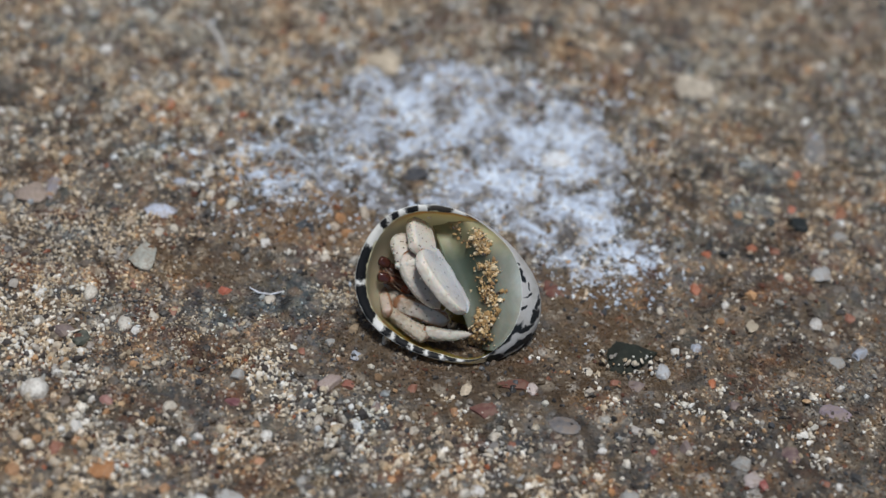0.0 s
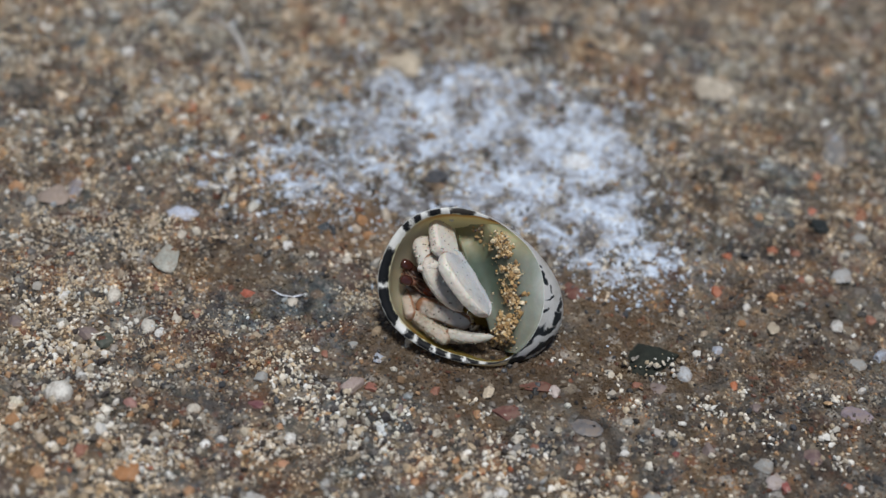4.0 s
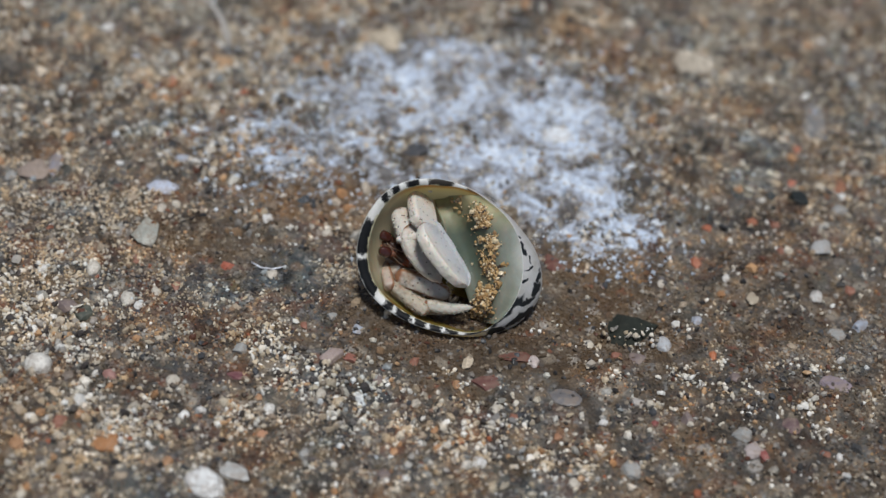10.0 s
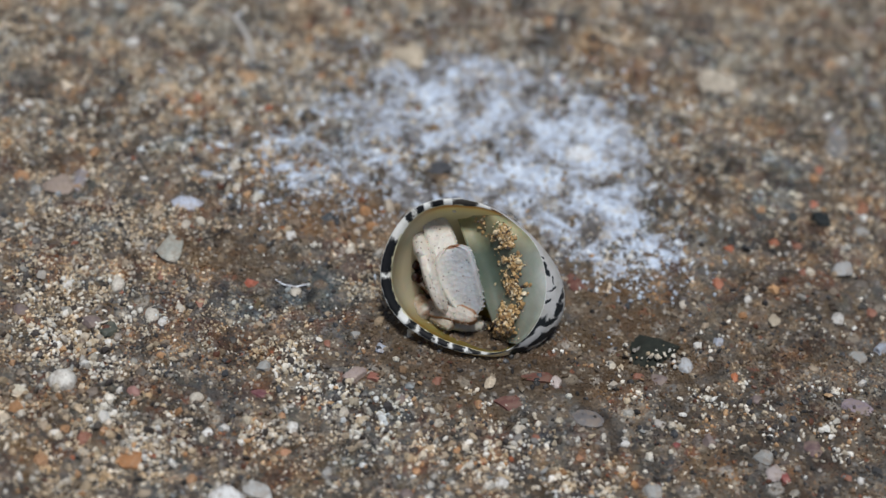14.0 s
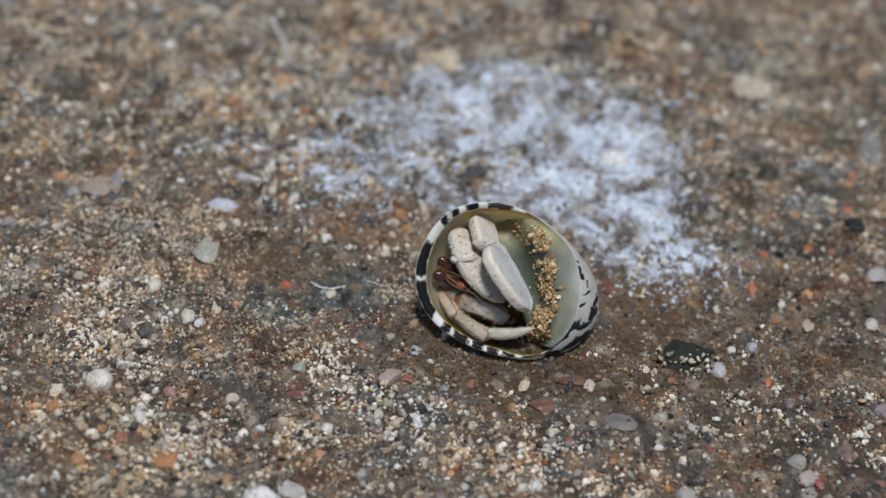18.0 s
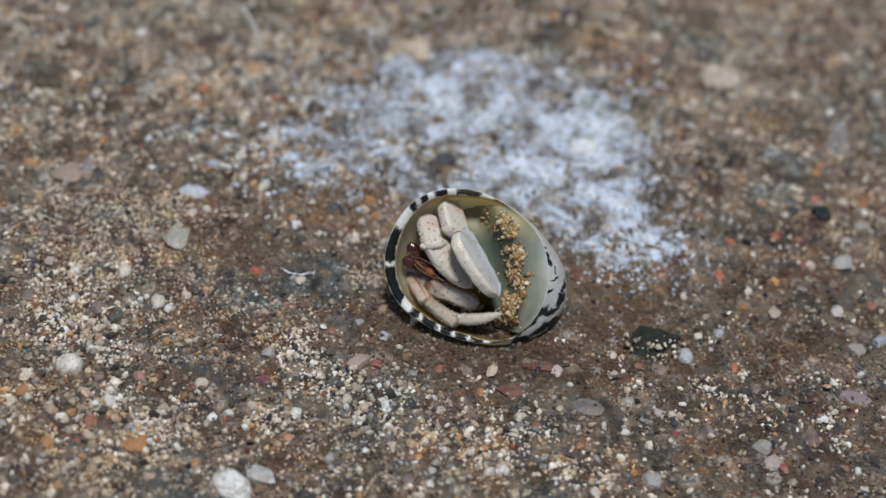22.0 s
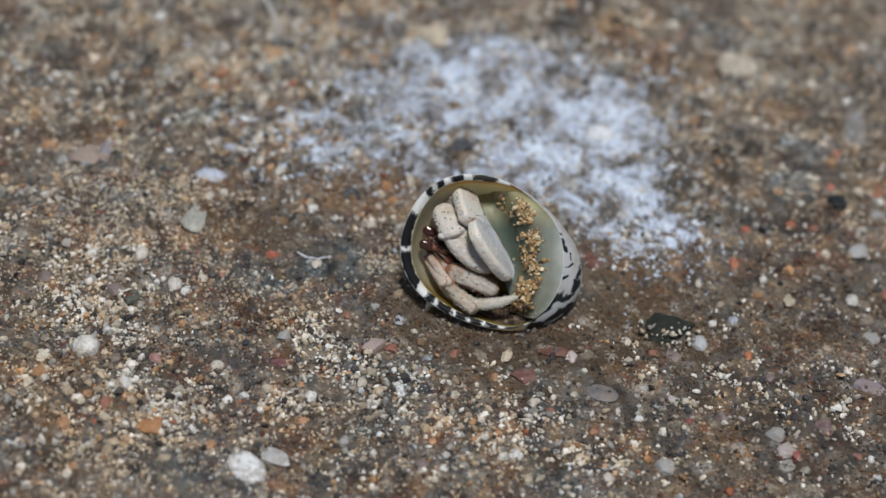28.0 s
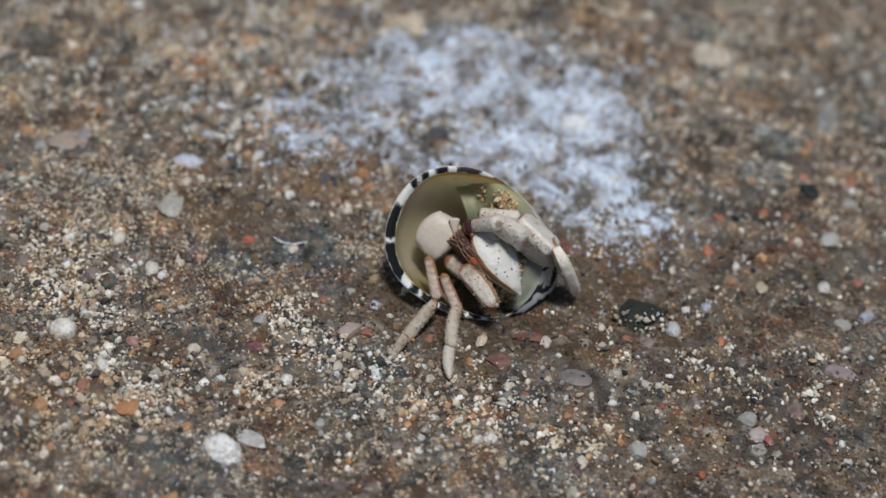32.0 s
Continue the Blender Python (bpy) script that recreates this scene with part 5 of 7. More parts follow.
# ---- the crab ----
def crab_material(name, pale, deep, rough=0.36, specks=0.8, joint=(0.27, 0.125, 0.06), ends=0.04, rim=None, rim_half=0.06, trim=None, trim_at=0.60, trim_half=0.10, bumps=0.25, grit=0.0):
    """Horny skin of a limb. UV: x along the limb, y round it (0.25 the upper face, 0.5 the edge on the limb's right)."""
    m, nt, b = material(name, rough + 0.1, 0.0, 0.35)
    c = coords(nt)
    f = noise_tex(nt, c, 420, 4, 0.6)
    col = ramp(nt, f, [(0.33, deep), (0.54, tuple(0.87 * v for v in pale))])
    sep = nt.nodes.new("ShaderNodeSeparateXYZ")
    nt.links.new(coords(nt, "UV"), sep.inputs[0])
    wob = calc(nt, "SUBTRACT", f, 0.5)
    along = calc(nt, "ADD", sep.outputs["X"], calc(nt, "MULTIPLY", wob, 0.1))
    around = calc(nt, "ADD", sep.outputs["Y"], calc(nt, "MULTIPLY", wob, 0.07))
    for colour, at, half in ((rim, 0.5, rim_half), (trim, trim_at, trim_half)):
        if colour:
            off = calc(nt, "ABSOLUTE", calc(nt, "SUBTRACT", around, at))
            col = mix(nt, ramp(nt, off, [(half * 0.8, (0.92, 0.92, 0.92)), (half * 1.2, (0, 0, 0))]), col, colour)
    vor = node(nt, "ShaderNodeTexVoronoi", Scale=1750.0)
    nt.links.new(c, vor.inputs["Vector"])
    dots = ramp(nt, vor.outputs["Distance"], [(0.13, (0.13, 0.085, 0.06)), (0.21, (1, 1, 1))])
    gate = ramp(nt, noise_tex(nt, c, 600, 2), [(0.40, (0, 0, 0)), (0.47, (specks, specks, specks))])
    col = mix(nt, gate, col, mix(nt, 1.0, col, dots, "MULTIPLY"))
    # red-brown skin round the joints
    if ends:
        col = mix(nt, ramp(nt, along, [(ends, (0.95, 0.95, 0.95)), (ends * 1.7, (0, 0, 0))]), col, joint)
        col = mix(nt, ramp(nt, along, [(1 - ends * 0.5, (0, 0, 0)), (1.0, (0.7, 0.7, 0.7))]), col, tuple(v * 0.7 for v in joint))
    if grit:
        sand = ramp(nt, noise_tex(nt, c, 2600, 3, 0.7), [(0.50, (0, 0, 0)), (0.58, (grit, grit, grit))])
        col = mix(nt, sand, col, (0.40, 0.31, 0.21))
    nt.links.new(col, b.inputs["Base Color"])
    knobs = node(nt, "ShaderNodeTexVoronoi", Scale=2300.0)
    nt.links.new(c, knobs.inputs["Vector"])
    bump(nt, b, mix(nt, 0.6, noise_tex(nt, c, 1500, 4, 0.7), knobs.outputs["Distance"]), min(1.0, bumps * 1.6), 0.0003)
    b.inputs["Subsurface Weight"].default_value = 0.12
    b.inputs["Subsurface Scale"].default_value = 0.0006
    return m


CREAM = (0.78, 0.71, 0.61)
PALE = crab_material("pale_leg", (0.71, 0.66, 0.58), (0.50, 0.40, 0.31), specks=0.95, bumps=0.3)
PLATE = crab_material("leg_plate", (0.60, 0.61, 0.62), (0.40, 0.40, 0.40), 0.28, 0.55, rim=(0.77, 0.71, 0.61), rim_half=0.215, trim=(0.36, 0.25, 0.15), trim_at=0.66, trim_half=0.06, ends=0.02, bumps=0.2)
CAP = crab_material("leg_cap", (0.70, 0.66, 0.59), (0.50, 0.42, 0.33), 0.34, 0.8, rim=CREAM, rim_half=0.1, bumps=0.22, ends=0.03)
TAPER = crab_material("leg_end", (0.68, 0.62, 0.54), (0.48, 0.38, 0.29), 0.34, 0.9, rim=CREAM, rim_half=0.05, bumps=0.25, ends=0.02)
CLAW = crab_material("pale_claw", (0.63, 0.62, 0.57), (0.47, 0.42, 0.35), 0.3, 0.4, bumps=0.1)
BIG_CLAW = crab_material("big_claw", (0.67, 0.65, 0.61), (0.48, 0.42, 0.35), 0.32, 1.0, rim=CREAM, rim_half=0.13, trim=(0.34, 0.16, 0.06), trim_at=0.455, trim_half=0.045, bumps=0.14, ends=0.04)
BUFF_CLAW = crab_material("buff_claw", (0.61, 0.55, 0.47), (0.34, 0.24, 0.16), 0.36, 0.7, rim=(0.30, 0.13, 0.05), rim_half=0.13, trim=(0.30, 0.14, 0.06), trim_at=0.04, trim_half=0.11, ends=0.08, bumps=0.3)
WRIST = crab_material("claw_wrist", (0.58, 0.50, 0.41), (0.30, 0.17, 0.08), 0.34, 0.4, ends=0.12, joint=(0.24, 0.09, 0.035), rim=CREAM)
BUFF = crab_material("buff_leg", (0.56, 0.49, 0.39), (0.31, 0.22, 0.145), 0.5, specks=0.75, bumps=0.32, grit=0.3)
SILVER = crab_material("smooth_leg", (0.60, 0.57, 0.49), (0.42, 0.36, 0.28), 0.34, 0.3, rim=(0.74, 0.70, 0.62), bumps=0.2, grit=0.25)
ROSY = crab_material("rosy_joint", (0.60, 0.49, 0.40), (0.35, 0.22, 0.14), 0.36, 0.5, bumps=0.3, trim=(0.34, 0.17, 0.09), trim_at=0.04, trim_half=0.12, ends=0.08)
EYE, _nt, _b = material("eye", 0.12, 0.6)
_b.inputs["Base Color"].default_value = (0.055, 0.016, 0.011, 1)
MOUTH = crab_material("mouthparts", (0.075, 0.024, 0.012), (0.025, 0.009, 0.006), 0.3, 0.2)
PALP = crab_material("palps", (0.115, 0.047, 0.026), (0.045, 0.017, 0.010), 0.28, 0.1)
SHIELD = crab_material("carapace", (0.64, 0.57, 0.48), (0.57, 0.49, 0.39), 0.32, 0.1, joint=(0.55, 0.42, 0.30), ends=0.03, bumps=0.1)
STALK = crab_material("eyestalk", (0.22, 0.085, 0.042), (0.10, 0.036, 0.018), 0.3, 0.1)
ANTENNA = crab_material("antenna", (0.26, 0.17, 0.105), (0.15, 0.085, 0.05), 0.35, 0.0, ends=0.0)
FLAME = crab_material("mouth_plate", (0.42, 0.075, 0.016), (0.24, 0.04, 0.012), 0.28, 0.0)


PROFILES = {
    "shin": ([0, 0.05, 0.2, 0.5, 0.8, 0.95, 1], [0.55, 0.76, 0.9, 0.94, 1, 0.94, 0.66]),
    "base": ([0, 0.08, 0.5, 0.9, 1], [0.55, 0.8, 0.95, 1, 0.7]),
    "tip": ([0, 0.07, 0.35, 0.7, 0.92, 1], [0.62, 0.9, 1, 0.8, 0.45, 0.12]),
    "palm": ([0, 0.05, 0.15, 0.32, 0.5, 0.72, 0.9, 1], [0.40, 0.70, 0.92, 1, 0.95, 0.66, 0.32, 0.1]),
    "finger": ([0, 0.08, 0.4, 0.75, 0.95, 1], [0.55, 0.88, 1, 0.72, 0.3, 0.08]),
    "plate": ([0, 0.04, 0.16, 0.4, 0.7, 0.9, 1], [0.50, 0.78, 0.96, 1, 0.86, 0.62, 0.36]),
    "blade": ([0, 0.05, 0.3, 0.65, 0.9, 1], [0.7, 0.9, 1, 0.85, 0.5, 0.15]),
    "cap": ([0, 0.08, 0.25, 0.6, 0.93, 1], [0.5, 0.78, 0.94, 1, 0.98, 0.8]),
    "mitt": ([0, 0.1, 0.3, 0.7, 0.9, 1], [0.6, 0.86, 1, 0.94, 0.76, 0.5]),
    "rod": ([0, 0.1, 0.5, 0.9, 1], [0.6, 0.8, 1, 0.85, 0.3]),
    "shield": ([0, 0.05, 0.2, 0.55, 0.85, 0.96, 1], [0.35, 0.62, 0.88, 1, 0.92, 0.62, 0.3]),
    "dome": ([0, 0.06, 0.2, 0.5, 0.8, 0.95, 1], [0.25, 0.55, 0.85, 1, 0.9, 0.6, 0.3]),
    "tooth": ([0, 0.1, 0.5, 1], [0.85, 1, 0.62, 0.08]),
}


def limb_bm(bm, length, width, thick, profile="shin", bow=0.0, bend=0.0, lean=0.0, keel=0.0, over=0.0, rims=0.0, seed=1, rings=30, seg=24, rough=0.03, start=(0, 0, 0), turn=0.0, bristles=0, box=0.8, knobs=0.0, edges=(1,)):
    """A segment along +x with the given profile, flattened in z, its skin uneven. bend curves it sideways, lean sets
    its widest line off the middle, keel raises a crest on the upper face, over lengthens it into the joints,
    rims raises a bead along both edges, knobs sets a row of granules along the edges named. Millimetres."""
    off = Vector((seed * 3.7, seed * 1.3, seed * 5.1))
    rng = random.Random(seed)
    spin = Matrix.Rotation(turn, 3, "Z")
    uv = bm.loops.layers.uv.verify()
    last = []
    cap = min(0.16, 0.26 * width / length)
    shape_s, shape_k = PROFILES[profile]
    for i in range(rings + 1):
        s = 0.5 - 0.5 * math.cos(math.pi * i / rings)
        k = float(np.interp(s, shape_s, shape_k))
        for gap in (s, 1 - s):
            k *= math.sqrt(max(0.0, 1 - (1 - min(1.0, gap / cap)) ** 2))
        k = max(k, 0.06)
        row = []
        for j in range(seg):
            a = 2 * math.pi * j / seg
            cy, cz = math.cos(a), math.sin(a)
            cy, cz = math.copysign(abs(cy) ** box, cy), math.copysign(abs(cz) ** box, cz)
            crest = keel * k * math.exp(-((cy - 0.25) / 0.3) ** 2) if cz > 0 else 0.0
            if rims and cz > 0:
                crest += rims * math.exp(-((abs(cy) - 0.84) / 0.13) ** 2)
            side = bend * 4 * s * (1 - s) + lean * (k - 1) * width / 2
            p = Vector((s * length + over * (2 * s - 1), cy * width / 2 * k + side, cz * thick / 2 * (0.35 + 0.65 * k) * min(1.0, k * 3) + crest + bow * math.sin(s * math.pi)))
            n = 1 + rough * (1.6 * noise.noise(p * 1.6 + off) + 0.9 * noise.noise(p * 5.5 + off))
            p.y, p.z = side + (p.y - side) * n, p.z * n
            q = spin @ p + Vector(start)
            row.append(bm.verts.new(q * MM))
            if bristles and 0.1 < s < 0.95 and rng.random() < bristles / (rings * seg):
                out = spin @ Vector((0.5, cy * 0.8, cz)).normalized()
                flank = out.orthogonal().normalized() * 0.035
                up = out.cross(flank.normalized()) * 0.035
                tri = [bm.verts.new((q + d) * MM) for d in (flank, -0.5 * flank + up, -0.5 * flank - up)]
                peak = bm.verts.new((q + out * (rng.uniform(0.22, 0.45) if rng.random() < 0.18 else rng.uniform(0.07, 0.15))) * MM)
                for n0 in range(3):
                    spike = bm.faces.new((tri[n0], tri[(n0 + 1) % 3], peak))
                    for loop in spike.loops:
                        loop[uv].uv = (0.5, 0.3)
        if last:
            for j in range(seg):
                face = bm.faces.new((last[j], last[(j + 1) % seg], row[(j + 1) % seg], row[j]))
                face.smooth = True
                for loop, (u, v) in zip(face.loops, ((i - 1, j), (i - 1, j + 1), (i, j + 1), (i, j))):
                    loop[uv].uv = (0.5 - 0.5 * math.cos(math.pi * u / rings), v / seg)
        else:
            bm.faces.new(row[::-1])
        last = row
    bm.faces.new(last)
    for side_of in edges if knobs else ():
        s = 0.08
        while s < 0.93:
            k = float(np.interp(s, shape_s, shape_k))
            size = knobs * rng.uniform(0.6, 1.25)
            mid = Vector((s * length, side_of * width / 2 * k * 0.97 + bend * 4 * s * (1 - s) + lean * (k - 1) * width / 2, thick * rng.uniform(-0.05, 0.28)))
            axis = Vector((rng.uniform(0.1, 0.6), side_of, rng.uniform(0.1, 0.5))).normalized()
            bead = [bm.verts.new((spin @ (mid + size * (Vector(v) + axis * (0.9 if Vector(v).dot(axis) > 0.6 else 0))) + Vector(start)) * MM) for v in ICO]
            for tri in ICO_F:
                face = bm.faces.new([bead[n0] for n0 in tri])
                face.smooth = True
                for loop in face.loops:
                    loop[uv].uv = (0.5, 0.25)
            s += size * rng.uniform(1.9, 3.2) / length


def part(name, bm, mat, parent, label=""):
    me = bpy.data.meshes.new(name)
    bm.to_mesh(me)
    bm.free()
    me.materials.append(mat)
    ob = new(name, me)
    ob.parent = parent
    return tagged(ob, label)


CRAB = new("hermit_crab")
CRAB.matrix_world = SHELL_POSE
tagged(CRAB, "small pale hermit crab with red-brown mouthparts inside its shell", "crab")
PIECES = {}


def limb(key, name, label, mat, length, width, thick, **shape):
    bm = bmesh.new()
    limb_bm(bm, length, width, thick, **shape)
    PIECES[key] = part(name, bm, mat, CRAB, label)
    return PIECES[key]


def make_crab():
    limb("L1m", "leg_base", "pale upper leg joint", PALE, 3.8, 1.6, 1.5, over=0.38, profile="base", seed=1, bristles=100)
    limb("L1p", "leg_shin", "broad pale leg segment", CAP, 4.4, 3.05, 1.6, over=0.38, rims=0.14, knobs=0.1, edges=(1, -1), profile="cap", seed=2, bristles=160, box=0.68)
    limb("L1d", "leg_tip", "broad flattened bluish-white leg end with a cream rim", PLATE, 7.6, 4.3, 1.2, over=0.15, rims=0.22, knobs=0.13, profile="plate", bend=-0.35, seed=3, bristles=260, box=0.4, rough=0.02, seg=36)
    limb("L2m", "leg_base", "pale upper leg joint", PALE, 3.6, 1.6, 1.4, over=0.38, profile="base", seed=4, bristles=100)
    shin = limb("L2p", "leg_shin", "speckled pale leg segment", PALE, 4.0, 2.6, 1.7, over=0.38, knobs=0.09, edges=(1, -1), profile="cap", seed=5, bristles=180, box=0.8)
    bm = bmesh.new()
    limb_bm(bm, 1.0, 0.7, 0.7, profile="dome", start=(3.9, -0.75, 0.1), turn=-2.1, seed=62)
    part("spur", bm, CAP, shin, "rounded cream spur beside the joint")
    limb("L2d", "leg_tip", "tapering pale speckled leg end", TAPER, 5.0, 2.95, 1.6, over=0.9, rims=0.1, knobs=0.09, edges=(1, -1), profile="tip", bend=-0.3, seed=6, bristles=180, box=0.8)
    limb("K", "big_claw", "large pale speckled claw with a brown edge", BIG_CLAW, 8.2, 3.7, 2.3, knobs=0.09, profile="palm", lean=-0.3, keel=0.3, seed=7, bristles=120, box=0.55, rough=0.015)
    limb("Kd", "claw_finger", "smooth white movable claw finger", CLAW, 6.2, 2.2, 1.8, knobs=0.1, profile="finger", bend=0.3, seed=8, bristles=90, rough=0.015)
    limb("Kc", "claw_wrist", "pale brown-lined claw wrist", WRIST, 3.0, 1.9, 1.6, over=0.38, profile="cap", seed=28)
    limb("S", "small_claw", "smaller buff claw with a brown flank", BUFF_CLAW, 5.8, 2.1, 1.8, over=0.1, knobs=0.08, edges=(1, -1), profile="mitt", bend=0.12, seed=9, bristles=160, box=0.6)
    limb("Sd", "claw_finger", "buff movable claw finger", BUFF_CLAW, 3.4, 0.95, 1.0, profile="finger", seed=10, bristles=60)
    limb("Sc", "claw_wrist", "cream and brown claw wrist", WRIST, 2.4, 1.9, 1.6, over=0.38, profile="cap", seed=29)
    limb("R1m", "leg_base", "pinkish-brown leg joint", ROSY, 4.0, 1.25, 1.2, over=0.38, profile="base", seed=11, bristles=120)
    limb("R1p", "leg_shin", "buff speckled leg segment", BUFF, 4.7, 1.28, 1.2, over=0.38, knobs=0.08, edges=(1, -1), profile="shin", seed=13, bristles=240)
    limb("R1d", "leg_tip", "buff pointed leg end", BUFF, 2.1, 1.05, 0.95, over=0.38, profile="blade", seed=15, bristles=120)
    limb("R2m", "leg_base", "pale rosy leg joint", ROSY, 3.8, 1.2, 1.15, over=0.38, profile="base", seed=12, bristles=120)
    limb("R2p", "leg_shin", "buff speckled sandy leg segment", BUFF, 4.1, 1.28, 1.15, over=0.38, knobs=0.08, edges=(1, -1), profile="shin", bend=-0.25, seed=14, bristles=300, rough=0.035)
    limb("R2d", "leg_tip", "smooth silvery pointed leg end", SILVER, 4.2, 1.2, 0.95, over=0.38, knobs=0.06, edges=(1, -1), profile="blade", bend=-0.28, seed=16, bristles=80)
    for n, key in enumerate(("E1", "E2")):
        stalk = limb(key, "eyestalk", "red-brown eyestalk", STALK, 2.7, 0.66, 0.62, profile="rod", seed=20 + n)
        bm = bmesh.new()
        limb_bm(bm, 1.5, 1.15, 1.0, profile="dome", rough=0.0, start=(1.6, 0, 0.05))
        part("eye", bm, EYE, stalk, "glossy dark brown-red eye")
    mouth = limb("M", "mouth", "red-brown mouth region", MOUTH, 3.6, 2.0, 1.2, profile="dome", seed=25)
    for n, (y, z, turn, size) in enumerate(((-0.7, 0.3, 0.18, 3.6), (-0.3, 0.5, 0.06, 3.9), (0.15, 0.55, -0.04, 4.0), (0.6, 0.45, -0.14, 3.8), (0.95, 0.3, -0.24, 3.6))):
        bm = bmesh.new()
        limb_bm(bm, size, 0.5, 0.3, profile="finger", start=(-0.1, y, z), turn=turn, seed=40 + n, rings=14, seg=12, bristles=12)
        part("palp", bm, PALP, mouth, "flat red-brown mouth palp")
    for n, (y, turn, size, curl) in enumerate(((-0.6, -0.03, 6.6, 0.5), (0.2, -0.1, 5.4, -0.6), (-0.2, 0.1, 4.4, 0.4), (0.5, -0.2, 4.8, -0.3))):
        bm = bmesh.new()
        limb_bm(bm, size, 0.085, 0.085, profile="rod", start=(0.2, y, 0.8), turn=turn, seed=50 + n, rings=18, seg=6, bow=0.5, bend=curl)
        part("antenna", bm, ANTENNA, mouth, "hair-thin tan antenna")
    bm = bmesh.new()
    limb_bm(bm, 1.0, 0.85, 0.6, profile="plate", start=(2.9, -0.3, 0.45), seed=60)
    part("mouth_plate", bm, FLAME, mouth, "orange-red mouth plate")
    # body enlarged and near black, standing in for shade between the limbs
    limb("U", "underbody", "dark red-brown underside, enlarged to darken the shaded gaps between the legs", MOUTH, 7.6, 4.6, 2.2, profile="dome", seed=27)
    shield = limb("B", "carapace", "smooth cream carapace", SHIELD, 4.3, 4.8, 2.0, profile="shield", rough=0.03, seed=26, box=0.82)
    bm = bmesh.new()
    limb_bm(bm, 2.0, 1.25, 0.8, profile="tooth", start=(2.4, 2.5, 0.9), turn=-0.85, seed=61, box=0.6, rough=0.01)
    part("front_plate", bm, SHIELD, shield, "bright cream angular plate above the mouth")


make_crab()

# key: seconds; base x, y, z; end x, y, z; twist
POSES = {}
POSES['L1m'] = [
    (0, -2.86, 4.53, -7.00, -1.37, 5.38, -3.61, 0.00),
    (11.72, -2.86, 4.53, -7.00, -1.37, 5.38, -3.61, 0.00),
    (12.0, -3.76, 3.70, -8.00, -2.26, 4.85, -4.70, 0.00),
    (16.45, -3.76, 3.70, -8.00, -2.26, 4.85, -4.70, 0.00),
    (17.0, -3.39, 4.21, -7.50, -1.88, 5.40, -4.22, 0.00),
    (18.2, -3.24, 4.28, -5.50, -1.29, 5.61, -2.53, 0.00),
    (20, -3.24, 4.28, -5.50, -1.29, 5.61, -2.53, 0.00),
    (27.5, -3.66, 4.33, -4.60, -1.51, 5.40, -1.66, 0.00),
    (28.5, -3.66, 4.33, -4.60, -1.51, 5.40, -1.66, 0.00),
    (29, -3.51, 4.35, -3.20, -0.20, 5.23, -1.57, 0.00),
    (29.3, -3.06, 4.30, -2.20, 0.55, 4.91, -1.18, 0.00),
    (29.6, -3.17, 4.17, -2.00, 0.59, 4.73, -2.00, 0.00),
    (30, -2.87, 4.32, -1.40, 0.84, 5.10, -1.40, 0.00),
    (30.2, -2.50, 4.24, -1.10, 1.24, 4.93, -1.10, 0.00),
    (30.4, -2.12, 4.16, -0.80, 1.63, 4.76, -0.80, 0.00),
    (31, -1.87, 4.12, -0.80, 1.71, 4.66, 0.34, 0.00),
    (31.5, -0.37, 3.50, -0.60, 3.41, 3.92, -0.60, 0.00),
    (32, 2.12, 2.85, -0.60, 5.91, 2.49, -0.60, 0.00),
]
POSES['L1p'] = [
    (0, -1.48, 5.89, -3.00, -0.95, 2.97, 0.24, -45.00),
    (11.72, -1.48, 5.89, -3.00, -0.95, 2.97, 0.24, -45.00),
    (12.0, -2.43, 5.48, -4.20, -1.03, 1.67, -2.50, -5.00),
    (16.45, -2.43, 5.48, -4.20, -1.03, 1.67, -2.50, -5.00),
    (17.0, -1.94, 6.05, -3.60, -0.84, 2.38, -1.45, -20.00),
    (18.2, -1.29, 6.20, -2.60, -0.49, 3.10, 0.42, -48.00),
    (20, -1.29, 6.20, -2.60, -0.49, 3.10, 0.42, -48.00),
    (27.5, -1.46, 5.88, -2.40, -0.40, 2.68, 0.43, -50.00),
    (28.5, -1.46, 5.88, -2.40, -0.40, 2.68, 0.43, -50.00),
    (29, -0.16, 6.00, -1.90, 2.12, 2.71, -0.06, -58.00),
    (29.3, 0.42, 5.54, -0.70, 4.03, 3.02, -0.70, -62.00),
    (29.6, 0.57, 5.23, -0.50, 4.44, 3.13, -0.50, -66.00),
    (30, 0.71, 5.37, 0.00, 5.06, 4.73, 0.00, -72.00),
    (30.2, 1.26, 5.24, 0.30, 5.63, 5.14, 0.30, -74.00),
    (30.4, 1.81, 5.12, 0.60, 6.19, 5.55, 0.60, -76.00),
    (31, 1.79, 4.90, 0.70, 6.16, 5.40, 0.70, -76.00),
    (31.5, 3.30, 4.03, 0.90, 7.62, 4.84, 0.90, -74.00),
    (32, 6.32, 2.37, 0.40, 9.61, -0.56, 0.40, -66.00),
]
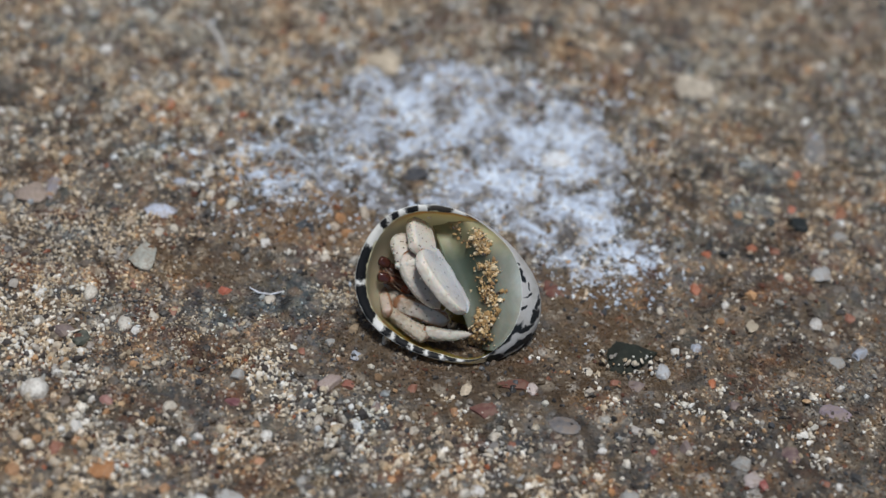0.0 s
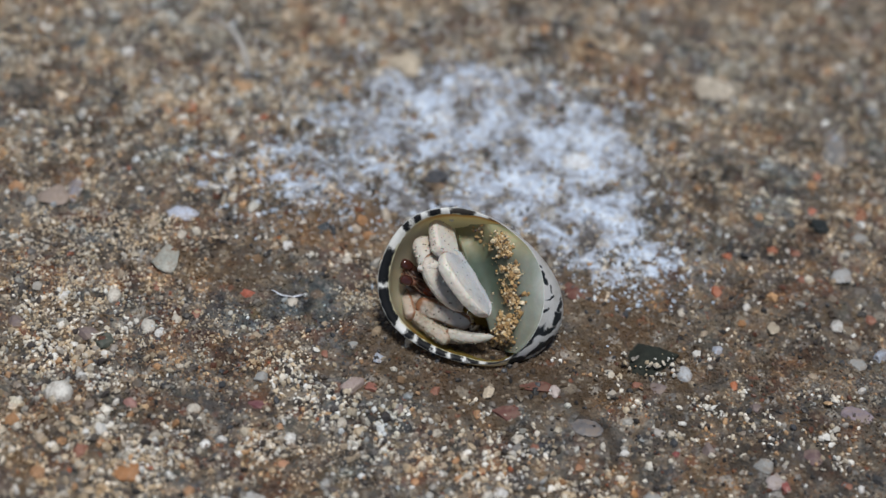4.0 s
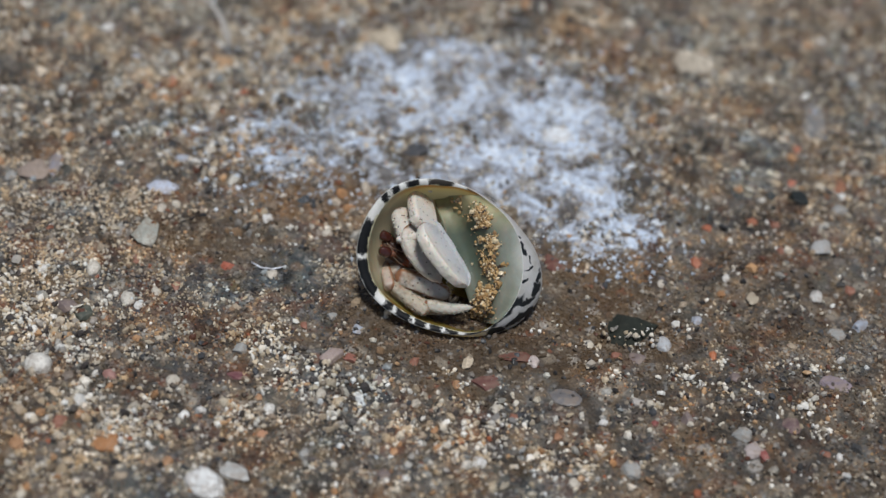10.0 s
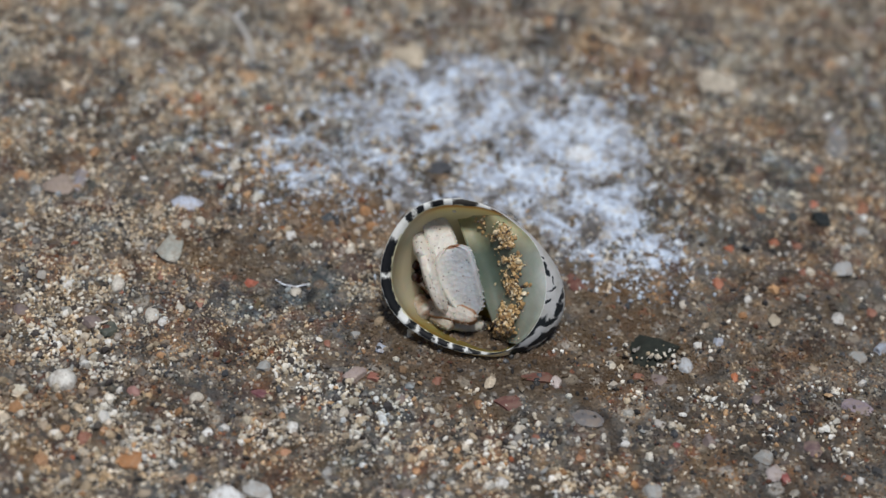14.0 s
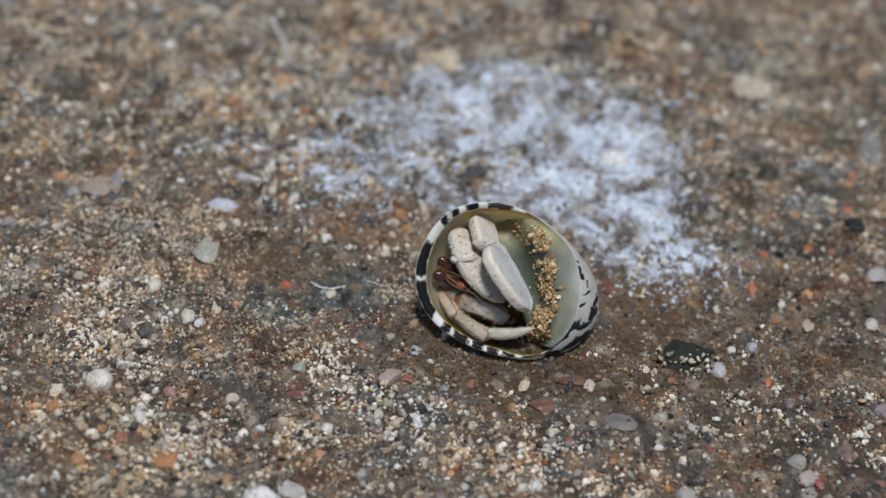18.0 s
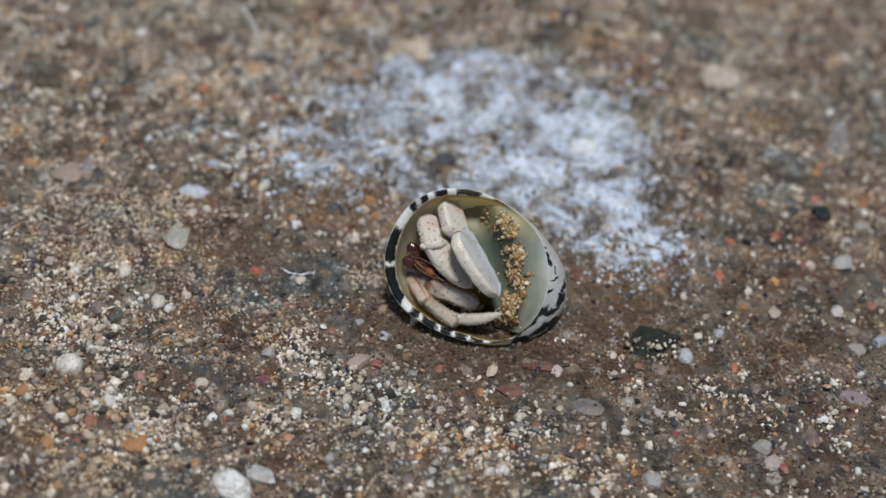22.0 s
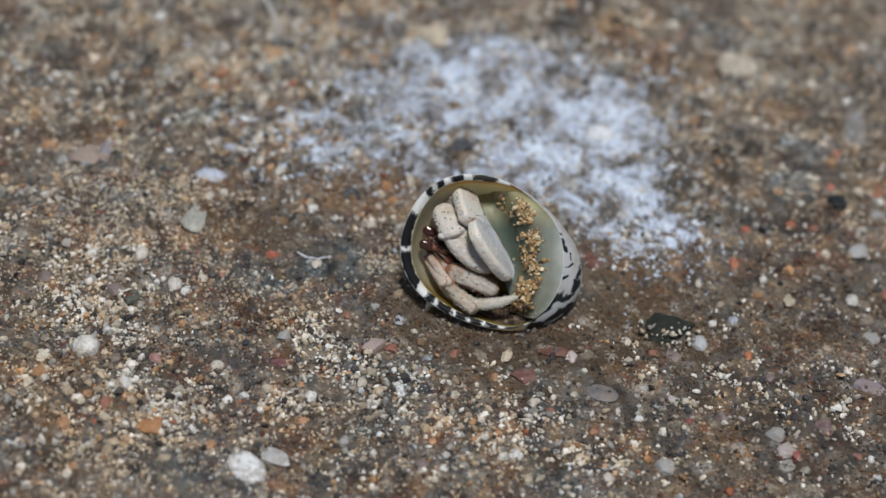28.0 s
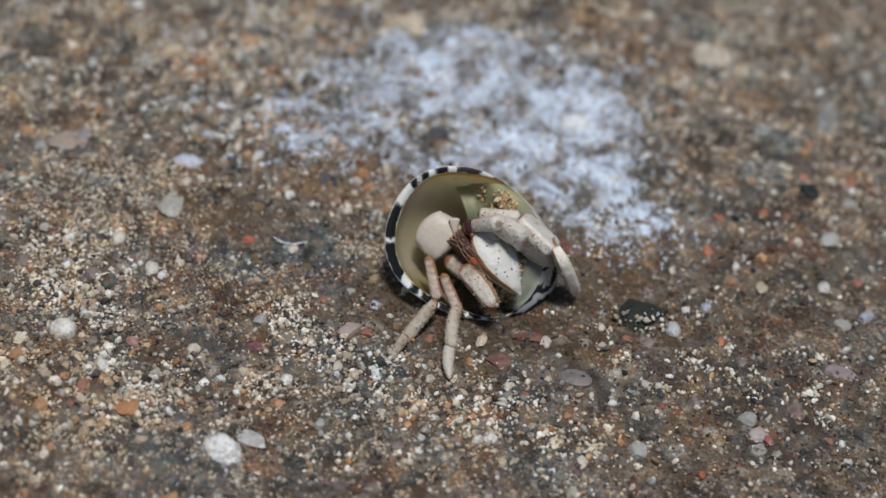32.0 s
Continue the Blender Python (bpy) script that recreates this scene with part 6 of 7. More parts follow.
POSES['L1d'] = [
    (0, -1.04, 3.17, 0.60, 3.23, -3.12, 0.60, -60.00),
    (11.72, -1.04, 3.17, 0.60, 3.23, -3.12, 0.60, -60.00),
    (12.0, -0.63, 2.82, -0.80, 1.80, -4.08, -2.86, 2.00),
    (16.45, -0.63, 2.82, -0.80, 1.80, -4.08, -2.86, 2.00),
    (17.0, -0.68, 2.97, 0.10, 2.77, -3.49, -1.93, -28.00),
    (18.2, -0.34, 3.26, 0.80, 3.68, -3.20, 0.80, -64.00),
    (20, -0.34, 3.26, 0.80, 3.68, -3.20, 0.80, -64.00),
    (27.5, -0.47, 3.08, 0.90, 3.60, -2.91, -1.41, -66.00),
    (28.5, -0.47, 3.08, 0.90, 3.60, -2.91, -1.41, -66.00),
    (29, 1.98, 3.04, 1.00, 4.33, -2.79, -3.26, -80.00),
    (29.3, 4.03, 3.47, 1.20, 6.24, -2.32, -3.20, -72.00),
    (29.6, 4.38, 3.29, 1.20, 6.30, -2.64, -3.15, -74.00),
    (30, 4.78, 5.04, 1.60, 7.76, 0.04, -3.28, -98.00),
    (30.2, 5.46, 5.34, 1.80, 8.57, 1.18, -3.66, -101.00),
    (30.4, 6.14, 5.65, 2.00, 9.37, 2.33, -4.03, -104.00),
    (31, 6.16, 5.27, 2.00, 9.41, 1.87, -3.97, -104.00),
    (31.5, 7.41, 4.81, 2.00, 10.33, 3.10, -4.80, -96.00),
    (32, 9.53, -0.04, 1.20, 11.94, -4.64, -4.35, -92.00),
]
POSES['L2m'] = [
    (0, -4.01, 2.48, -6.00, -3.21, 3.94, -2.81, 0.00),
    (11.72, -4.01, 2.48, -6.00, -3.21, 3.94, -2.81, 0.00),
    (12.0, -4.63, 1.63, -7.50, -3.82, 3.51, -4.53, 0.00),
    (16.45, -4.63, 1.63, -7.50, -3.82, 3.51, -4.53, 0.00),
    (17.0, -4.57, 2.08, -6.80, -3.65, 3.89, -3.83, 0.00),
    (18.2, -4.22, 2.79, -5.20, -3.41, 4.07, -1.93, 0.00),
    (20, -4.22, 2.79, -5.20, -3.41, 4.07, -1.93, 0.00),
    (27.5, -4.50, 2.41, -4.60, -3.44, 3.59, -1.37, 0.00),
    (28.5, -4.50, 2.41, -4.60, -3.44, 3.59, -1.37, 0.00),
    (29, -4.08, 3.28, -3.60, -2.14, 3.88, -0.62, 0.00),
    (29.3, -3.04, 3.43, -2.60, -0.77, 3.69, 0.18, 0.00),
    (29.6, -3.28, 3.34, -2.20, -0.13, 3.58, -0.48, 0.00),
    (30, -2.43, 3.38, -1.00, 1.17, 3.42, -1.00, 0.00),
    (30.2, -1.34, 3.58, -0.50, 2.25, 3.48, -0.50, 0.00),
    (30.4, -0.26, 3.77, 0.00, 3.34, 3.54, 0.00, 0.00),
    (31, 0.02, 3.33, 0.00, 3.61, 2.99, 0.00, 0.00),
    (31.5, 1.87, 2.57, 0.40, 5.41, 1.91, 0.40, 0.00),
    (32, 1.49, 1.60, 0.20, 3.75, 1.88, 2.99, 0.00),
]
POSES['L2p'] = [
    (0, -3.38, 4.40, -2.80, -2.09, 1.43, -0.45, -20.00),
    (11.72, -3.38, 4.40, -2.80, -2.09, 1.43, -0.45, -20.00),
    (12.0, -3.82, 3.86, -4.60, -2.97, 1.39, -1.57, -60.00),
    (16.45, -3.82, 3.86, -4.60, -2.97, 1.39, -1.57, -60.00),
    (17.0, -3.83, 4.19, -3.80, -2.60, 1.18, -1.47, -45.00),
    (18.2, -3.54, 4.65, -2.40, -2.54, 1.64, 0.04, -15.00),
    (20, -3.54, 4.65, -2.40, -2.54, 1.64, 0.04, -15.00),
    (27.5, -3.64, 4.18, -2.00, -2.21, 1.30, 0.39, -12.00),
    (28.5, -3.64, 4.18, -2.00, -2.21, 1.30, 0.39, -12.00),
    (29, -2.73, 3.88, -1.60, -0.43, 0.67, -0.95, -8.00),
    (29.3, -1.00, 3.80, 0.20, 1.71, 1.33, 1.78, 6.00),
    (29.6, -0.37, 3.63, 0.30, 2.70, 1.16, 0.99, 14.00),
    (30, 1.16, 3.53, 0.40, 4.90, 2.11, 0.40, 40.00),
    (30.2, 2.27, 3.63, 0.60, 6.02, 2.24, 0.60, 43.00),
    (30.4, 3.39, 3.74, 0.80, 7.15, 2.37, 0.80, 46.00),
    (31, 3.60, 3.09, 0.80, 7.17, 1.79, 2.05, 46.00),
    (31.5, 5.38, 1.99, 1.00, 8.48, 0.11, 2.68, 40.00),
    (32, 3.44, 2.12, 1.00, 6.44, 0.34, 2.97, 50.00),
]
POSES['L2d'] = [
    (0, -2.29, 2.24, -0.80, 0.27, -2.06, -0.80, -25.00),
    (11.72, -2.29, 2.24, -0.80, 0.27, -2.06, -0.80, -25.00),
    (12.0, -2.98, 1.53, -1.90, -1.47, -3.23, -1.90, -72.00),
    (16.45, -2.98, 1.53, -1.90, -1.47, -3.23, -1.90, -72.00),
    (17.0, -2.72, 1.61, -1.30, -0.09, -2.64, -1.30, -52.00),
    (18.2, -2.52, 2.05, -0.50, 0.69, -1.79, -0.50, -20.00),
    (20, -2.52, 2.05, -0.50, 0.69, -1.79, -0.50, -20.00),
    (27.5, -2.37, 2.02, -0.30, 0.90, -1.77, -0.30, -16.00),
    (28.5, -2.37, 2.02, -0.30, 0.90, -1.77, -0.30, -16.00),
    (29, -0.86, 1.35, -0.10, 2.10, -2.63, -0.69, -10.00),
    (29.3, 1.24, 1.89, 1.00, 4.39, -1.52, -0.87, 8.00),
    (29.6, 2.34, 1.73, 1.10, 4.71, -1.60, -1.78, 18.00),
    (30, 4.75, 2.40, 1.40, 7.59, 0.04, -1.97, 42.00),
    (30.2, 5.89, 2.51, 1.60, 8.97, 0.72, -1.85, 44.00),
    (30.4, 7.03, 2.63, 1.80, 10.35, 1.41, -1.74, 46.00),
    (31, 7.18, 1.97, 1.80, 10.28, 0.13, -1.66, 46.00),
    (31.5, 8.22, 0.56, 1.90, 10.78, -1.73, -1.73, 40.00),
    (32, 6.12, 1.03, 1.60, 9.10, -1.82, -1.23, 50.00),
]
POSES['K'] = [
    (0, -3.12, 3.75, -6.00, 1.62, -2.94, -6.00, 0.00),
    (11.72, -3.12, 3.75, -6.00, 1.62, -2.94, -6.00, 0.00),
    (12.0, -4.36, 2.95, -7.60, -0.88, -3.59, -4.08, 0.00),
    (16.45, -4.36, 2.95, -7.60, -0.88, -3.59, -4.08, 0.00),
    (17.0, -4.15, 2.95, -5.60, 0.86, -3.55, -5.60, 0.00),
    (18.2, -2.45, 3.67, -4.60, 2.61, -2.79, -4.60, 0.00),
    (20, -2.45, 3.67, -4.60, 2.61, -2.79, -4.60, 0.00),
    (27.5, -2.66, 3.34, -3.80, 2.93, -2.67, -3.80, 0.00),
    (28.5, -2.66, 3.34, -3.80, 2.93, -2.67, -3.80, 0.00),
    (29, -0.79, 3.47, -3.00, 3.45, -2.75, 0.25, 0.00),
    (29.3, -1.79, 2.50, -1.30, 4.25, -3.05, -1.30, -6.00),
    (29.6, -1.81, 2.20, -1.10, 4.21, -3.37, -1.10, -8.00),
    (30, -1.51, 2.25, -0.40, 4.12, -3.70, 0.20, -10.00),
    (30.2, -1.08, 2.07, -0.50, 4.53, -3.90, -0.20, -10.00),
    (30.4, -0.66, 1.89, -0.60, 4.94, -4.11, -0.60, -10.00),
    (31, -0.28, 2.56, -0.40, 5.04, -3.68, -0.40, -12.00),
    (31.5, 0.77, 1.89, -0.20, 5.54, -4.78, -0.20, -18.00),
    (32, 1.79, 1.10, -0.60, 5.98, -5.62, 1.53, -24.00),
]
POSES['Kd'] = [
    (0, -1.35, 3.41, -5.80, 1.52, -2.03, -5.90, 18.00),
    (11.72, -1.35, 3.41, -5.80, 1.52, -2.03, -5.90, 18.00),
    (12.0, -2.74, 2.58, -6.86, -0.84, -2.70, -4.33, 18.00),
    (16.45, -2.74, 2.58, -6.86, -0.84, -2.70, -4.33, 18.00),
    (17.0, -2.36, 2.69, -5.40, 0.72, -2.63, -5.50, 18.00),
    (18.2, -0.66, 3.42, -4.40, 2.46, -1.88, -4.50, 18.00),
    (20, -0.66, 3.42, -4.40, 2.46, -1.88, -4.50, 18.00),
    (27.5, -0.86, 3.24, -3.60, 2.71, -1.78, -3.70, 18.00),
    (28.5, -0.86, 3.24, -3.60, 2.71, -1.78, -3.70, 18.00),
    (29, 0.87, 3.26, -2.30, 3.38, -1.85, 0.03, 18.00),
    (29.3, 0.02, 2.55, -1.23, 3.97, -2.17, -1.25, 12.00),
    (29.6, -0.00, 2.24, -1.08, 3.93, -2.49, -1.06, 10.00),
    (30, 0.31, 2.17, -0.32, 3.90, -2.80, 0.16, 8.00),
    (30.2, 0.73, 1.99, -0.47, 4.32, -3.00, -0.21, 8.00),
    (30.4, 1.15, 1.80, -0.62, 4.73, -3.20, -0.58, 8.00),
    (31, 1.52, 2.39, -0.46, 4.87, -2.77, -0.40, 6.00),
    (31.5, 2.54, 1.56, -0.40, 5.45, -3.86, -0.24, 0.00),
    (32, 3.54, 0.61, -0.58, 5.97, -4.75, 1.23, -6.00),
]
POSES['Kc'] = [
    (0, -3.26, 3.36, -6.60, -2.99, 4.23, -3.74, 0.00),
    (11.72, -3.26, 3.36, -6.60, -2.99, 4.23, -3.74, 0.00),
    (12.0, -3.16, 3.08, -6.20, -2.63, 4.16, -3.47, 0.00),
    (16.45, -3.16, 3.08, -6.20, -2.63, 4.16, -3.47, 0.00),
    (17.0, -3.16, 3.08, -6.20, -2.63, 4.16, -3.47, 0.00),
    (18.2, -3.05, 2.81, -5.80, -2.27, 4.09, -3.21, 0.00),
    (20, -3.05, 2.81, -5.80, -2.27, 4.09, -3.21, 0.00),
    (27.5, -2.96, 2.41, -4.90, -1.31, 3.55, -2.94, 0.00),
    (28.5, -2.96, 2.41, -4.90, -1.31, 3.55, -2.94, 0.00),
    (29, -2.87, 2.02, -4.00, -0.36, 3.02, -2.68, 0.00),
    (29.3, -2.83, 2.03, -3.00, -0.39, 2.79, -1.44, 0.00),
    (29.6, -3.01, 1.82, -2.60, -0.45, 2.59, -1.24, 0.00),
    (30, -2.40, 1.99, -2.20, 0.15, 2.40, -0.69, 0.00),
    (30.2, -2.05, 2.01, -1.90, 0.68, 2.42, -0.83, 0.00),
    (30.4, -1.70, 2.02, -1.60, 1.20, 2.44, -0.97, 0.00),
    (31, -1.12, 2.05, -1.40, 1.54, 2.81, -0.23, 0.00),
    (31.5, 0.24, 1.63, -1.20, 2.78, 1.93, 0.36, 0.00),
    (32, 1.53, 0.73, -1.40, 3.83, 0.97, 0.51, 0.00),
]
POSES['S'] = [
    (0, -3.84, -1.97, -2.30, 1.53, -4.15, -2.30, 10.00),
    (11.72, -3.84, -1.97, -2.30, 1.53, -4.15, -2.30, 10.00),
    (12.0, -3.22, -3.43, -4.00, 1.96, -4.50, -1.62, -8.00),
    (16.45, -3.22, -3.43, -4.00, 1.96, -4.50, -1.62, -8.00),
    (17.0, -4.40, -1.45, -2.20, 0.93, -3.75, -2.20, 20.00),
    (18.2, -3.61, -2.13, -2.20, 1.78, -4.27, -2.20, 8.00),
    (20, -3.61, -2.13, -2.20, 1.78, -4.27, -2.20, 8.00),
    (27.5, -3.09, -2.10, -1.30, 2.29, -4.28, -1.30, 6.00),
    (28.5, -3.09, -2.10, -1.30, 2.29, -4.28, -1.30, 6.00),
    (29, -2.52, -2.03, -1.20, 2.81, -4.30, -1.20, 4.00),
    (29.3, -1.89, -1.92, -1.10, 3.30, -4.45, -0.58, 0.00),
    (29.6, -2.10, -2.03, -1.00, 2.88, -5.01, -1.00, 0.00),
    (30, -1.77, -1.72, -0.60, 2.77, -5.04, 0.80, 0.00),
    (30.2, -1.39, -1.76, -0.50, 2.99, -4.90, 1.54, 0.00),
    (30.4, -1.01, -1.80, -0.40, 3.21, -4.76, 2.28, 0.00),
    (31, -0.31, -1.89, -0.20, 3.57, -5.43, 2.26, 0.00),
    (31.5, 0.35, -2.79, 0.20, 3.40, -6.32, 3.65, 0.00),
    (32, 0.44, -2.73, 0.20, 3.75, -6.63, 2.94, 0.00),
]
POSES['Sd'] = [
    (0, -1.25, -2.49, -2.05, 1.62, -3.92, -2.20, 0.00),
    (11.72, -1.25, -2.49, -2.05, 1.62, -3.92, -2.20, 0.00),
    (12.0, -0.80, -3.42, -2.68, 2.01, -4.25, -1.52, 0.00),
    (16.45, -0.80, -3.42, -2.68, 2.01, -4.25, -1.52, 0.00),
    (17.0, -1.81, -2.03, -1.95, 1.03, -3.52, -2.10, 0.00),
    (18.2, -1.01, -2.63, -1.95, 1.87, -4.04, -2.10, 0.00),
    (20, -1.01, -2.63, -1.95, 1.87, -4.04, -2.10, 0.00),
    (27.5, -0.49, -2.61, -1.05, 2.38, -4.04, -1.20, 0.00),
    (28.5, -0.49, -2.61, -1.05, 2.38, -4.04, -1.20, 0.00),
    (29, 0.06, -2.58, -0.95, 2.91, -4.07, -1.10, 0.00),
    (29.3, 0.65, -2.61, -0.62, 3.41, -4.23, -0.48, 0.00),
    (29.6, 0.39, -2.94, -0.75, 3.01, -4.79, -0.90, 0.00),
    (30, 0.56, -2.80, 0.28, 2.92, -4.84, 0.90, 0.00),
    (30.2, 0.88, -2.77, 0.67, 3.14, -4.70, 1.64, 0.00),
    (30.4, 1.17, -2.72, 1.05, 3.35, -4.55, 2.38, 0.00),
    (31, 1.76, -3.11, 1.15, 3.73, -5.25, 2.36, 0.00),
    (31.5, 2.09, -4.04, 1.99, 3.59, -6.15, 3.75, 0.00),
    (32, 2.31, -4.16, 1.68, 3.95, -6.47, 3.04, 0.00),
]
POSES['Sc'] = [
    (0, -4.41, -0.84, -5.60, -3.67, -1.95, -3.60, 0.00),
    (11.72, -4.41, -0.84, -5.60, -3.67, -1.95, -3.60, 0.00),
    (12.0, -3.99, -2.71, -5.00, -3.09, -3.99, -3.18, 0.00),
    (16.45, -3.99, -2.71, -5.00, -3.09, -3.99, -3.18, 0.00),
    (17.0, -5.57, -0.60, -3.80, -4.76, -1.56, -1.76, 0.00),
    (18.2, -4.57, -1.10, -4.40, -3.47, -2.22, -2.59, 0.00),
    (20, -4.57, -1.10, -4.40, -3.47, -2.22, -2.59, 0.00),
    (27.5, -4.39, -1.00, -3.40, -3.28, -2.35, -1.75, 0.00),
    (28.5, -4.39, -1.00, -3.40, -3.28, -2.35, -1.75, 0.00),
    (29, -3.77, -0.94, -2.20, -2.32, -2.53, -1.13, 0.00),
    (29.3, -3.09, -1.03, -2.00, -1.53, -2.38, -0.77, 0.00),
    (29.6, -3.33, -1.12, -1.80, -1.83, -2.46, -0.50, 0.00),
    (30, -3.14, -0.95, -1.40, -1.47, -2.17, -0.18, 0.00),
    (30.2, -2.78, -1.05, -1.30, -1.06, -2.21, -0.10, 0.00),
    (30.4, -2.43, -1.15, -1.20, -0.65, -2.25, -0.03, 0.00),
    (31, -1.73, -1.06, -1.00, 0.05, -2.46, -0.21, 0.00),
    (31.5, -0.96, -1.66, -0.60, 0.83, -3.26, -0.60, 0.00),
    (32, -1.11, -1.94, -0.80, 0.83, -3.36, -0.80, 0.00),
]
POSES['R1m'] = [
    (0, -5.08, -0.99, -4.60, -4.43, -3.21, -1.33, 0.00),
    (11.72, -5.08, -0.99, -4.60, -4.43, -3.21, -1.33, 0.00),
    (12.0, -5.15, -1.30, -7.40, -4.15, -3.44, -4.17, 0.00),
    (16.45, -5.15, -1.30, -7.40, -4.15, -3.44, -4.17, 0.00),
    (17.0, -5.59, -1.22, -5.00, -4.32, -3.57, -2.02, 0.00),
    (18.2, -5.37, -1.44, -3.60, -3.76, -3.87, -0.85, 0.00),
    (20, -5.37, -1.44, -3.60, -3.76, -3.87, -0.85, 0.00),
    (27.5, -4.97, -1.12, -3.00, -3.12, -3.71, -0.57, 0.00),
    (28.5, -4.97, -1.12, -3.00, -3.12, -3.71, -0.57, 0.00),
    (29, -4.94, -1.57, -2.80, -2.98, -3.92, -0.23, 0.00),
    (29.3, -4.96, -1.44, -2.40, -3.00, -4.03, -0.07, 0.00),
    (29.6, -5.38, -1.29, -1.80, -3.41, -4.00, 0.39, 0.00),
    (30, -5.34, -1.24, -1.00, -3.43, -3.87, 1.33, 0.00),
    (30.2, -5.04, -1.16, -0.70, -2.99, -4.13, 0.77, 0.00),
    (30.4, -4.74, -1.09, -0.40, -2.56, -4.39, 0.21, 0.00),
    (31, -4.17, -1.15, 0.00, -2.21, -4.64, 0.00, 0.00),
    (31.5, -3.61, -1.63, 0.40, -2.70, -5.52, 0.40, 0.00),
    (32, -3.14, -1.92, 0.40, -2.20, -5.81, 0.40, 0.00),
]
POSES['R1p'] = [
    (0, -4.35, -3.25, -2.60, -0.89, -5.62, -0.48, 0.00),
    (11.72, -4.35, -3.25, -2.60, -0.89, -5.62, -0.48, 0.00),
    (12.0, -4.16, -3.35, -5.00, -0.67, -5.22, -2.47, 0.00),
    (16.45, -4.16, -3.35, -5.00, -0.67, -5.22, -2.47, 0.00),
    (17.0, -4.22, -3.60, -3.00, -0.88, -5.72, -0.46, 0.00),
    (18.2, -3.91, -3.73, -2.20, -0.61, -5.93, 0.33, 0.00),
    (20, -3.91, -3.73, -2.20, -0.61, -5.93, 0.33, 0.00),
    (27.5, -3.36, -3.75, -2.00, -0.16, -6.14, 0.47, 0.00),
    (28.5, -3.36, -3.75, -2.00, -0.16, -6.14, 0.47, 0.00),
    (29, -3.10, -3.96, -1.90, 0.21, -6.13, 0.63, 0.00),
    (29.3, -3.13, -3.96, -1.70, 0.32, -6.49, 0.25, 0.00),
    (29.6, -3.60, -3.92, -0.90, -0.20, -6.68, 0.82, 0.00),
    (30, -3.62, -3.73, 0.20, -0.86, -7.18, 1.79, 0.00),
    (30.2, -3.15, -3.88, 0.60, -1.99, -7.32, 3.59, 0.00),
    (30.4, -2.72, -4.23, 1.00, -2.09, -8.89, 1.00, 0.00),
    (31, -2.26, -4.80, 1.20, -3.41, -9.36, 1.20, 0.00),
    (31.5, -2.58, -5.97, 1.60, -4.71, -10.02, 2.67, 0.00),
    (32, -2.45, -6.39, 1.80, -5.30, -10.13, 1.80, 0.00),
]
POSES['R1d'] = [
    (0, -1.02, -5.51, -2.40, 1.06, -5.79, -2.40, 0.00),
    (11.72, -1.02, -5.51, -2.40, 1.06, -5.79, -2.40, 0.00),
    (12.0, -0.79, -5.18, -4.60, 1.31, -5.08, -4.60, 0.00),
    (16.45, -0.79, -5.18, -4.60, 1.31, -5.08, -4.60, 0.00),
    (17.0, -0.88, -5.60, -2.80, 1.21, -5.77, -2.80, 0.00),
    (18.2, -0.57, -5.77, -2.00, 1.53, -5.65, -2.00, 0.00),
    (20, -0.57, -5.77, -2.00, 1.53, -5.65, -2.00, 0.00),
    (27.5, -0.14, -5.96, -1.80, 1.93, -5.62, -1.80, 0.00),
    (28.5, -0.14, -5.96, -1.80, 1.93, -5.62, -1.80, 0.00),
    (29, 0.26, -6.11, -1.70, 2.36, -6.24, -1.70, 0.00),
    (29.3, 0.34, -6.44, -1.50, 2.44, -6.48, -1.50, 0.00),
    (29.6, -0.23, -6.58, -0.60, 1.82, -7.06, -0.60, 0.00),
    (30, -0.70, -7.27, 1.00, 1.30, -7.90, 1.00, 0.00),
    (30.2, -1.53, -7.53, 1.80, 0.21, -8.71, 1.80, 0.00),
    (30.4, -2.25, -8.58, 2.20, -0.54, -10.48, 2.22, 0.00),
    (31, -3.45, -9.16, 2.80, -4.05, -10.55, 2.71, 0.00),
    (31.5, -4.65, -9.64, 3.20, -5.10, -10.37, 2.65, 0.00),
    (32, -5.35, -9.96, 3.40, -5.79, -10.66, 3.39, 0.00),
]
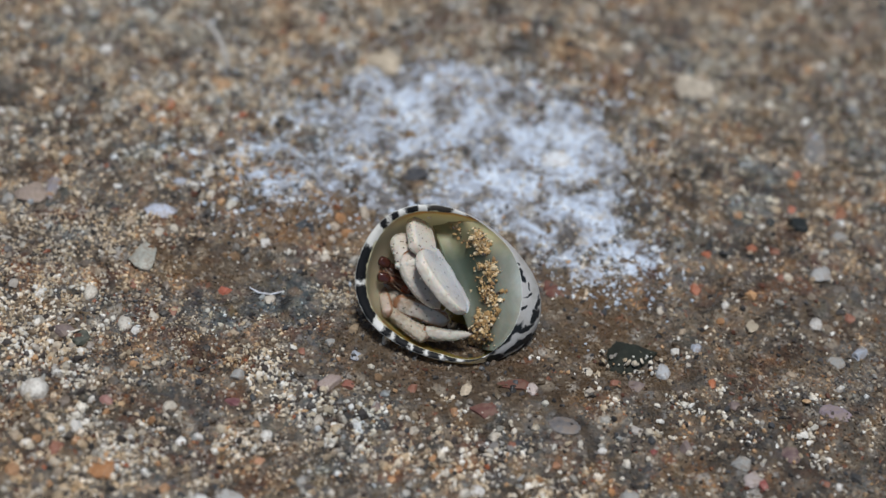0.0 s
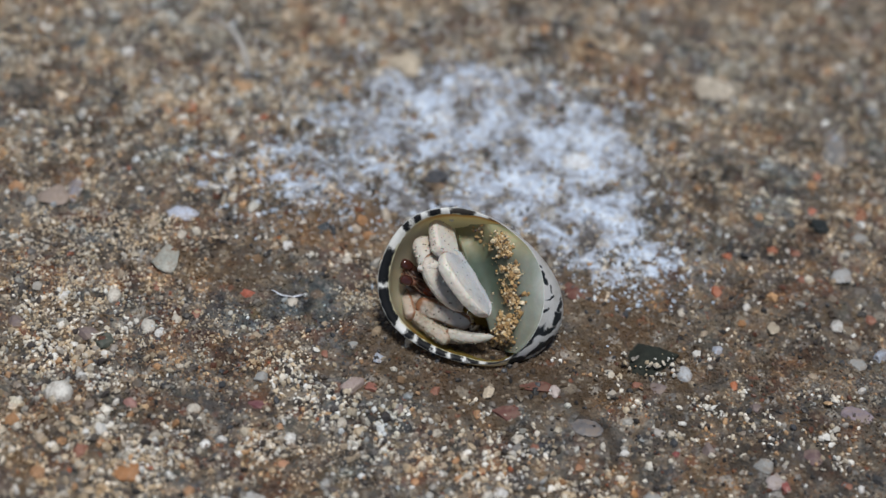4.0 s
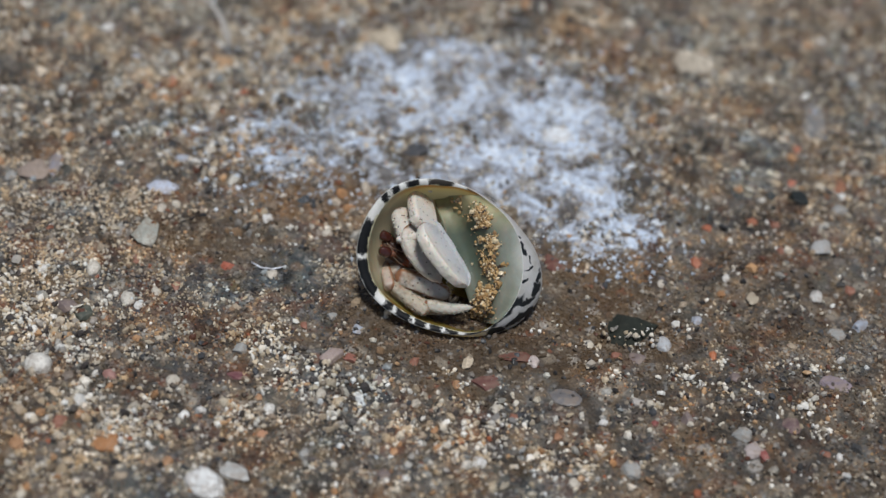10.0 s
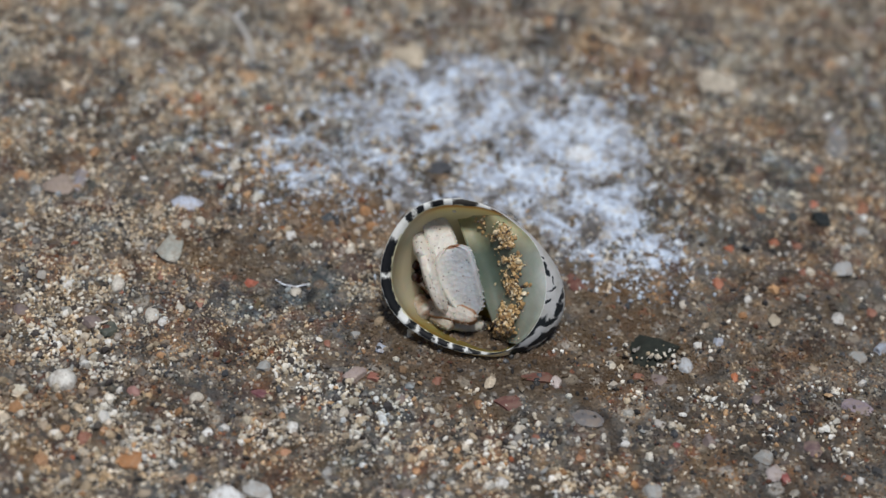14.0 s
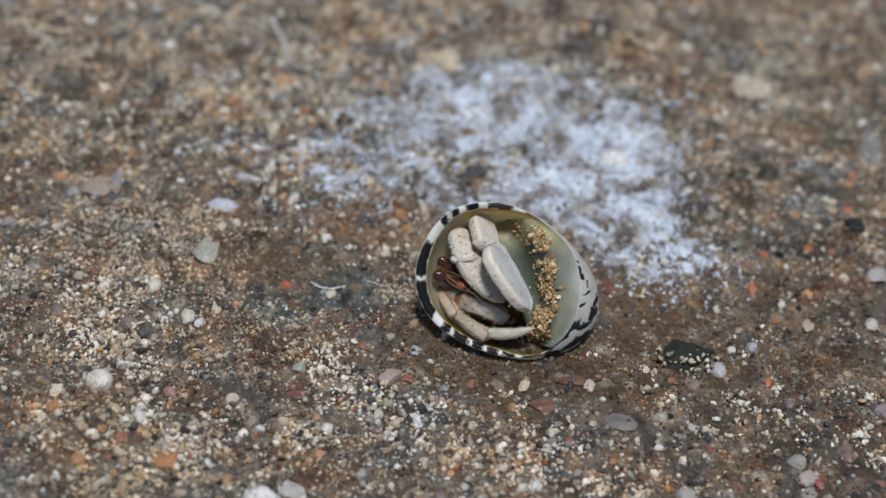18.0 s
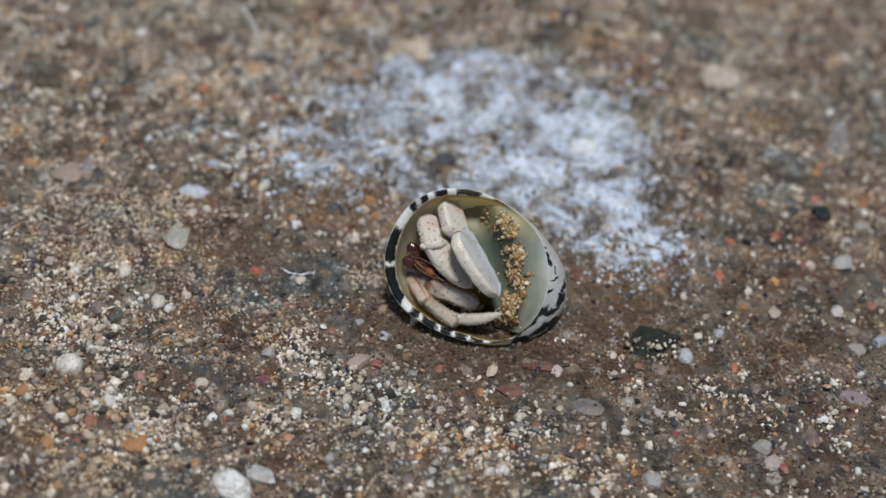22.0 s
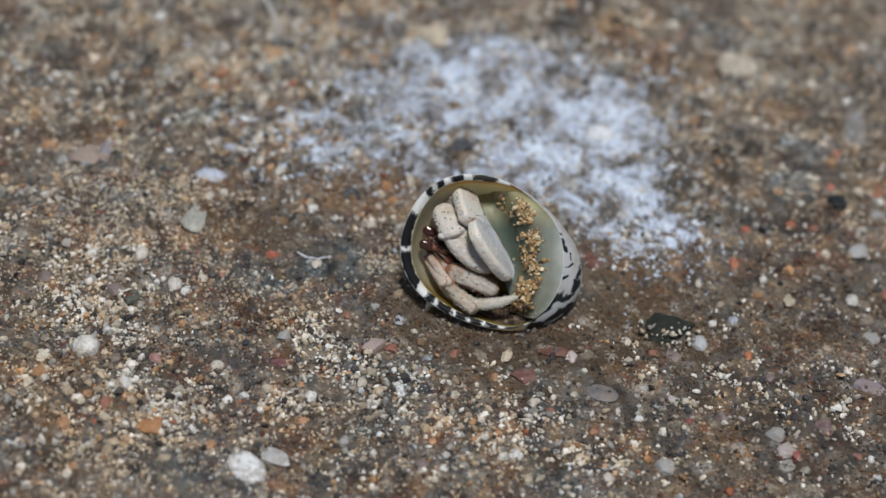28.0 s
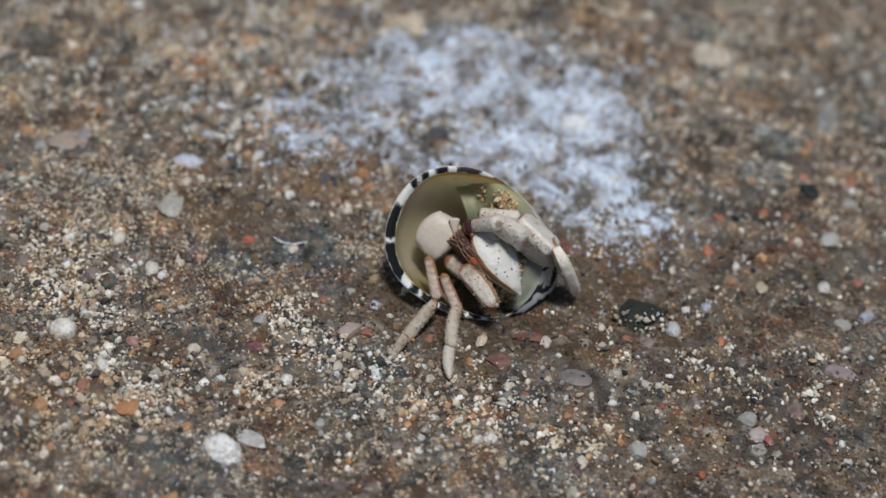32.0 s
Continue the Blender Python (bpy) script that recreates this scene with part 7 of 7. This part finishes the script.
POSES['R2m'] = [
    (0, -4.65, -1.43, -6.00, -4.00, -3.31, -2.76, 0.00),
    (11.72, -4.65, -1.43, -6.00, -4.00, -3.31, -2.76, 0.00),
    (12.0, -4.79, -1.30, -7.00, -3.57, -3.44, -4.11, 0.00),
    (16.45, -4.79, -1.30, -7.00, -3.57, -3.44, -4.11, 0.00),
    (17.0, -5.40, -0.91, -4.40, -3.85, -3.51, -2.11, 0.00),
    (18.2, -4.73, -1.68, -4.00, -3.54, -3.70, -1.01, 0.00),
    (20, -4.73, -1.68, -4.00, -3.54, -3.70, -1.01, 0.00),
    (27.5, -4.67, -0.81, -2.20, -2.66, -3.64, -0.66, 0.00),
    (28.5, -4.67, -0.81, -2.20, -2.66, -3.64, -0.66, 0.00),
    (29, -4.70, -1.20, -2.00, -2.57, -3.80, -0.22, 0.00),
    (29.3, -4.43, -1.18, -1.60, -2.42, -3.83, 0.23, 0.00),
    (29.6, -4.73, -1.27, -1.40, -2.83, -3.74, 0.78, 0.00),
    (30, -4.29, -0.97, -0.60, -2.46, -3.49, 1.58, 0.00),
    (30.2, -3.96, -1.02, -0.30, -1.88, -3.62, 1.44, 0.00),
    (30.4, -3.64, -1.06, 0.00, -1.30, -3.75, 1.31, 0.00),
    (31, -2.84, -1.87, 0.20, -0.38, -4.76, 0.20, 0.00),
    (31.5, -1.61, -2.97, 0.60, 0.30, -6.25, 0.60, 0.00),
    (32, -1.53, -3.70, 0.60, -0.00, -7.18, 0.60, 0.00),
]
POSES['R2p'] = [
    (0, -4.16, -2.98, -1.60, -0.72, -5.22, -1.60, 0.00),
    (11.72, -4.16, -2.98, -1.60, -0.72, -5.22, -1.60, 0.00),
    (12.0, -3.84, -3.30, -4.00, -0.17, -5.13, -4.00, 0.00),
    (16.45, -3.84, -3.30, -4.00, -0.17, -5.13, -4.00, 0.00),
    (17.0, -3.93, -3.23, -1.70, -0.44, -5.39, -1.70, 0.00),
    (18.2, -3.57, -3.64, -1.00, -0.12, -5.86, -1.00, 0.00),
    (20, -3.57, -3.64, -1.00, -0.12, -5.86, -1.00, 0.00),
    (27.5, -3.08, -3.41, -0.80, 0.25, -5.79, -0.80, 0.00),
    (28.5, -3.08, -3.41, -0.80, 0.25, -5.79, -0.80, 0.00),
    (29, -2.82, -3.56, -0.70, 0.62, -5.78, -0.70, 0.00),
    (29.3, -2.61, -3.65, -0.60, 0.78, -5.96, -0.60, 0.00),
    (29.6, -2.96, -3.75, -0.40, 0.37, -6.15, -0.40, 0.00),
    (30, -2.57, -3.42, 0.40, 0.26, -6.38, 0.40, 0.00),
    (30.2, -2.06, -3.56, 0.60, 0.16, -6.62, 2.18, 0.00),
    (30.4, -1.30, -3.82, 1.00, 0.99, -7.21, 1.00, 0.00),
    (31, -0.48, -4.65, 1.20, 1.45, -8.00, 2.56, 0.00),
    (31.5, 0.20, -6.23, 1.80, 1.22, -10.08, 2.77, 0.00),
    (32, -0.14, -7.01, 1.80, -0.51, -10.62, 3.71, 0.00),
]
POSES['R2d'] = [
    (0, -0.59, -4.97, -0.90, 3.60, -5.28, -0.90, 0.00),
    (11.72, -0.59, -4.97, -0.90, 3.60, -5.28, -0.90, 0.00),
    (12.0, -0.50, -5.01, -3.00, 3.28, -5.07, -4.84, 0.00),
    (16.45, -0.50, -5.01, -3.00, 3.28, -5.07, -4.84, 0.00),
    (17.0, -0.76, -5.17, -1.40, 3.38, -5.15, -2.10, 0.00),
    (18.2, -0.17, -5.59, -0.80, 4.01, -5.12, -0.80, 0.00),
    (20, -0.17, -5.59, -0.80, 4.01, -5.12, -0.80, 0.00),
    (27.5, 0.02, -5.59, -0.60, 4.15, -4.80, -0.60, 0.00),
    (28.5, 0.02, -5.59, -0.60, 4.15, -4.80, -0.60, 0.00),
    (29, 0.32, -5.53, -0.50, 4.51, -5.59, -0.77, 0.00),
    (29.3, 0.54, -5.75, -0.40, 4.53, -5.62, -1.71, 0.00),
    (29.6, 0.13, -6.01, -0.20, 3.90, -6.09, -2.06, 0.00),
    (30, 0.03, -6.22, 0.70, 1.96, -7.63, -2.75, 0.00),
    (30.2, -0.07, -6.50, 1.00, 1.85, -7.80, -2.50, 0.00),
    (30.4, 0.86, -7.02, 1.60, 2.59, -8.78, 5.00, 0.00),
    (31, 1.33, -7.79, 2.20, 2.10, -10.65, 2.10, 0.00),
    (31.5, 1.15, -9.83, 3.20, 1.38, -12.25, 3.97, 0.00),
    (32, -0.52, -10.30, 3.20, -0.62, -12.82, 5.18, 0.00),
]
POSES['E1'] = [
    (0, -2.80, -0.38, -2.90, -5.37, 0.49, -2.22, 0.00),
    (11.72, -2.80, -0.38, -2.90, -5.37, 0.49, -2.22, 0.00),
    (12.0, -2.55, -1.28, -6.40, -4.39, -0.20, -4.59, 0.00),
    (16.45, -2.55, -1.28, -6.40, -4.39, -0.20, -4.59, 0.00),
    (17.0, -3.43, -0.40, -3.70, -5.43, 0.55, -1.99, 0.00),
    (18.2, -2.99, -0.19, -1.60, -5.76, 0.18, -1.60, 0.00),
    (20, -2.99, -0.19, -1.60, -5.76, 0.18, -1.60, 0.00),
    (27.5, -2.95, -0.45, -1.20, -5.59, 0.50, -1.20, 0.00),
    (28.5, -2.95, -0.45, -1.20, -5.59, 0.50, -1.20, 0.00),
    (29, -2.64, -0.51, -1.20, -5.28, 0.43, -1.20, 0.00),
    (29.3, -1.95, -0.52, -1.60, -4.58, 0.45, -1.60, 0.00),
    (29.6, -2.44, -0.47, -1.20, -4.99, 0.68, -1.20, 0.00),
    (30, -2.22, -0.52, -0.60, -4.73, 0.72, -0.60, 0.00),
    (30.2, -1.83, -0.52, -0.40, -4.36, 0.68, -0.40, 0.00),
    (30.4, -1.44, -0.52, -0.20, -3.98, 0.65, -0.20, 0.00),
    (31, -0.80, -0.69, 0.00, -3.25, 0.66, 0.00, 0.00),
    (31.5, 0.40, -1.04, 0.40, -1.99, 0.41, 0.40, 0.00),
    (32, 1.48, -1.61, 0.40, -0.82, -0.02, 0.40, 0.00),
]
POSES['E2'] = [
    (0, -2.99, 0.93, -4.00, -5.17, 2.03, -3.10, 0.00),
    (11.72, -2.99, 0.93, -4.00, -5.17, 2.03, -3.10, 0.00),
    (12.0, -2.67, -0.11, -6.60, -4.40, 0.95, -4.98, 0.00),
    (16.45, -2.67, -0.11, -6.60, -4.40, 0.95, -4.98, 0.00),
    (17.0, -3.57, 0.78, -4.80, -5.35, 1.73, -3.16, 0.00),
    (18.2, -2.83, 0.36, -2.80, -5.12, 1.59, -2.80, 0.00),
    (20, -2.83, 0.36, -2.80, -5.12, 1.59, -2.80, 0.00),
    (27.5, -2.86, 0.51, -2.40, -5.08, 1.87, -2.40, 0.00),
    (28.5, -2.86, 0.51, -2.40, -5.08, 1.87, -2.40, 0.00),
    (29, -2.60, 0.57, -2.00, -4.43, 2.41, -2.00, 0.00),
    (29.3, -1.99, 0.66, -1.80, -3.98, 2.32, -1.80, 0.00),
    (29.6, -2.15, 0.79, -1.40, -3.73, 2.85, -1.23, 0.00),
    (30, -1.71, 0.38, -0.80, -2.94, 2.67, -0.80, 0.00),
    (30.2, -1.28, 0.45, -0.60, -2.38, 2.80, -0.60, 0.00),
    (30.4, -0.84, 0.53, -0.40, -1.83, 2.93, -0.40, 0.00),
    (31, -0.40, 0.36, -0.20, -1.58, 2.68, -0.20, 0.00),
    (31.5, 0.84, 0.06, 0.20, -0.01, 2.51, 0.20, 0.00),
    (32, 1.82, -0.65, 0.20, 0.82, 1.75, 0.20, 0.00),
]
POSES['M'] = [
    (0, -5.24, 1.16, -3.90, -2.29, -0.79, -3.25, 0.00),
    (11.72, -5.24, 1.16, -3.90, -2.29, -0.79, -3.25, 0.00),
    (12.0, -4.19, 0.36, -5.60, -1.78, -2.31, -5.60, 0.00),
    (16.45, -4.19, 0.36, -5.60, -1.78, -2.31, -5.60, 0.00),
    (17.0, -5.21, 0.75, -4.20, -2.37, -1.45, -4.20, 0.00),
    (18.2, -5.26, 0.67, -3.00, -2.65, -0.68, -0.92, 0.00),
    (20, -5.26, 0.67, -3.00, -2.65, -0.68, -0.92, 0.00),
    (27.5, -5.31, 0.75, -2.70, -2.32, -1.16, -2.03, 0.00),
    (28.5, -5.31, 0.75, -2.70, -2.32, -1.16, -2.03, 0.00),
    (29, -4.97, 1.00, -2.40, -1.76, -0.64, -2.40, 0.00),
    (29.3, -4.12, 1.05, -1.60, -0.96, -0.68, -1.60, 0.00),
    (29.6, -4.47, 1.14, -1.20, -1.38, -0.71, -1.20, 0.00),
    (30, -4.19, 1.08, -0.50, -1.07, -0.72, -0.50, 0.00),
    (30.2, -3.75, 1.19, -0.35, -0.64, -0.63, -0.35, 0.00),
    (30.4, -3.31, 1.29, -0.20, -0.21, -0.53, -0.20, 0.00),
    (31, -2.78, 1.20, 0.00, 0.18, -0.85, 0.00, 0.00),
    (31.5, -1.77, 0.98, 0.40, 0.87, -1.48, 0.40, 0.00),
    (32, -0.78, 0.48, 0.40, 1.85, -1.98, 0.40, 0.00),
]
POSES['B'] = [
    (0, -3.87, 1.12, -8.00, -3.22, -0.11, -3.93, 0.00),
    (11.72, -3.87, 1.12, -8.00, -3.22, -0.11, -3.93, 0.00),
    (12.0, -4.06, 0.56, -9.00, -3.41, -0.67, -4.93, 0.00),
    (16.45, -4.06, 0.56, -9.00, -3.41, -0.67, -4.93, 0.00),
    (17.0, -3.97, 0.74, -8.40, -3.31, -0.59, -4.36, 0.00),
    (18.2, -4.65, 1.01, -7.00, -3.73, -0.42, -3.05, 0.00),
    (20, -4.65, 1.01, -7.00, -3.73, -0.42, -3.05, 0.00),
    (27.5, -4.49, 1.23, -6.40, -3.69, -0.50, -2.54, 0.00),
    (28.5, -4.49, 1.23, -6.40, -3.69, -0.50, -2.54, 0.00),
    (29, -5.45, 1.25, -7.60, -4.52, -0.09, -3.62, 0.00),
    (29.3, -4.88, 1.33, -7.60, -3.96, -0.13, -3.66, 0.00),
    (29.6, -4.97, 1.54, -7.40, -3.80, 0.27, -3.46, 0.00),
    (30, -5.02, 1.35, -8.40, -3.55, -0.16, -4.65, 0.00),
    (30.2, -4.86, 1.42, -7.80, -3.13, -0.02, -4.15, 0.00),
    (30.4, -4.71, 1.49, -7.20, -2.72, 0.12, -3.65, 0.00),
    (31, -4.21, 1.39, -6.20, -2.36, 0.02, -2.57, 0.00),
    (31.5, -4.25, 2.58, -1.80, -1.12, -0.27, -1.05, 0.00),
    (32, -4.05, 1.87, -1.80, -0.62, -0.73, -1.80, 0.00),
]
POSES['U'] = [
    (0, -5.49, 1.32, -6.55, 0.51, -2.63, -5.84, 0.00),
    (11.72, -5.49, 1.32, -6.55, 0.51, -2.63, -5.84, 0.00),
    (12.0, -4.39, 0.58, -8.20, 0.50, -4.83, -8.80, 0.00),
    (16.45, -4.39, 0.58, -8.20, 0.50, -4.83, -8.80, 0.00),
    (17.0, -5.45, 0.94, -6.80, 0.32, -3.53, -7.40, 0.00),
    (18.2, -5.48, 0.78, -5.77, -0.18, -1.94, -2.16, 0.00),
    (20, -5.48, 0.78, -5.77, -0.18, -1.94, -2.16, 0.00),
    (27.5, -5.55, 0.90, -5.36, 0.49, -2.95, -4.60, 0.00),
    (28.5, -5.55, 0.90, -5.36, 0.49, -2.95, -4.60, 0.00),
    (29, -5.24, 1.13, -5.00, 1.27, -2.19, -5.60, 0.00),
    (29.3, -4.38, 1.19, -4.20, 2.02, -2.31, -4.80, 0.00),
    (29.6, -4.73, 1.30, -3.80, 1.53, -2.47, -4.40, 0.00),
    (30, -4.45, 1.23, -3.10, 1.87, -2.42, -3.70, 0.00),
    (30.2, -4.01, 1.34, -2.95, 2.30, -2.34, -3.55, 0.00),
    (30.4, -3.57, 1.45, -2.80, 2.72, -2.25, -3.40, 0.00),
    (31, -3.03, 1.37, -2.60, 2.97, -2.79, -3.20, 0.00),
    (31.5, -1.99, 1.18, -2.20, 3.36, -3.79, -2.80, 0.00),
    (32, -1.00, 0.68, -2.20, 4.34, -4.29, -2.80, 0.00),
]


def limb_pose(ax, ay, az, bx, by, bz, twist):
    x = Vector((bx - ax, by - ay, bz - az)).normalized()
    z = Vector((0, 0, 1))
    y = z.cross(x).normalized()
    z = x.cross(y)
    m = Matrix((x, y, z)).transposed().to_4x4()
    return Matrix.Translation(Vector((ax, ay, az)) * MM) @ m @ Matrix.Rotation(radians(twist), 4, "X")


def motions():
    for key, piece in PIECES.items():
        walk(piece, [(row[0], limb_pose(*row[1:])) for row in POSES[key]])
    # the crab lifts and turns its shell at the end
    lift = [(0.0, 0, 0, 0, 0), (31.3, 0, 0, 0, 0), (31.5, 0.05, -0.02, 0, 1), (32.0, 0.86, -0.6, 0.2, 8)]
    walk(CRAB, [(t, SHELL_POSE @ pose(x * MM, y * MM, z * MM)) for t, x, y, z, turn in lift])
    walk(SHELL, [(t, SHELL_POSE @ pose(x * MM, y * MM, z * MM, 0, turn, 0)) for t, x, y, z, turn in lift])


motions()
